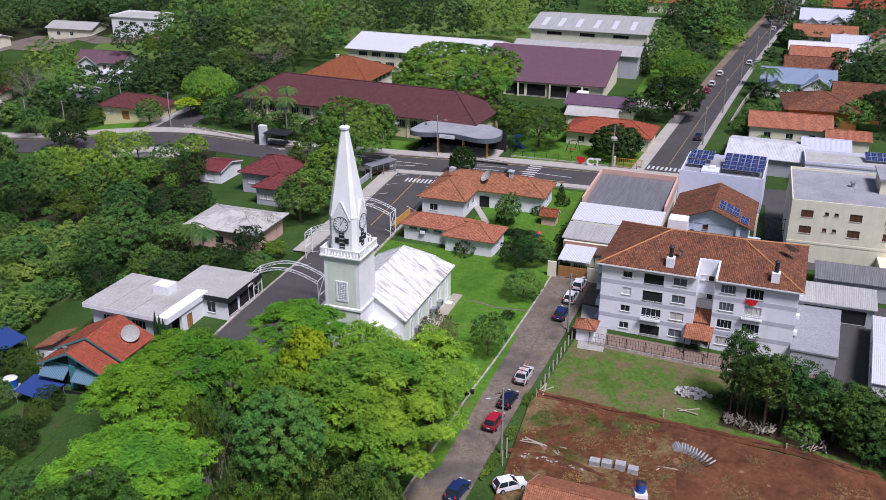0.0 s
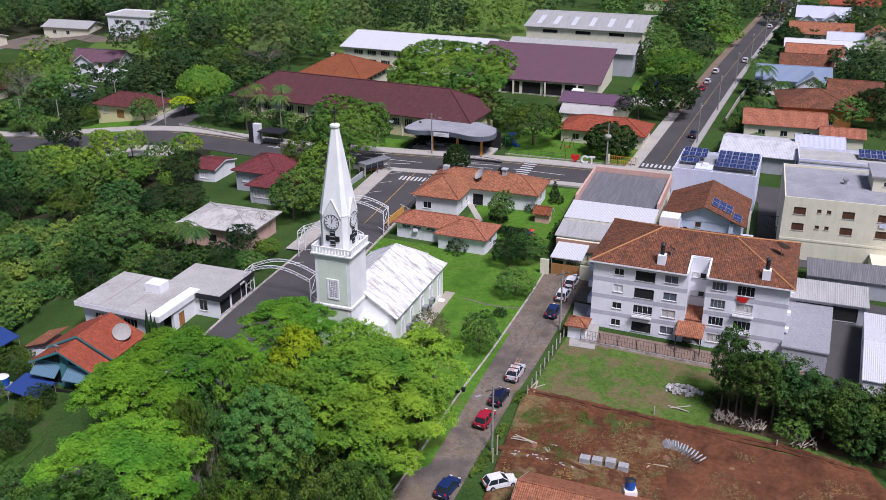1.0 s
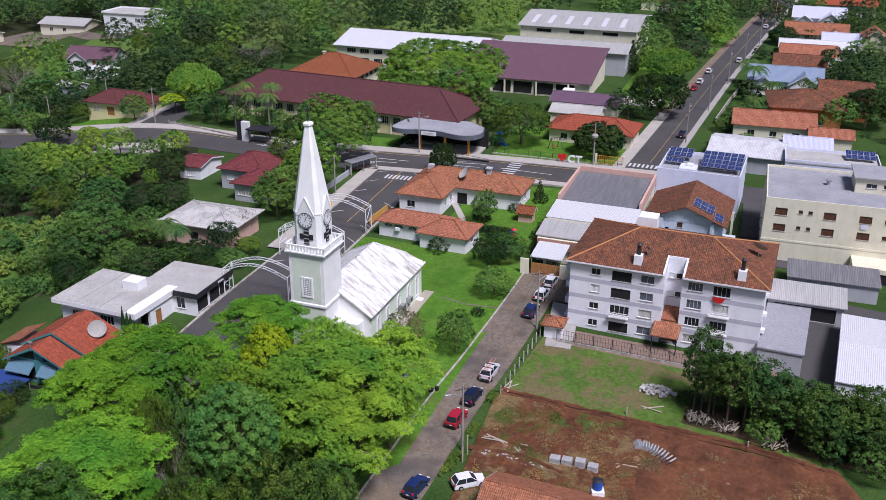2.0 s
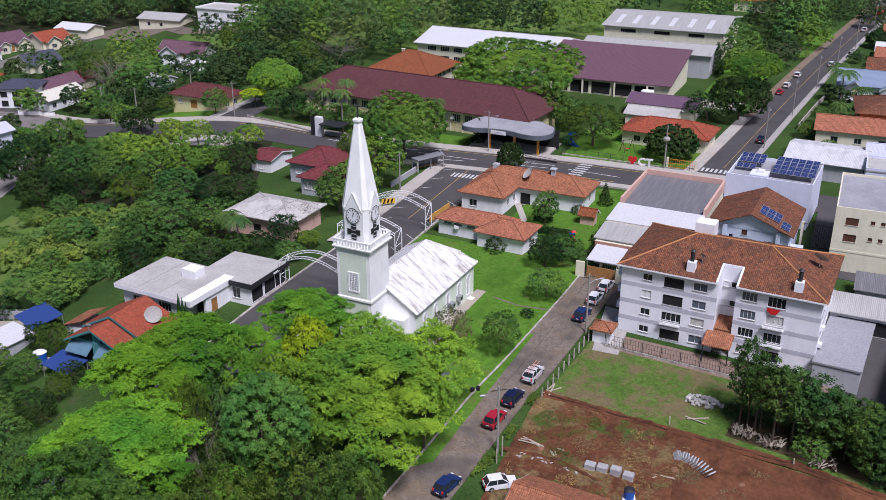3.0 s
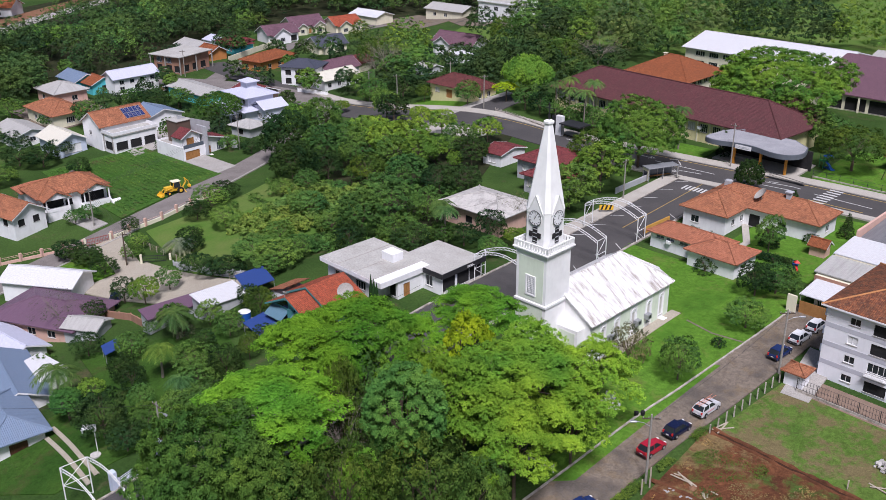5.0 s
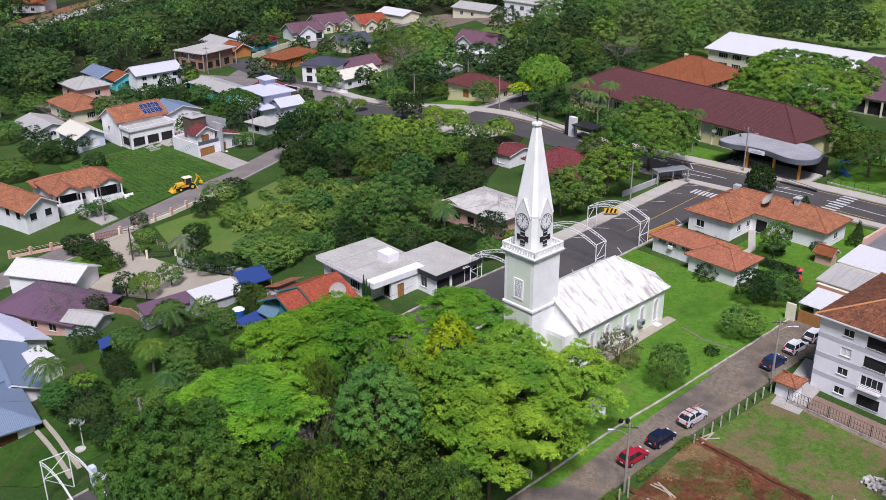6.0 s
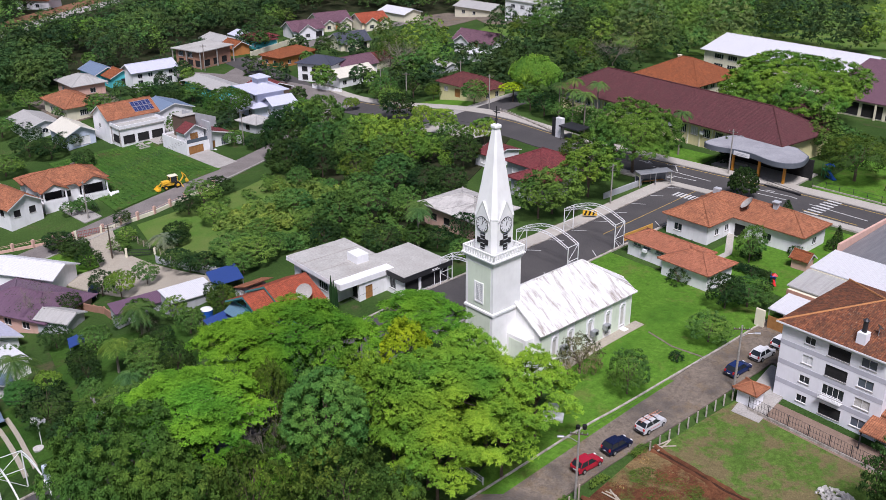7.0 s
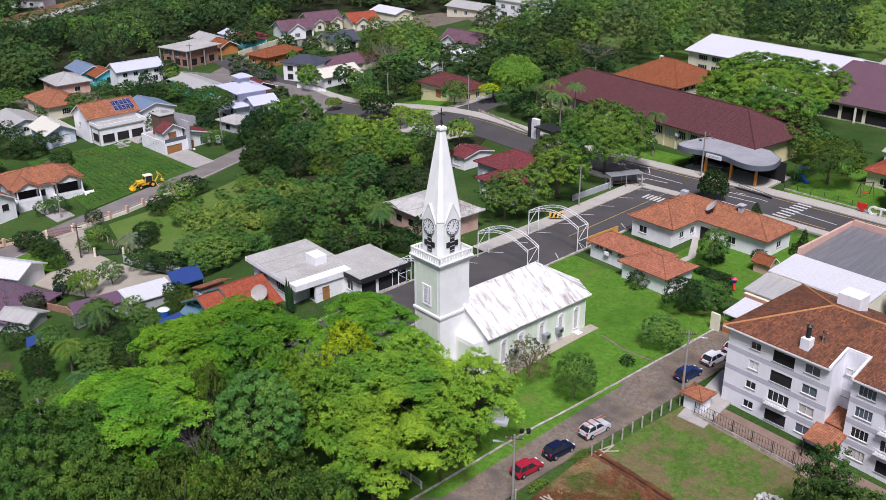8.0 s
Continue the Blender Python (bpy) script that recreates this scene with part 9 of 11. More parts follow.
    # firewood
    for x, y, n in ((37.6, 102.2, 60), (40.6, 100.6, 70), (46.0, 97.2, 36)):
        ob = thing("firewood_heap", x, y, ground(x, y) + 0.1, -20, "heap of cut branches and firewood", "firewood", "heaps of firewood")
        for i in range(n):
            q = rng.uniform(0, 1)
            b = part("log", Geo().tube([(-0.6, 0, 0), (0.6, 0, 0)], [rng.uniform(0.05, 0.1), rng.uniform(0.04, 0.08)], 5), WOODPALE if i % 3 else BARK, ob)
            b.matrix_basis = pose(rng.uniform(-1.4, 1.4), rng.uniform(-0.8, 0.8), 0.1 + rng.uniform(0, 0.7) * (1 - q * 0.4), 0, rng.uniform(-20, 20), rng.uniform(40, 130))
    for x, y, h in ((8.6, 96.0, 2.6), (8.0, 94.6, 1.9), (28.9, 103.2, 1.2), (42.5, 97.0, 1.0)):
        solid("marker_post", Geo().bbox(-0.08, 0.08, -0.08, 0.08, -0.4, h, 0.01), WOODPALE, pose(x, y, ground(x, y)), "pale timber marker post on the plot", "post", "marker posts")


plot_things()


# ---- vehicles ----
def car(x, y, yaw, paint, label, length=3.95, width=1.7, height=1.48, suv=False, rack=False, name="car"):
    """A hatchback: lofted body, glazed cabin, wheels and lamps. Local +x is the front."""
    ob = thing(name, x, y, ground(x, y) + 0.06, yaw, label, "car", "parked cars")
    L, W = length / 2, width / 2
    zb, zs, zt = 0.24, 0.86 if not suv else 1.0, height
    prof = [(-L, 0.45), (-L * 0.98, zs * 0.95), (-L * 0.92, zs + 0.02), (L * 0.42, zs), (L * 0.9, zs - 0.16), (L, 0.55), (L * 0.99, 0.35)]
    g = Geo()
    secs = []
    for px, pz in prof:
        k = 1 - 0.14 * (abs(px) / L) ** 4
        secs.append([(px, -W * k, zb), (px, -W * k, (zb + pz) / 2), (px, -W * k * 0.94, pz), (px, W * k * 0.94, pz), (px, W * k, (zb + pz) / 2), (px, W * k, zb)])
    for s in secs:
        g.v += s
    for i in range(len(secs) - 1):
        for j in range(6):
            a, b = i * 6 + j, i * 6 + (j + 1) % 6
            g.f.append((a, a + 6, b + 6, b))
    g.f += [tuple(range(6)), tuple(reversed(range(6 * (len(secs) - 1), 6 * len(secs))))]
    part("body", g, paint, ob)
    c = Geo()
    r0, r1, f1, f0 = -L * 0.94, -L * 0.72, L * 0.06, L * 0.44
    c.loft([[(r0, -W * 0.9), (f0, -W * 0.9), (f0, W * 0.9), (r0, W * 0.9)], [(r1, -W * 0.72), (f1, -W * 0.72), (f1, W * 0.72), (r1, W * 0.72)]], [zs, zt - 0.06])
    part("cabin_glass", c, GLASS, ob, "dark glazed cabin")
    part("roof_panel", Geo().bbox(r1 - 0.05, f1 + 0.05, -W * 0.75, W * 0.75, zt - 0.07, zt, 0.03), paint, ob)
    for s in (-1, 1):
        for u, v in ((f1, f0), ((r0 + f0) * 0.5, (r0 + f0) * 0.5 - 0.05), (r1, r0)):
            part("pillar", Geo().tube([(v, s * W * 0.905, zs), (u, s * W * 0.73, zt - 0.05)], 0.045, 4), paint, ob)
        part("headlight", Geo().bbox(L * 0.9, L * 0.985, s * W * 0.62 - 0.16, s * W * 0.62 + 0.16, 0.58, 0.72, 0.02), FRAMEW, ob, "clear headlight")
        part("tail_light", Geo().bbox(-L * 0.995 - 0.02, -L * 0.93, s * W * 0.74 - 0.1, s * W * 0.74 + 0.1, 0.62, 0.95, 0.02), RED, ob, "red tail light")
        part("mirror", Geo().bbox(L * 0.36, L * 0.42, s * (W + 0.06) - 0.07, s * (W + 0.06) + 0.07, zs, zs + 0.13, 0.02), paint, ob)
    part("bumper", Geo().bbox(-L - 0.03, -L + 0.12, -W * 0.8, W * 0.8, 0.3, 0.5, 0.03), DARKMETAL, ob)
    part("plate", Geo().box(-L - 0.04, -L - 0.031, -0.2, 0.2, 0.5, 0.63), FRAMEW, ob)
    for sx in (-0.62, 0.64):
        for s in (-1, 1):
            w = part("wheel", Geo().cyl(0, 0, -0.1, 0.1, 0.3, 0.3, 14), RUBBER, ob, "black tyre")
            w.matrix_basis = pose(L * sx, s * (W - 0.07), 0.3, 90, 0, 0)
            part("rim", Geo().cyl(0, 0, -0.12, 0.12, 0.18, 0.18, 10), ALU, w)
    if rack:
        for u in (-0.9, 0.1):
            part("roof_bar", Geo().bbox(u - 0.04, u + 0.04, -W * 0.8, W * 0.8, zt, zt + 0.12, 0.01), DARKMETAL, ob)
        lad = Geo()
        for v in (-0.2, 0.25):
            lad.tube([(-L - 0.1, v, zt + 0.17), (L * 0.75, v, zt + 0.17)], 0.035, 4)
        for k in range(9):
            lad.tube([(-L + 0.2 + k * 0.34, -0.2, zt + 0.17), (-L + 0.2 + k * 0.34, 0.25, zt + 0.17)], 0.025, 4)
        part("ladder", lad, plain("orange_ladder", (0.55, 0.22, 0.14), 0.5), ob, "orange ladder on the roof rack")
        part("stripe", Geo().box(-L * 0.5, L * 0.3, -W - 0.012, -W * 0.99, 0.66, 0.70), RED, ob)
    return ob


PAINT_RED = plain("red_car_paint", (0.38, 0.015, 0.035), 0.2, 0, 0.6)
PAINT_NAVY = plain("navy_car_paint", (0.008, 0.012, 0.045), 0.18, 0, 0.6)
PAINT_BLUE = plain("dark_blue_car_paint", (0.015, 0.03, 0.11), 0.2, 0, 0.6)
PAINT_WHITE = plain("white_car_paint", (0.74, 0.74, 0.75), 0.25, 0, 0.5)
PAINT_SILVER = plain("silver_car_paint", (0.58, 0.58, 0.60), 0.35, 0.0, 0.5)
car(7.4, 101.9, 66, PAINT_RED, "red hatchback parked at the street's edge")
car(9.5, 106.3, 66, PAINT_NAVY, "navy blue hatchback parked at the street's edge", 4.0)
car(12.0, 111.5, 67, PAINT_SILVER, "silver estate car with a ladder on its roof", 4.2, 1.7, 1.55, True, True)
car(18.9, 127.4, 67, PAINT_BLUE, "dark blue hatchback parked beside the flats", 4.1)
car(21.0, 132.6, 67, PAINT_WHITE, "white hatchback parked at the street's end", 4.0)
car(22.9, 137.0, 67, PAINT_WHITE, "white hatchback parked before the gate", 4.0)
car(2.6, 89.8, 62, PAINT_BLUE, "dark blue car at the lower street")
car(8.6, 90.6, 20, PAINT_WHITE, "white car beside the tiled house")
for s, off, pm, lb in ((35, 2.9, PAINT_NAVY, "navy blue car parked on the long street"), (84, -3.0, PAINT_RED, "red car parked on the long street"), (93, -3.0, PAINT_WHITE, "white car parked on the long street"),
                       (108, -3.0, PAINT_WHITE, "white car parked by the long street"), (128, 3.0, PAINT_WHITE, "pale car parked at the kerb"), (196, 2.0, PAINT_WHITE, "white car far down the street"), (222, -1.0, PAINT_NAVY, "dark car far down the street")):
    p, u = at_road(MAIN, s, off)
    car(p.x, p.y, math.degrees(math.atan2(u.y, u.x)), pm, lb)
car(-92.0, 121.5, -60, PAINT_BLUE, "pale blue car in the courtyard")
car(-183.5, 229.5, 10, PAINT_WHITE, "white car before the turquoise houses")
car(-178.0, 244.0, 60, PAINT_WHITE, "white car beside the white house")
car(-78, 66.5, 20, PAINT_BLUE, "dark blue car beside the blue-roofed house")
p, u = at_road(MAIN, 236, 1.0)
lorry = thing("lorry", p.x, p.y, ground(p.x, p.y) + 0.06, math.degrees(math.atan2(u.y, u.x)) + 180, "red lorry far down the long street", "lorry")
part("cab", Geo().bbox(1.6, 3.4, -1.2, 1.2, 0.6, 3.0, 0.12), RED, lorry)
part("cargo_box", Geo().bbox(-3.6, 1.4, -1.25, 1.25, 0.9, 3.2, 0.04), RED, lorry)
part("windscreen", Geo().box(3.38, 3.43, -1.0, 1.0, 1.8, 2.7), GLASS, lorry)
for sx in (-2.4, 2.5):
    for s in (-1, 1):
        part("wheel", Geo().cyl(0, 0, -0.14, 0.14, 0.48, 0.48, 14), RUBBER, lorry).matrix_basis = pose(sx, s * 1.08, 0.45, 90, 0, 0)


def backhoe():
    """Yellow wheeled backhoe loader: bucket before, folded digging arm behind."""
    x, y = -115.8, 168.4
    ob = thing("backhoe_loader", x, y, ground(x, y) + 0.06, -116, "yellow backhoe loader parked on the valley road", "excavator")
    part("chassis", Geo().bbox(-2.0, 2.2, -0.55, 0.55, 0.7, 1.2, 0.08), YELLOWP, ob)
    part("bonnet", Geo().bbox(0.5, 2.3, -0.5, 0.5, 1.2, 1.9, 0.12), YELLOWP, ob)
    part("cab_glass", Geo().bbox(-1.2, 0.45, -0.72, 0.72, 1.5, 2.75, 0.05), GLASS, ob)
    for px in (-1.2, 0.4):
        for s in (-1, 1):
            part("cab_post", Geo().bbox(px - 0.06, px + 0.06, s * 0.72 - 0.06, s * 0.72 + 0.06, 1.1, 2.8, 0.01), YELLOWP, ob)
    part("cab_roof", Geo().bbox(-1.4, 0.6, -0.85, 0.85, 2.78, 2.92, 0.05), CREAM, ob)
    for px, r in ((-1.1, 0.75), (1.7, 0.5)):
        for s in (-1, 1):
            w = part("wheel", Geo().cyl(0, 0, -0.2, 0.2, r, r, 18), RUBBER, ob)
            w.matrix_basis = pose(px, s * 0.9, r, 90, 0, 0)
            part("rim", Geo().cyl(0, 0, -0.22, 0.22, r * 0.5, r * 0.5, 12), YELLOWP, w)
    for s in (-1, 1):
        part("loader_arm", Geo().tube([(0.8, s * 0.65, 1.5), (2.4, s * 0.65, 1.2), (3.1, s * 0.65, 0.5)], 0.11, 5), YELLOWP, ob)
    b = Geo()
    prof = [(3.0, 0.9), (2.95, 0.2), (3.3, 0.05), (3.9, 0.1)]
    for (x0, z0), (x1, z1) in zip(prof, prof[1:]):
        b.face((x0, -1.1, z0), (x1, -1.1, z1), (x1, 1.1, z1), (x0, 1.1, z0))
        b.face((x0 - 0.06, 1.1, z0 - 0.05), (x1, 1.1, z1 - 0.06), (x1, -1.1, z1 - 0.06), (x0 - 0.06, -1.1, z0 - 0.05))
    for s in (-1.1, 1.1):
        b.face(*[(px, s, pz) for px, pz in prof])
    part("bucket", b, YELLOWP, ob)
    part("boom", Geo().tube([(-2.1, 0, 1.1), (-2.9, 0, 2.2), (-2.6, 0, 3.2)], [0.18, 0.16, 0.12], 6), YELLOWP, ob)
    part("dipper", Geo().tube([(-2.6, 0, 3.2), (-3.5, 0, 2.2), (-3.7, 0, 1.4)], [0.13, 0.12, 0.1], 6), YELLOWP, ob)
    part("digging_bucket", Geo().bbox(-3.95, -3.35, -0.35, 0.35, 0.8, 1.4, 0.1), YELLOWP, ob)
    for s in (-1, 1):
        part("stabiliser", Geo().tube([(-1.9, s * 0.6, 1.0), (-2.2, s * 1.5, 0.1)], 0.09, 5), YELLOWP, ob)


backhoe()


# ---- trees ----
RNG = np.random.default_rng(7)


def leaf_mesh(name, boughs, leaf, sub, per, material, flat=0.75, up=0.35, seed=1, tight=0.28, stray=0.24):
    """Small leaves in sprays on boughs: each bough a place, a reach and the way it faces; sub sprays on each, per leaves in a spray, leaf metres long."""
    rng = np.random.default_rng(seed)
    centres, sizes, outs = (np.asarray(v, float) for v in boughs)
    nb = len(centres) * sub
    c, s, o = np.repeat(centres, sub, 0), np.repeat(sizes, sub)[:, None], np.repeat(outs, sub, 0)
    d = rng.normal(size=(nb, 3))
    d /= np.linalg.norm(d, axis=1)[:, None]
    d += 0.85 * o + np.array([0, 0, 0.35])
    d /= np.linalg.norm(d, axis=1)[:, None]
    c = c + d * s * rng.uniform(0.7, 1.0, (nb, 1)) * np.array([1, 1, flat])
    n = nb * per
    c, s, d = np.repeat(c, per, 0), np.repeat(s, per, 0), np.repeat(d, per, 0)
    p = c + rng.normal(size=(n, 3)) * s * tight * np.array([1, 1, 0.6])
    nrm = d * (1 - up) + np.array([0, 0, 1]) * up + rng.normal(size=(n, 3)) * stray
    nrm /= np.linalg.norm(nrm, axis=1)[:, None]
    t = np.cross(nrm, rng.normal(size=(n, 3)))
    t /= np.linalg.norm(t, axis=1)[:, None] + 1e-9
    b = np.cross(nrm, t)
    k = leaf * rng.uniform(0.6, 1.3, (n, 1))
    tri = np.stack([p - t * k * 0.5 - b * k * 0.2, p + b * k * 0.42, p + t * k * 0.55 - nrm * k * 0.12], 1).reshape(-1, 3)
    me = bpy.data.meshes.new(name)
    me.vertices.add(3 * n)
    me.vertices.foreach_set("co", tri.astype(np.float32).ravel())
    me.loops.add(3 * n)
    me.loops.foreach_set("vertex_index", np.arange(3 * n, dtype=np.int32))
    me.polygons.add(n)
    me.polygons.foreach_set("loop_start", np.arange(0, 3 * n, 3, dtype=np.int32))
    me.update(calc_edges=True)
    me.materials.append(material)
    return me


def round_boughs(R, H, n, rng, low=-0.5, lump=0.12, wide=0.92):
    """Boughs spread evenly over a lumpy crown R wide each way and H deep, its middle at 0, with a sparser layer inside."""
    pts, sizes, outs = [], [], []
    wave = rng.normal(size=(4, 3)) * 2.2
    phase = rng.uniform(0, 6.28, 4)
    for count, shell, big in ((n, 1.0, wide), (max(4, n // 4), 0.7, 1.5)):
        i = np.arange(count) + 0.5
        z = 1 - (1 - low) * i / count
        a = 2.39996 * i + rng.uniform(0, 6.28)
        q = np.sqrt(np.maximum(0.0, 1 - z * z))
        v = np.stack([q * np.cos(a), q * np.sin(a), z], 1) + rng.normal(size=(count, 3)) * 0.55 / math.sqrt(count)
        v /= np.linalg.norm(v, axis=1)[:, None]
        k = shell * (1 + lump * np.cos(v @ wave.T + phase).sum(1) / 2 + rng.uniform(-0.13, 0.07, count))[:, None]
        pts.append(v * k * np.array([R, R, H / 2]))
        each = math.sqrt(2 * (1 - low) * (R * R + R * H / 2) / 2 / n)
        sizes.append(each * big * rng.uniform(0.75, 1.2, count))
        outs.append(v)
    return np.concatenate(pts), np.concatenate(sizes), np.concatenate(outs)


def crown_clumps(R, H, style, n, rng):
    """Boughs of a crown R wide each way and H deep, its top at 0: places, reaches and the ways they face."""
    if style in ("round", "ball"):
        p, s, o = round_boughs(R, H, n, rng, lump=0.13 if style == "round" else 0.03)
        return p + np.array([0, 0, -H / 2]), s, o
    pts, sizes = [], []
    lumps = rng.uniform(0.72, 1.12, 9)
    seats, m = [], 92 if R > 9 else 46
    for i in range(m):
        q, b = math.sqrt((i + 0.5) / m), 2.39996 * i + rng.uniform(-0.3, 0.3)
        reach = R * q * lumps[int(b / 2 / math.pi * 9) % 9] * rng.uniform(0.88, 1.06)
        seats.append((reach * math.cos(b), reach * math.sin(b), -H * (0.78 * q ** 2 + rng.uniform(-0.09, 0.16)), R * rng.uniform(0.18, 0.27) * math.sqrt(46 / m)))
    for i in range(n):
        a = 2.39996 * i
        if style == "pads":
            sx, sy, sz, sr = seats[i % m]
            q = math.sqrt((i // m + 0.5) / (n / m))
            a += rng.uniform(-0.5, 0.5)
            pts.append((sx + sr * q * math.cos(a), sy + sr * q * math.sin(a), sz - 0.3 * sr * q * q))
            sizes.append(R * rng.uniform(0.055, 0.09) * math.sqrt(46 / m))
        elif style == "flat":
            q = math.sqrt((i + 0.5) / n)
            lump = lumps[int(a / 2 / math.pi * 9) % 9]
            pts.append((R * lump * q * math.cos(a), R * lump * q * math.sin(a), -H * (0.55 * q ** 2.2 + rng.uniform(0, 0.16))))
            sizes.append(R * rng.uniform(0.09, 0.15))
        else:
            hgt = ((i + 0.5) / n) ** 0.6
            q = R * hgt * rng.uniform(0.75, 1.0)
            pts.append((q * math.cos(a), q * math.sin(a), -H * hgt))
            sizes.append(R * 0.2)
    pts = np.array(pts)
    outs = pts * np.array([1 / R, 1 / R, 0]) * 0.5 + np.array([0, 0, 1 if style != "cone" else 0.5])
    return pts, np.array(sizes), outs / np.linalg.norm(outs, axis=1)[:, None]


def limb_geo(R, H, top, trunk, seed, twigs):
    """A tapered trunk with limbs that fork into the crown; the crown's top at height top."""
    rng = np.random.default_rng(seed)
    g = Geo()
    fork = max(0.25 * top, top - H * 0.95)
    g.tube([(0, 0, -1.0), (0.05, 0.03, fork * 0.5), (0, 0.05, fork)], [trunk * 1.25, trunk, trunk * 0.85], 8)
    for i in range(7):
        a = 2 * math.pi * i / 7 + rng.uniform(-0.4, 0.4)
        reach = R * rng.uniform(0.45, 0.8)
        z1 = top - H * rng.uniform(0.3, 0.6)
        mid = Vector((reach * 0.4 * math.cos(a), reach * 0.4 * math.sin(a), (fork + z1) / 2 + 0.05 * H))
        end = Vector((reach * math.cos(a), reach * math.sin(a), z1))
        g.tube([(0, 0.05, fork - 0.2), mid, end], [trunk * 0.6, trunk * 0.36, trunk * 0.1], 5)
        for s in (-0.5, 0.5):
            b = a + s
            g.tube([mid, (mid[0] + reach * 0.35 * math.cos(b), mid[1] + reach * 0.35 * math.sin(b), z1 + 0.1 * H)], [trunk * 0.25, trunk * 0.07], 4)
        for _ in range(twigs):
            p = mid.lerp(end, rng.uniform(0, 1))
            v = Vector((math.cos(a) + rng.normal() * 0.7, math.sin(a) + rng.normal() * 0.7, rng.uniform(0.2, 1.6))).normalized()
            q = p + v * H * rng.uniform(0.2, 0.45)
            g.tube([p, p.lerp(q, 0.5) + Vector(rng.normal(size=3)) * 0.12, q], [trunk * 0.16, trunk * 0.1, trunk * 0.04], 4)
            for _ in range(3):
                w = p.lerp(q, rng.uniform(0.4, 0.9))
                g.tube([w, w + (v + Vector(rng.normal(size=3)) * 0.6).normalized() * H * rng.uniform(0.1, 0.25)], [trunk * 0.07, trunk * 0.03], 3)
    return g


KINDS = {
    # crown radius, depth, height, boughs, sprays, leaves each, leaf length, shape, leaf material, label
    "umbrella": (7.0, 4.6, 15.0, 1150, 6, 8, 0.245, "pads", LEAF_BRIGHT, "broad spreading tree with bright feathery foliage"),
    "lime": (6.5, 6.4, 10.5, 600, 6, 7, 0.27, "pads", LEAF_LIME, "large tree with lime-green foliage"),
    "broadlime": (9.6, 7.0, 14.0, 1750, 6, 8, 0.25, "pads", LEAF_LIME, "very broad spreading tree with lime-green foliage"),
    "blue": (4.6, 8.0, 13.0, 210, 12, 12, 0.24, "round", LEAF_BLUE, "tree with dense blue-green foliage"),
    "mid": (4.4, 6.4, 8.5, 84, 7, 6, 0.42, "round", LEAF_MID, "leafy tree with mid-green foliage"),
    "bigmid": (6.8, 8.0, 11.0, 320, 11, 11, 0.25, "round", LEAF_BROAD, "large leafy tree with fine deep-green foliage"),
    "dark": (4.0, 6.2, 8.0, 80, 7, 6, 0.39, "round", LEAF_DARK, "dense tree with dark green foliage"),
    "bigdark": (6.0, 8.4, 9.5, 210, 9, 9, 0.33, "round", LEAF_DARK, "large dense tree with dark green foliage"),
    "olive": (4.8, 5.5, 8.0, 100, 9, 8, 0.29, "round", LEAF_OLIVE, "garden tree with olive-green foliage"),
    "gold": (3.6, 3.2, 7.0, 110, 8, 8, 0.30, "flat", LEAF_GOLD, "tree in yellow-green flower"),
    "grove": (5.0, 7.5, 10.0, 96, 8, 7, 0.46, "round", LEAF_GROVE, "tall leafy tree with a lumpy green crown"),
    "yellowgreen": (4.2, 5.0, 7.5, 84, 7, 7, 0.40, "round", LEAF_YOUNG, "garden tree with yellow-green young leaves"),
    "bare": (3.6, 5.6, 8.0, 16, 5, 5, 0.26, "round", LEAF_GREY, "half-bare tree with pale twigs"),
    "dome": (13.5, 10.5, 15.0, 560, 11, 11, 0.38, "round", LEAF_DOME, "very broad old tree with a domed bright green crown"),
    "slender": (1.9, 5.6, 9.0, 34, 7, 7, 0.30, "round", LEAF_SLENDER, "slender tree with a bare pale trunk and deep green crown"),
    "shrub": (1.5, 2.2, 2.4, 34, 6, 6, 0.22, "round", LEAF_DARK, "rounded dark green garden bush"),
    "greybush": (3.0, 3.4, 3.6, 60, 6, 6, 0.24, "round", LEAF_GREY, "twiggy grey-brown garden bush"),
    "ball": (4.0, 6.0, 6.6, 170, 6, 7, 0.42, "ball", LEAF_DARK, "tree clipped into a dense dark ball"),
    "conifer": (2.2, 6.0, 6.2, 90, 6, 5, 0.34, "cone", LEAF_DARK, "dark green conical evergreen tree"),
}
PROTO = {}


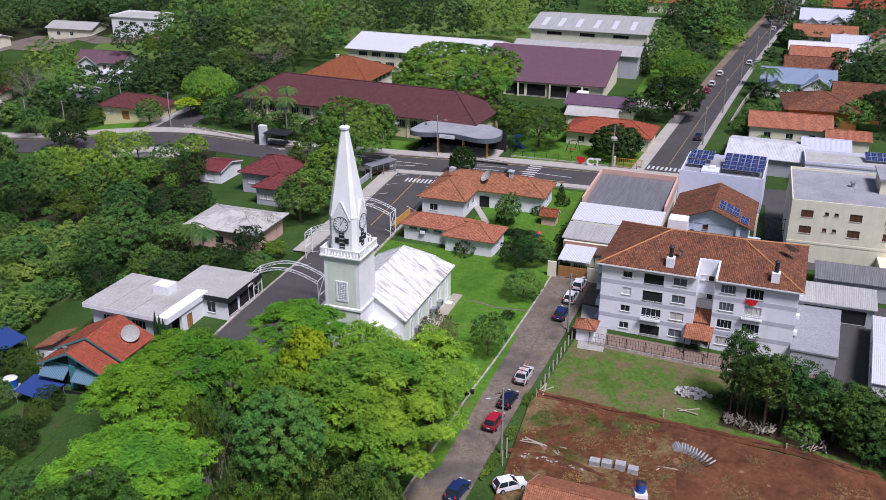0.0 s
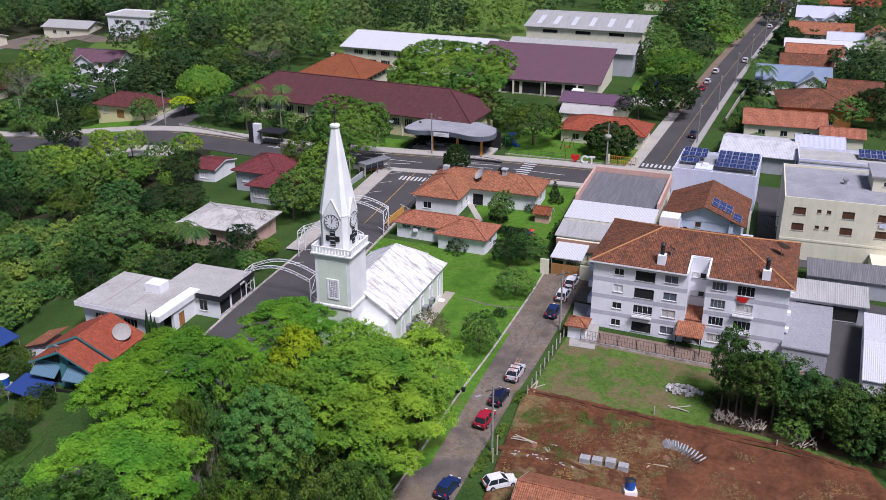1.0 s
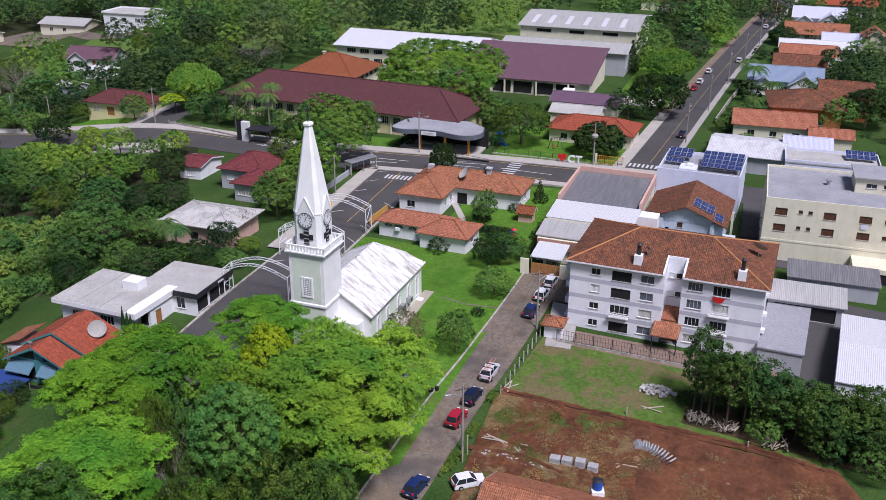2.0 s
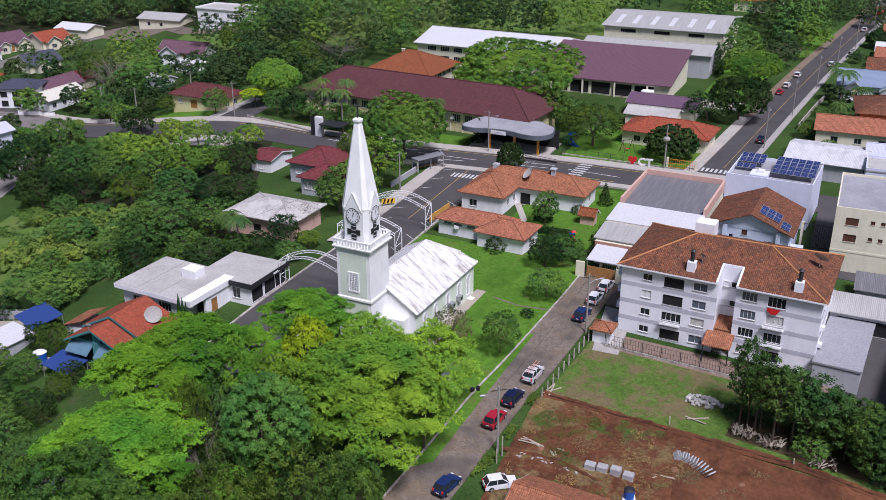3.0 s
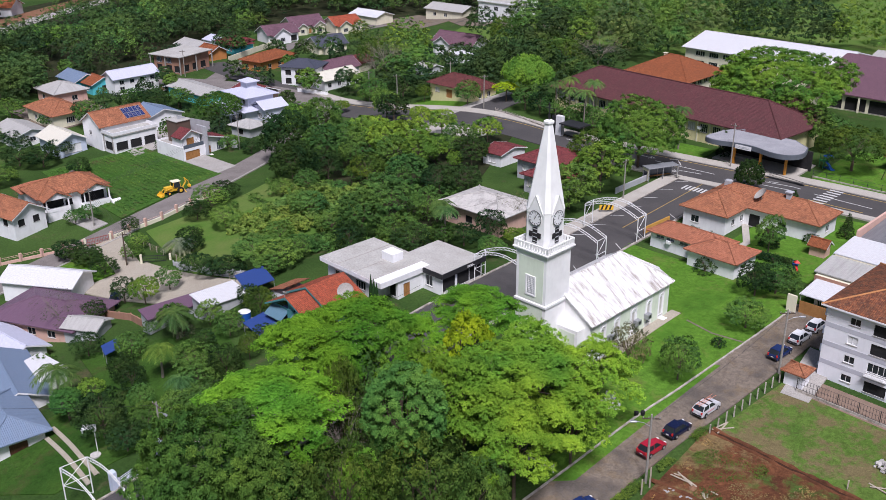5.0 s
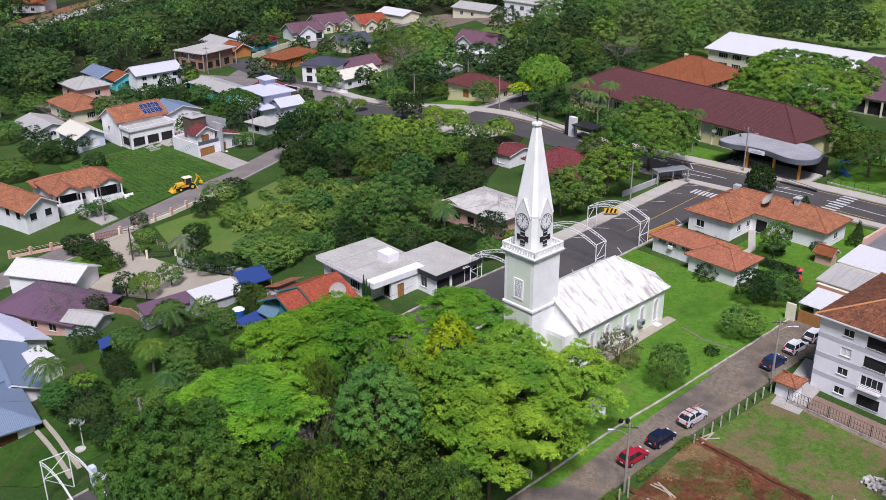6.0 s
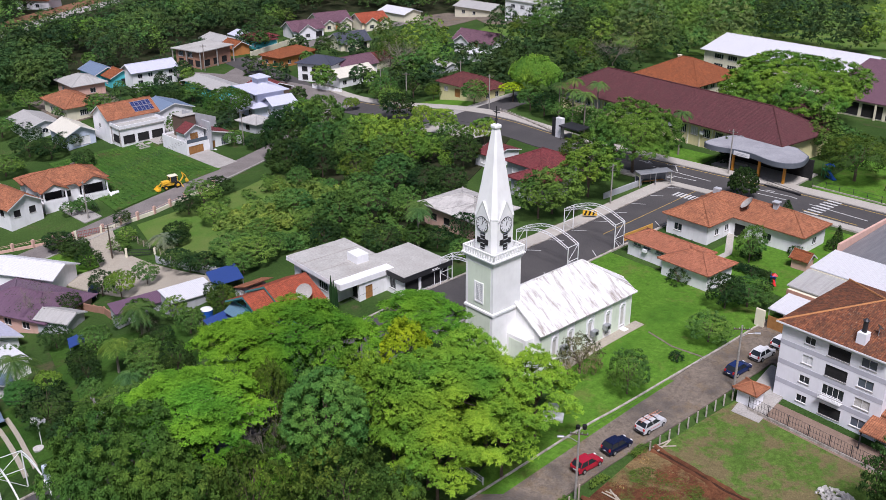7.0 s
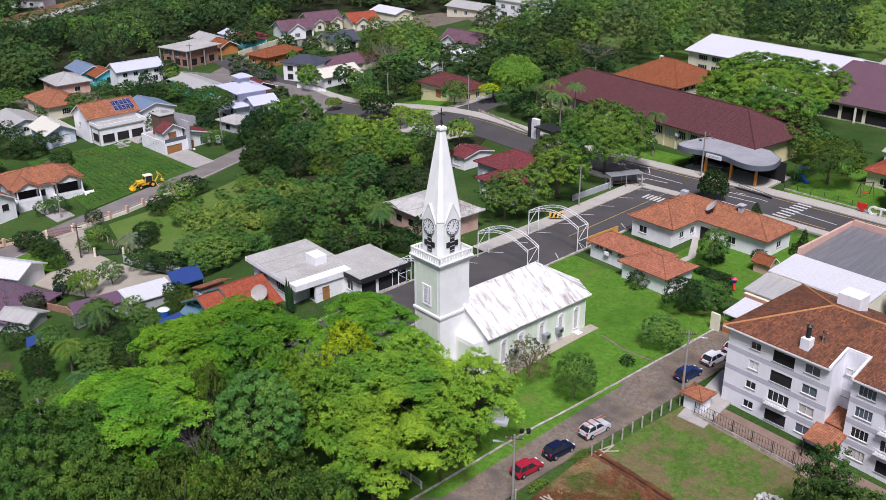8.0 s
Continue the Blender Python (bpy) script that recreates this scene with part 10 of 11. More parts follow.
def tree(kind, x, y, scale=1.0, high=None, label="", z=None):
    """Places a tree; each kind has crowns that the copies share, coarser ones far off. high: its height in metres."""
    R, H, top, n, sub, per, leaf, style, lm, text = KINDS[kind]
    var = int(RNG.integers(0, 3))
    far = y > 212 and kind not in ("bare", "shrub", "conifer", "dome")
    if far:
        per, leaf = max(4, int(per * 0.8)), leaf * 1.15
    if (kind, var, far) not in PROTO:
        seed = len(PROTO) + 11
        rng = np.random.default_rng(seed)
        pts, sizes, outs = crown_clumps(R, H, style, n, rng)
        crown = leaf_mesh("crown", (pts + np.array([0, 0, top - 0.4]), sizes, outs), leaf, sub, per, lm, 0.4 if style in ("flat", "pads") else 0.75, 0.5 if style in ("flat", "pads") else 0.3, seed)
        limbs = limb_geo(R, H, top, 0.12 if kind in ("slender", "bare") else 0.11 + 0.013 * top, seed, 9 if kind == "bare" else 0)
        PROTO[kind, var, far] = (crown, limbs.mesh("trunk", BAREBARK if kind == "bare" else BARK))
    crown, trunk = PROTO[kind, var, far]
    bush = kind in ("shrub", "greybush") or (high or 9) < 3.2
    ob = thing("shrub" if bush else "tree", x, y, 0, 0, label or text.replace("tree", "bush") if bush else label or text, "bush" if bush else "tree")
    sz = (high / top) if high else scale
    ob.matrix_world = pose(x, y, (ground(x, y) if z is None else z) - 0.1, 0, 0, float(RNG.uniform(0, 360))) @ Matrix.Diagonal((scale, scale, sz, 1))
    link_part("crown", crown, ob)
    link_part("trunk", trunk, ob)
    return ob


PLACED = []
STAND = {}      # trees too far off to be told apart, by kind


def plant(kind, spots, label=""):
    """Trees of one kind; each spot is x, y, crown radius and height of the crown's middle."""
    for x, y, r, mid in spots:
        sort = "bigdark" if kind == "dark" and r >= 4.2 and y < 252 else kind
        R, H, top = KINDS[sort][:3]
        k = 0.7 if kind == "lime" else {"flat": 0.28, "pads": 0.28, "round": 0.85}.get(KINDS[kind][7], 0.7)
        PLACED.append((x, y))
        if y > 252 and kind in ("mid", "dark", "grove", "bigmid", "yellowgreen"):
            STAND.setdefault(kind, []).append((x, y, r * 1.05, mid))
            continue
        tree(sort, x, y, r / R * 1.06, max(1.6, mid + k * min(r, H * 0.75)), label)


# church garden
plant("umbrella", ((-30.6, 80.0, 7.6, 14.6), (-28.2, 97.0, 7.0, 15.0), (-32.6, 90.6, 5.4, 15.2), (-28.4, 91.2, 3.3, 13.4), (-17.3, 107.3, 5.7, 12.7), (-26.0, 77.6, 3.1, 12.6), (-22.6, 101.4, 3.1, 11.6), (-35.4, 96.6, 3.6, 12.0)))
tree("broadlime", -7.2, 96.4, 1.0, 14.2)
plant("lime", ((-12.4, 92.1, 5.6, 12.3), (-7.6, 91.4, 5.4, 9.8), (-4.2, 99.3, 6.3, 10.2), (0.0, 104.2, 4.8, 8.8), (-8.7, 103.7, 4.7, 10.6), (-17.3, 94.8, 3.6, 10.6), (-19.1, 78.7, 2.6, 9.3), (-5.0, 88.8, 4.7, 8.4), (-0.8, 96.4, 4.2, 6.8), (-19.3, 93.8, 3.0, 11.6), (-23.0, 95.0, 3.1, 13.0),))
plant("gold", ((-15.1, 99.6, 3.3, 15.2),))
plant("blue", ((-16.9, 85.3, 4.4, 13.1),))
plant("bare", ((-22.5, 82.2, 2.8, 10.4),))
plant("olive", ((-25.5, 87.2, 2.1, 12.4), (-19.1, 75.0, 3.9, 9.7), (-10.7, 79.2, 4.4, 9.2), (-24.2, 71.8, 3.9, 9.0), (-7.0, 82.0, 3.3, 6.9), (-19.1, 81.6, 2.8, 9.0),))
plant("bigmid", ((-31.0, 71.2, 6.8, 12.1), (-34.1, 68.5, 4.7, 10.4), (-27.3, 70.3, 4.3, 9.2),))
plant("mid", ((-25.5, 92.6, 2.7, 10.8), (-15.6, 84.9, 2.8, 7.6),))
# gardens below the avenue
plant("bare", ((-94.6, 111.1, 3.4, 4),))
plant("dark", ((-90.2, 114.7, 1.7, 2.5), (-90.0, 121.8, 2.0, 3), (-60.5, 118.2, 1.7, 2.5), (-68.8, 97.5, 1.8, 2.5), (-64.4, 94.7, 1.9, 2.5), (-50.9, 98.8, 2.1, 3), (-49.8, 107.1, 1.5, 2), (-81.7, 104.0, 2.0, 2.5), (-59.8, 83.9, 3.1, 4), (-54.0, 81.7, 2.1, 2.5), (-47.4, 81.7, 2.1, 3.5), (-109.6, 133.3, 2.1, 1.2), (-114.8, 134.1, 1.8, 1), (-102.6, 130.8, 2.3, 1.5), (-83.3, 133.8, 2.4, 1.5), (-77.8, 131.4, 2.5, 1.5), (-74.5, 131.6, 2.5, 1.5), (-91.2, 142.7, 2.0, 1.5), (-60.1, 105.5, 1.5, 2),))
plant("yellowgreen", ((-84.6, 121.1, 2.1, 3.5), (-69.3, 91.8, 1.6, 2.5),))
plant("mid", ((-83.4, 126.3, 1.9, 3), (-64.3, 112.8, 1.8, 2.5), (-57.9, 109.3, 1.8, 2.5), (-72.3, 103.5, 2.1, 2.5), (-55.4, 97.9, 2.7, 3), (-53.2, 95.7, 2.1, 2), (-85.9, 98.5, 1.8, 2), (-58.9, 90.5, 1.5, 2.5), (-54.1, 86.0, 1.8, 2.5), (-49.6, 86.9, 2.2, 3.5), (-101.9, 137.7, 1.8, 1.5), (-71.0, 135.8, 3.5, 2), (-64.3, 130.0, 2.4, 2), (-74.4, 110.7, 1.1, 1.5),))
plant("olive", ((-56.3, 115.2, 2.1, 3), (-50.0, 103.1, 1.4, 3),))
plant("blue", ((-69.4, 87.3, 2.1, 3),))
plant("grove", ((-45.4, 86.2, 2.4, 5), (-70.1, 111.2, 2.1, 3),))
plant("greybush", ((-66.6, 109.2, 1.4, 1.5),))
# woods between the avenue and the valley road
plant("grove", ((-98.6, 205.0, 5.0, 9), (-89.7, 191.1, 4.7, 6), (-79.0, 187.9, 3.9, 4), (-58.5, 171.9, 4.0, 4), (-54.0, 153.8, 4.5, 5), (-55.4, 146.5, 4.1, 5), (-73.7, 157.9, 3.2, 3), (-83.7, 173.7, 2.4, 3), (-38.1, 143.4, 1.9, 3),))
plant("dark", ((-102.6, 194.6, 5.4, 8), (-93.2, 182.6, 4.6, 5), (-82.8, 181.3, 3.1, 4), (-50.5, 170.2, 3.4, 3), (-45.7, 169.8, 3.4, 3), (-41.8, 138.7, 2.9, 3), (-53.7, 139.5, 2.5, 3), (-34.8, 145.2, 2.4, 2), (-31.2, 148.8, 2.2, 4), (-50.4, 186.7, 3.4, 4), (-88.7, 225.7, 3.8, 5),))
plant("yellowgreen", ((-72.2, 191.0, 4.1, 6), (-61.9, 185.5, 3.6, 4), (-59.5, 188.1, 2.5, 4), (-105.2, 206.6, 4.2, 8), (-82.9, 201.1, 4.0, 6), (-67.1, 191.9, 4.1, 6), (-52.9, 183.4, 1.5, 3), (-53.4, 203.4, 2.8, 4), (-76.7, 216.7, 2.5, 4), (-67.6, 209.7, 2.8, 4), (-133.8, 258.0, 2.8, 4), (-27.1, 149.0, 1.7, 1.5),))
plant("mid", ((-85.0, 195.2, 3.4, 6), (-68.3, 185.6, 3.8, 4), (-46.2, 155.0, 2.5, 4), (-46.1, 140.7, 2.3, 4), (-62.9, 148.6, 2.6, 2.5), (-55.5, 192.7, 3.4, 5), (-105.8, 246.8, 3.4, 5), (-72.5, 237.6, 3.2, 4), (-65.0, 133.6, 3.6, 2), (-72.8, 146.1, 2.4, 2), (-63.2, 138.1, 2.2, 2), (-89.3, 172.4, 2.1, 1.5), (-29.0, 143.1, 2.1, 1.5),))
plant("olive", ((-69.7, 175.2, 3.5, 4), (-88.9, 245.5, 2.3, 3),))
plant("bare", ((-30.3, 156.4, 2.7, 4),))
# gardens of the valley houses
plant("dark", ((-169.8, 174.5, 4.1, 2.0), (-162.4, 175.2, 3.7, 2.0), (-148.3, 173.0, 2.5, 2.0), (-163.5, 182.1, 3.2, 2.0), (-179.9, 183.7, 3.0, 2.0), (-164.1, 220.9, 3.5, 3.0), (-115.9, 199.2, 2.1, 2.0), (-211.8, 207.1, 3.4, 2.0), (-94.4, 146.0, 2.3, 1.5), (-111.5, 148.5, 1.7, 1.5), (-115.0, 134.6, 2.7, 1.5), (-109.2, 133.9, 2.4, 1.5), (-100.7, 156.9, 2.5, 2.0), (-102.3, 168.4, 2.8, 2.0),))
plant("mid", ((-163.2, 161.7, 3.9, 2.0), (-189.5, 182.5, 4.1, 2.0), (-173.4, 221.6, 3.6, 3.0), (-160.5, 227.9, 3.2, 3.0), (-123.3, 200.2, 2.4, 1.5), (-182.1, 197.9, 2.4, 2.0), (-104.5, 142.3, 1.8, 1.5), (-126.6, 148.5, 1.8, 1.5), (-124.6, 150.6, 2.1, 1.5), (-102.0, 163.2, 3.3, 2.0), (-91.3, 153.9, 2.9, 2.0), (-96.0, 150.3, 1.2, 1.0),))
plant("bigmid", ((-139.0, 217.5, 5.2, 5.0),))
# between the valley houses
plant("dark", ((-172.4, 219.6, 3.6, 3.0), (-163.1, 219.2, 2.8, 3.0), (-167.1, 265.2, 3.1, 3.0), (-153.7, 260.1, 3.4, 3.0), (-175.0, 302.4, 2.8, 3.0), (-148.8, 300.3, 2.9, 3.0), (-110.8, 228.6, 1.9, 2.0),))
plant("mid", ((-162.1, 228.8, 3.2, 3.0), (-117.0, 260.1, 2.6, 4.0), (-93.0, 230.0, 3.7, 5.0), (-109.3, 269.3, 4.6, 5.0), (-198.1, 199.6, 3.3, 3.0),))
plant("yellowgreen", ((-138.9, 264.2, 3.0, 3.0), (-112.5, 239.6, 2.1, 2.0),))
plant("grove", ((-192.6, 298.5, 5.7, 5.0),))
plant("bare", ((-116.4, 269.3, 4.3, 8.0),))
# gardens along the long street
plant("dark", ((60.9, 238.5, 6.3, 6.0), (52.8, 236.0, 4.0, 4.0), (84.0, 301.0, 4.6, 5.0), (90.4, 353.7, 6.0, 7.0), (101.5, 373.2, 6.0, 7.0), (67.4, 320.1, 3.0, 5.0), (156.8, 352.8, 5.0, 5.0), (122.2, 281.1, 4.4, 4.0), (110.2, 229.4, 5.4, 5.0), (119.9, 259.4, 5.0, 5.0), (88.3, 253.2, 2.6, 3.0), (132.6, 372.6, 4.3, 4.0), (143.1, 394.3, 5.0, 5.0), (158.5, 366.1, 3.6, 3.0), (165.5, 374.3, 5.4, 7.0), (129.3, 394.1, 5.0, 5.0), (112.6, 244.0, 4.0, 4.0), (132.4, 281.2, 4.4, 4.0),))
plant("mid", ((73.5, 305.3, 5.4, 6.0), (74.1, 325.3, 4.8, 6.0), (108.7, 359.9, 4.6, 5.0), (68.5, 285.0, 4.0, 5.0), (135.7, 297.4, 4.2, 4.0), (102.2, 226.8, 4.2, 4.0), (74.2, 224.5, 2.2, 2.0), (80.5, 236.5, 2.6, 2.2), (155.7, 393.7, 4.5, 4.0), (76.5, 214.5, 1.5, 1.4),))
plant("yellowgreen", ((102.3, 331.5, 4.8, 5.0),))
plant("greybush", ((89.4, 316.4, 5.6, 2.6), (83.5, 308.0, 3.4, 2.4)))
plant("ball", ((125.1, 336.1, 4.6, 3.0), (134.0, 336.0, 4.2, 3.0)))
tree("dome", 71.9, 275.3, 0.56, 10.0, "broad spreading tree with bright green foliage")
tree("conifer", 63.7, 291.8, 1.1, 10.0)
# round the yellow house
tree("dome", -58.5, 245.4, 0.48, 11.5, "broad old tree with a bright green crown")
plant("bare", ((-119.5, 281.3, 7.2, 9),))
plant("yellowgreen", ((-118.9, 295.2, 6.9, 9), (-60.3, 303.1, 3.9, 8),))
plant("mid", ((-102.7, 270.2, 4.5, 6), (-82.6, 313.0, 4.3, 8), (-111.4, 251.9, 2.2, 2),))
plant("olive", ((-130.9, 293.1, 4.3, 8), (-87.4, 307.2, 5.0, 8), (-59.3, 281.8, 4.4, 6),))
plant("dark", ((-93.5, 253.5, 3.5, 5), (-97.9, 250.0, 3.6, 5), (-103.7, 287.1, 3.1, 5), (-88.3, 269.7, 4.5, 6), (-77.3, 261.2, 4.3, 4), (-110.0, 263.4, 3.3, 4), (-71.8, 309.8, 5.0, 8),))
plant("grove", ((-73.1, 271.6, 6.8, 6), (-62.4, 266.1, 5.0, 6), (-99.9, 317.6, 4.7, 8), (-67.3, 316.5, 4.5, 8),))
plant("gold", ((-62.6, 240.4, 3.1, 5),))
# park behind the school
plant("dark", ((-11.1, 346.5, 9.3, 8), (4.2, 342.2, 8.5, 8), (11.0, 339.3, 5.2, 7), (-79.6, 324.0, 5.6, 7), (-73.2, 282.4, 5.0, 4), (43.8, 408.4, 3.9, 5), (54.4, 402.4, 4.8, 6), (-19.6, 372.3, 6.7, 8)))
plant("yellowgreen", ((20.4, 339.3, 8.5, 9), (29.6, 357.0, 5.5, 7)))
plant("bigmid", ((-27.0, 329.0, 7.5, 9), (-49.6, 310.1, 8.7, 9)))
plant("mid", ((-41.9, 327.4, 7.1, 9), (-33.8, 315.0, 4.6, 6), (-62.8, 341.5, 6.2, 9), (-53.5, 351.3, 6.0, 9), (-90.8, 336.4, 5.3, 7), (-74.9, 336.3, 5.8, 7), (-63.3, 288.8, 3.9, 4), (-36.6, 361.0, 5.4, 8)))
plant("grove", ((-38.8, 303.3, 4.4, 6), (-62.7, 306.8, 3.8, 5)))
plant("bare", ((-48.6, 279.8, 5.8, 8),))
# lawn and gardens near the church
tree("greybush", 0.4, 118.6, 0.85, 6.0, "twiggy grey-brown bush beside the nave")
tree("mid", 7.4, 116.8, 0.5, 6.2, "small upright leafy tree on the church lawn")
tree("mid", 13.6, 133.4, 0.6, 4.2)
tree("dark", 13.4, 144.4, 0.6, 5.6)
tree("mid", 16.2, 146.4, 0.7, 4.6)
for x, y, s in ((10.9, 127.0, 0.6), (5.0, 150.3, 1.1), (0.8, 163.5, 1.0), (3.5, 162.6, 0.9), (14.8, 157.5, 0.7), (17.5, 154.0, 0.7), (24.0, 160.0, 0.8), (22.5, 156.0, 0.8), (19.5, 169.5, 0.8), (24.8, 174.5, 0.9)):
    tree("shrub", x, y, s)
for k in range(7):
    tree("shrub", 12.2 + 0.82 * k, 159.4 + -0.22 * k, 0.62, 1.5, "low clipped dark hedge bush in the garden")
tree("mid", 13.3, 162.7, 0.5, 6.4, "upright dark tree in the garden")
tree("yellowgreen", -20.6, 180.6, 1.25, 9.8, "grey-green leafy tree beside the pavement")
tree("conifer", 13.0, 165.5, 0.85, 4.4)
tree("conifer", 25.0, 178.5, 0.5, 3.4)
tree("ball", 5.8, 193.8, 0.62, 6.2, "dense round evergreen at the street corner")
tree("conifer", 14.9, 189.6, 0.6, 2.6)
# avenue and school
tree("bigmid", -17.2, 198.0, 1.22, 14.6, "large leafy tree over the avenue")
tree("olive", -25.0, 191.5, 1.1, 9.0)
tree("mid", -23.5, 169.2, 1.1, 8.5)
tree("mid", -25.0, 166.0, 0.9, 8.0)
tree("dome", 5.6, 247.0, 1.2, 16.4)
tree("olive", 12.0, 239.5, 0.75, 6.5)
tree("gold", 10.5, 236.0, 0.9, 6.0)
tree("mid", 19.0, 226.0, 0.9, 7.5)
tree("olive", 24.0, 213.2, 1.35, 9.5, "spreading olive-green tree on the playground")
tree("ball", 40.6, 206.0, 1.3, 7.4, "dense dark round tree by the school fence")
tree("mid", 15.2, 229.5, 1.05, 8.5)
tree("conifer", -2.0, 214.0, 0.8, 6.0)
for x, y in ((-37, 222), (-33, 219.5), (-28, 217), (-21, 219), (-45, 228), (-50, 231), (-55, 234)):
    tree("mid" if x % 2 else "dark", x, y, 0.75)
# trees beside the building plot
for k in range(30):
    a = k / 29 * 26.0
    x, y = 36.6 + 0.90 * a + float(RNG.normal() * 0.5), 104.4 - 0.44 * a + float(RNG.normal() * 1.3)
    tree("slender", x, y, float(RNG.uniform(0.75, 1.25)), float(RNG.uniform(7.4, 12.2)) - 0.1 * a)
for x, y in ((37.6, 105.8), (40.8, 104.6), (44.5, 102.6), (48.0, 101.1), (52.5, 98.8), (56.5, 97.2), (52.0, 95.0), (58.0, 92.6)):
    tree("shrub", x, y, float(RNG.uniform(0.8, 1.2)), float(RNG.uniform(1.6, 2.6)), "dark scrub under the slender trees")
plant("dark", ((44.6, 106.2, 2.4, 3.2), (48.6, 104.0, 2.4, 3.0), (52.6, 101.0, 2.6, 3.0), (56.8, 98.6, 2.6, 3.0)))
plant("mid", ((44.8, 98.2, 1.8, 1.8), (51.5, 95.6, 2.2, 2.2), (56.0, 92.0, 2.4, 2.4)))


def road_gap(line, x, y):
    best = 1e9
    for a, b in zip(line, line[1:]):
        ax, ay, bx, by = a[0], a[1], b[0], b[1]
        t = max(0.0, min(1.0, ((x - ax) * (bx - ax) + (y - ay) * (by - ay)) / ((bx - ax) ** 2 + (by - ay) ** 2 + 1e-9)))
        best = min(best, math.hypot(x - ax - t * (bx - ax), y - ay - t * (by - ay)))
    return best


ROADS = [(AVENUE, 8.5), (STREET, 4.5), (CROSS, 9), (MAIN, 7.5), (VALLEY, 5), (UPTOWN, 6), (HILLROAD, 5), (RAILWAY, 12)]
OPEN = [(-112, -92, 138, 160), (-302, -272, 276, 320), (-43, -27, 147, 154), (-112, -80, 130, 150), (-104, -66, 118, 137), (-141, -112, 150, 190), (-130, -112, 178, 196), (-146, -106, 300, 330), (-178, -138, 362, 402), (-98, -58, 222, 246), (-40, -31, 397, 430), (-132, -94, 326, 376), (-124, -86, 288, 312), (-60, -48, 296, 318), (60, 72, 256, 268), (84, 96, 300, 330)]     # meadow, courtyard, field


def clear(x, y, r):
    """Whether a crown of radius r may stand there: off the roads, houses and open ground."""
    if any(math.hypot(x - a, y - b) < c + r * 0.75 for a, b, c in FOOT):
        return False
    if any(a < x < b and c < y < d for a, b, c, d in OPEN):
        return False
    return all(road_gap(line, x, y) > half + r * 0.4 for line, half in ROADS)


def scatter(n, kinds, region, smin, smax, keep, avoid=3.0):
    done = tries = 0
    while done < n and tries < n * 80:
        tries += 1
        x, y = float(RNG.uniform(region[0], region[1])), float(RNG.uniform(region[2], region[3]))
        s = float(RNG.uniform(smin, smax))
        if keep(x, y) and clear(x, y, 4.3 * s) and all((x - a) ** 2 + (y - b) ** 2 > avoid ** 2 for a, b in PLACED):
            PLACED.append((x, y))
            done += 1
            kind, high = str(RNG.choice(kinds)), float(RNG.uniform(7.0, 10.5)) * s ** 0.6
            if y > 236:
                STAND.setdefault(kind, []).append((x, y, 4.2 * s, high - 2.6 * s))
            else:
                tree(kind, x, y, s, high)


# more trees between them
scatter(22, ["dark", "mid", "dark"], (-222, -114, 186, 300), 0.4, 0.7, lambda x, y: True, 4.4)
scatter(14, ["dark", "mid", "olive", "dark"], (84, 190, 205, 330), 0.6, 1.0, lambda x, y: x > 84 + (y - 200) * 0.36, 5.0)


def palm(x, y, h=6.0, kind="feather", material=LEAF_PALM, r=2.4, seed=1, label="feather palm with a slender grey trunk"):
    rng = np.random.default_rng(seed)
    ob = thing("palm_tree", x, y, ground(x, y), float(rng.uniform(0, 360)), label, "palm")
    part("trunk", Geo().tube([(0, 0, -0.4), (0.05, 0, h * 0.5), (0, 0.05, h)], [0.22, 0.16, 0.13], 7), BAREBARK, ob)
    g = Geo()
    for k in range(18):
        a = 2 * math.pi * k / 18 + rng.uniform(-0.15, 0.15)
        lift = rng.uniform(0.1, 1.0)
        pts = []
        for i in range(9):
            q = i / 8
            out = r * q
            z = h + r * (lift * 0.75 * q - (0.55 + 0.4 * lift) * q * q * 1.05)
            pts.append(Vector((out * math.cos(a), out * math.sin(a), z)))
        side = Vector((-math.sin(a), math.cos(a), 0))
        for i in range(8):
            w = r * (0.26 if kind == "feather" else 0.34) * math.sin(math.pi * (0.12 + 0.86 * i / 8))
            for s in (-1, 1):
                p, q = pts[i], pts[i + 1]
                tip = p.lerp(q, 1.1) + side * s * w - Vector((0, 0, 0.35 * w))
                g.face(p, p.lerp(q, 0.55), tip)
                tip2 = p.lerp(q, 1.6) + side * s * w * 0.95 - Vector((0, 0, 0.35 * w))
                g.face(p.lerp(q, 0.5), q, tip2)
    part("fronds", g, material, ob)


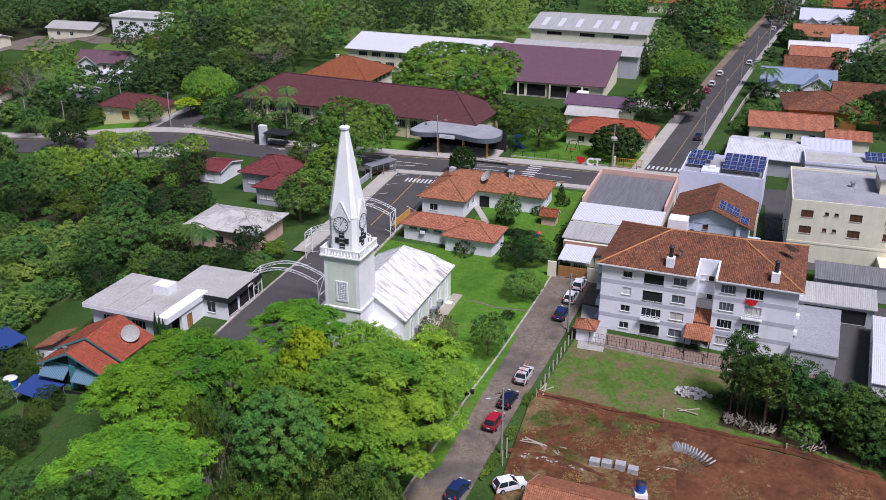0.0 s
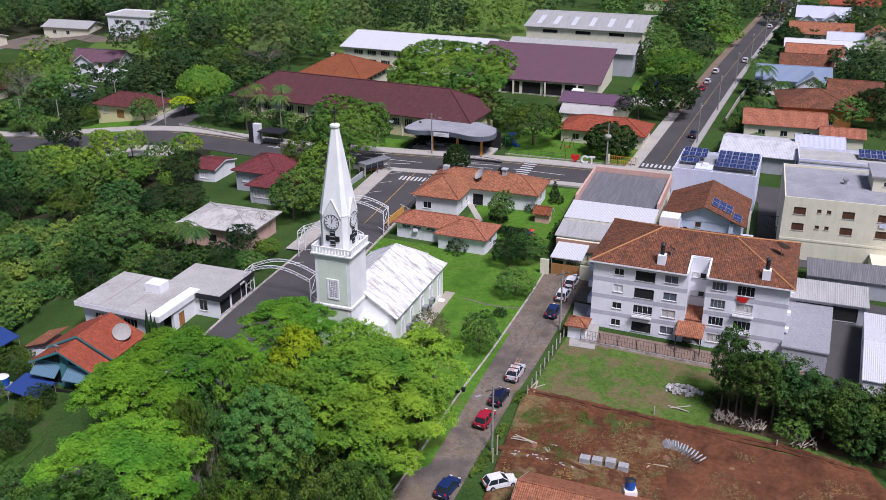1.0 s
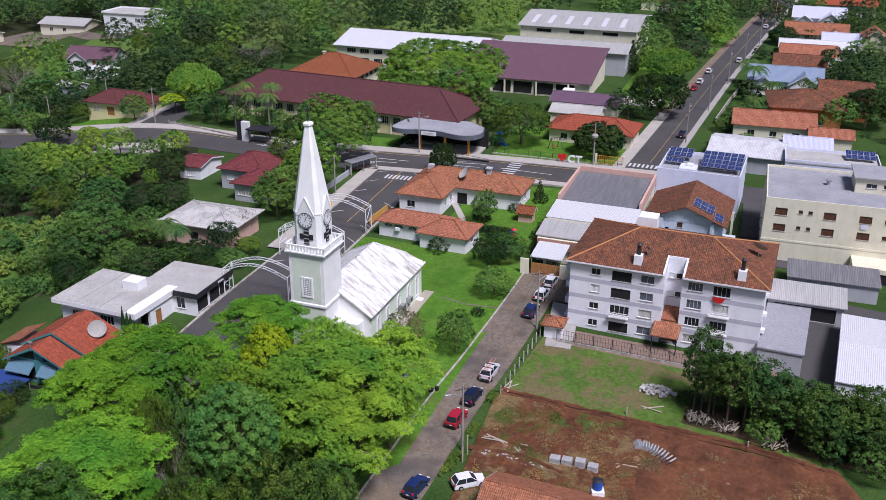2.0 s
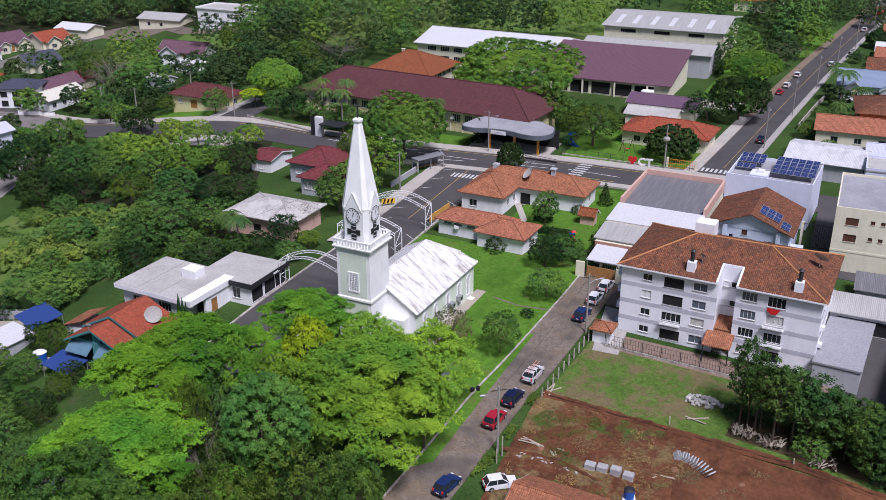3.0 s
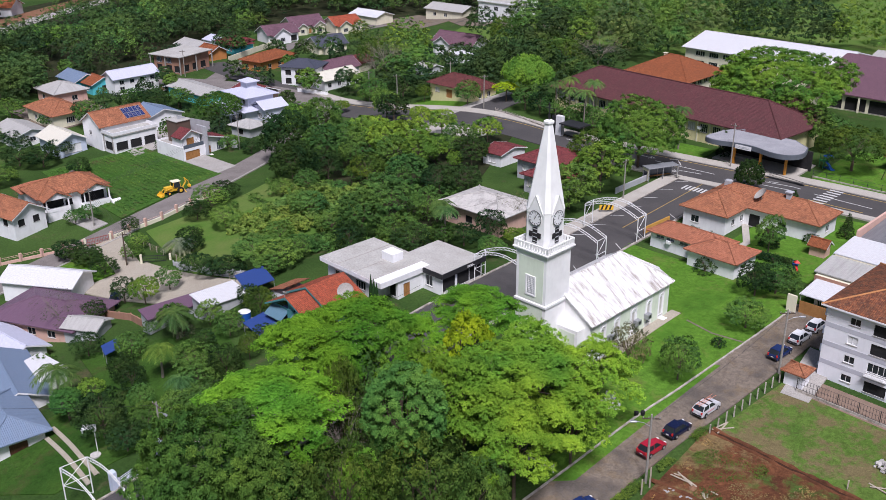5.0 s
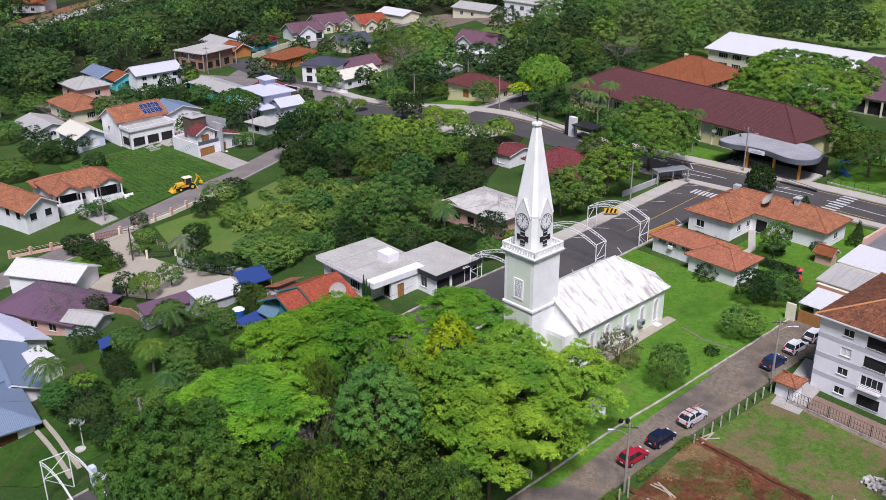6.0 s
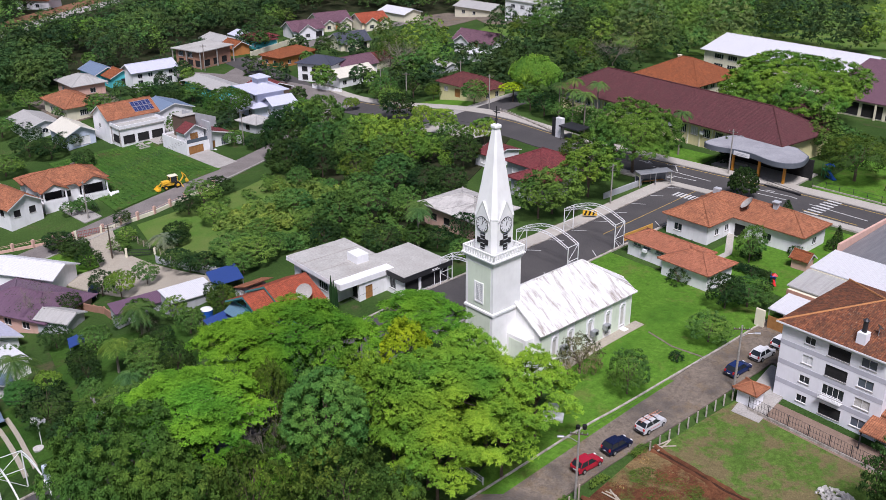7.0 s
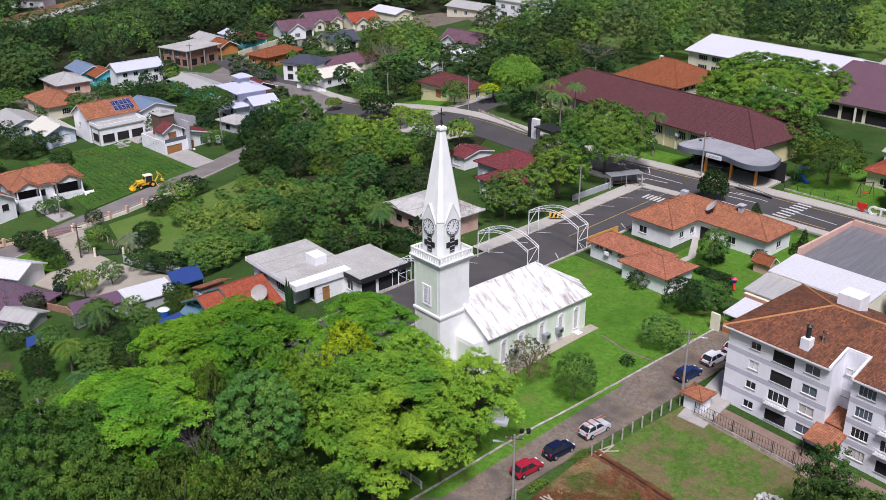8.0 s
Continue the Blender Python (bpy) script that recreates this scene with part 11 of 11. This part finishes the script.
LEAF_SILVER = leaves("silvery_palm_fronds", (0.13, 0.17, 0.12), (0.22, 0.26, 0.19))
palm(-93.2, 141.5, 2.6, "feather", LEAF_SILVER, 3.4, 1, "silvery blue palm on the meadow")
palm(-61.6, 97.9, 5.0, "fan", LEAF_OLIVE, 2.5, 3, "pale yellow-green fan palm in a garden")
for k, (x, y, h, r) in enumerate(((-67.6, 108.8, 4.5, 3.4), (-74.2, 90.6, 6.0, 3.6), (-54.5, 93.5, 3.0, 2.4), (94.6, 274.6, 7.0, 3.8), (84.8, 237.3, 5.0, 3.1), (64.7, 204.3, 3.2, 1.6), (-90.4, 279.7, 5.0, 3.5), (-12.0, 214.5, 9.5, 2.6), (-34.5, 216.5, 10.5, 2.8),
                                  (-44.5, 226.5, 9.5, 2.6), (-42.4, 230.6, 10.0, 2.8), (-40.8, 226.0, 8.5, 2.4), (-35.9, 229.4, 10.0, 2.8), (91.5, 260.5, 8.0, 4.2), (93.5, 250.5, 6.0, 3.6), (-37.5, 143.5, 7.0, 2.6), (-41.0, 150.0, 5.5, 2.6), (-116.5, 268.5, 5.5, 3.4))):
    palm(x, y, h, "feather", LEAF_PALM, r, k + 5)


# leaf tones for far trees, greyed so that the colour holds the haze
HAZY = {
    "mid": leaves("hazed_mid_foliage", (0.080, 0.170, 0.044), (0.130, 0.250, 0.064)),
    "bigmid": leaves("distant_olive_foliage", (0.098, 0.160, 0.062), (0.150, 0.225, 0.088)),
    "dark": leaves("hazed_dark_foliage", (0.028, 0.056, 0.026), (0.048, 0.088, 0.036)),
    "grove": leaves("hazed_deep_foliage", (0.046, 0.096, 0.034), (0.072, 0.136, 0.048)),
    "yellowgreen": leaves("hazed_yellow_green_foliage", (0.110, 0.205, 0.040), (0.155, 0.265, 0.055)),
}


def far_woods(name, label, zones, n, material, seed, size=(3.2, 6.0), tall=(7, 13), clumps=30, per=20, leaf=0.78):
    """Woods too dense to count, as one mass of leaf clumps."""
    rng = np.random.default_rng(seed)
    pts, sizes, outs = [], [], []
    for (x0, x1, y0, y1), share in zones:
        made = tries = 0
        while made < int(n * share) and tries < n * 20:
            tries += 1
            x, y = rng.uniform(x0, x1), rng.uniform(y0, y1)
            R = rng.uniform(*size)
            if not clear(x, y, R):
                continue
            made += 1
            top = rng.uniform(*tall)
            p, s, o = round_boughs(R, min(2.1 * R, top), clumps, rng, -0.35)
            pts.append(p + np.array([x, y, ground(x, y) + top - min(1.05 * R, top / 2)]))
            sizes.append(s)
            outs.append(o)
    boughs = np.concatenate(pts), np.concatenate(sizes), np.concatenate(outs)
    me = leaf_mesh(name, boughs, leaf, max(2, per // 4), 4, material, 0.8, 0.3, seed, 0.24, 0.22)
    return tagged(new(name, me), label, "woods", kind="stuff")


def far_stand(kind, spots, seed):
    """Single trees far off, joined into one mass of leaves."""
    rng = np.random.default_rng(seed)
    pts, sizes, outs = [], [], []
    for x, y, r, mid in spots:
        p, s, o = round_boughs(r, 2 * min(r * 0.95, mid + 0.3), int(36 * max(1.0, (r / 3.6) ** 1.6)), rng)
        pts.append(p + np.array([x, y, ground(x, y) + mid]))
        sizes.append(s)
        outs.append(o)
    boughs = np.concatenate(pts), np.concatenate(sizes), np.concatenate(outs)
    me = leaf_mesh("distant_trees", boughs, 0.62, 7, 5, HAZY.get(kind, KINDS[kind][8]), 0.75, 0.3, seed, 0.22, 0.22)
    tagged(new("distant_trees", me), "scattered " + KINDS[kind][9].replace("tree", "trees") + " far off", "trees", kind="stuff")


for k, kind in enumerate(sorted(STAND)):
    far_stand(kind, STAND[kind], 60 + k)
far_woods("woods", "dense dark woodland on the far hillside", [((-345, -212, 225, 470), 0.66), ((-212, -130, 388, 470), 0.34), ((-270, -212, 170, 235), 0.2)], 320, HAZY["grove"], 21, (3.4, 6.6), (8, 14))
far_woods("woods", "deep-toned trees of the far hillside", [((-345, -212, 225, 470), 0.66), ((-130, -50, 335, 480), 0.22), ((-36, 10, 430, 480), 0.12)], 180, HAZY["dark"], 23, (3.4, 7.0), (7, 15))
far_woods("woods", "mid-green trees mixed into the woodland", [((-120, -10, 350, 480), 0.3), ((-345, -215, 225, 470), 0.3), ((72, 132, 330, 480), 0.25)], 130, HAZY["mid"], 29, (3.6, 7.4), (7, 16))
far_woods("woods", "soft olive woodland behind the school", [((-60, 0, 355, 480), 0.8), ((30, 75, 380, 480), 0.2)], 26, LEAF_WOOD, 22, (4.0, 7.6), (7, 16), 36, 24)
far_woods("woods", "bright young trees mixed into the woodland", [((-95, -20, 350, 480), 0.6), ((75, 132, 325, 480), 0.4)], 24, HAZY["yellowgreen"], 33, (3.8, 6.6), (8, 14), 34, 24)
far_woods("woods", "leafy green trees between the far houses", [((-72, -44, 258, 330), 0.08), ((95, 200, 215, 420), 0.3), ((-215, -130, 260, 345), 0.08)], 150, LEAF_WOOD, 27, (1.8, 3.8), (4, 9), 24, 24, 0.6)
far_woods("woods", "dark trees between the far houses", [((-90, -44, 258, 330), 0.14), ((95, 200, 205, 420), 0.36), ((-222, -116, 196, 345), 0.08)], 260, HAZY["dark"], 28, (1.2, 3.4), (3, 9), 20, 24, 0.55)
far_woods("undergrowth", "tangled shrubs and tall weeds between the trees", [((-66, -40, 138, 172), 0.5), ((-98, -60, 160, 200), 0.4)], 240, LEAF_MID, 24, (0.5, 1.3), (0.8, 2.0), 8, 20, 0.36)
far_woods("undergrowth", "banana plants and pale shrubs above the meadow", [((-88, -64, 150, 172), 1.0)], 150, LEAF_BANANA, 25, (0.5, 1.3), (1.0, 2.6), 9, 20, 0.45)
far_woods("undergrowth", "dark hedges and shrubs among the houses", [((-215, -116, 186, 330), 0.24), ((60, 180, 190, 400), 0.3), ((-112, -48, 250, 300), 0.2)], 360, HAZY["dark"], 26, (0.6, 1.6), (0.8, 2.2), 8, 16, 0.42)


def crop_rows():
    """Rows of low leafy plants across the field."""
    rng = np.random.default_rng(41)
    a, b, c, d = Vector((-119.5, 154.5)), Vector((-158, 172)), Vector((-145, 191)), Vector((-115.5, 182))
    pts = []
    for i in range(20):
        p, q = a.lerp(d, (i + 0.5) / 20), b.lerp(c, (i + 0.5) / 20)
        for k in range(64):
            r = p.lerp(q, (k + rng.uniform(0, 1)) / 64)
            if rng.uniform() < 0.85:
                pts.append((r.x + rng.normal() * 0.1, r.y + rng.normal() * 0.12, ground(r.x, r.y) + 0.15))
    boughs = np.array(pts), rng.uniform(0.22, 0.42, len(pts)), np.tile((0.0, 0.0, 1.0), (len(pts), 1))
    me = leaf_mesh("crop", boughs, 0.22, 6, 4, LEAF_MID, 0.6, 0.4, 41, 0.3)
    tagged(new("crop", me), "rows of low green vegetable plants in the field", "crop", kind="stuff")


crop_rows()


def tufts(name, label, corners, n, material, seed, size=(0.12, 0.3), leaf=0.28, bare=0.0):
    """Loose tufts of grass or straw over a four-cornered piece of land, in drifts."""
    rng = np.random.default_rng(seed)
    a, b, c, d = [Vector(p) for p in corners]
    pts = []
    while len(pts) < n:
        u, v = rng.uniform(), rng.uniform()
        p = a.lerp(b, u).lerp(d.lerp(c, u), v)
        if noise.noise(Vector((p.x * 0.22, p.y * 0.22, seed))) > bare:
            pts.append((p.x, p.y, ground(p.x, p.y) + 0.28))
    boughs = np.array(pts), rng.uniform(*size, n), np.tile((0.0, 0.0, 1.0), (n, 1))
    me = leaf_mesh(name, boughs, leaf, 2, 4, material, 0.5, 0.6, seed, 0.5, 0.4)
    tagged(new(name, me), label, "grass", kind="stuff")


STRAW = leaves("dry_straw", (0.24, 0.175, 0.085), (0.36, 0.27, 0.14))
WEED = leaves("weed_leaves", (0.060, 0.120, 0.025), (0.110, 0.185, 0.040))
tufts("straw", "dry straw scattered on the red soil", [(8, 90), (30, 82), (32, 99), (13, 106)], 1500, STRAW, 51, (0.1, 0.25), 0.13, 0.08)
tufts("straw", "dry straw heaped on the red soil", [(26, 84), (50, 74), (50, 90), (30, 99)], 800, STRAW, 52, (0.1, 0.25), 0.13, 0.15)
tufts("weeds", "green weeds on the building plot", [(7.5, 89), (20, 85), (22, 103), (13, 106.5)], 1300, WEED, 53, (0.1, 0.22), 0.12, 0.1)
tufts("weeds", "weeds along the edge of the street", [(5.0, 92), (6.2, 91.5), (13.2, 107.5), (12.2, 108.5)], 500, WEED, 55, (0.1, 0.22), 0.14, -0.1)
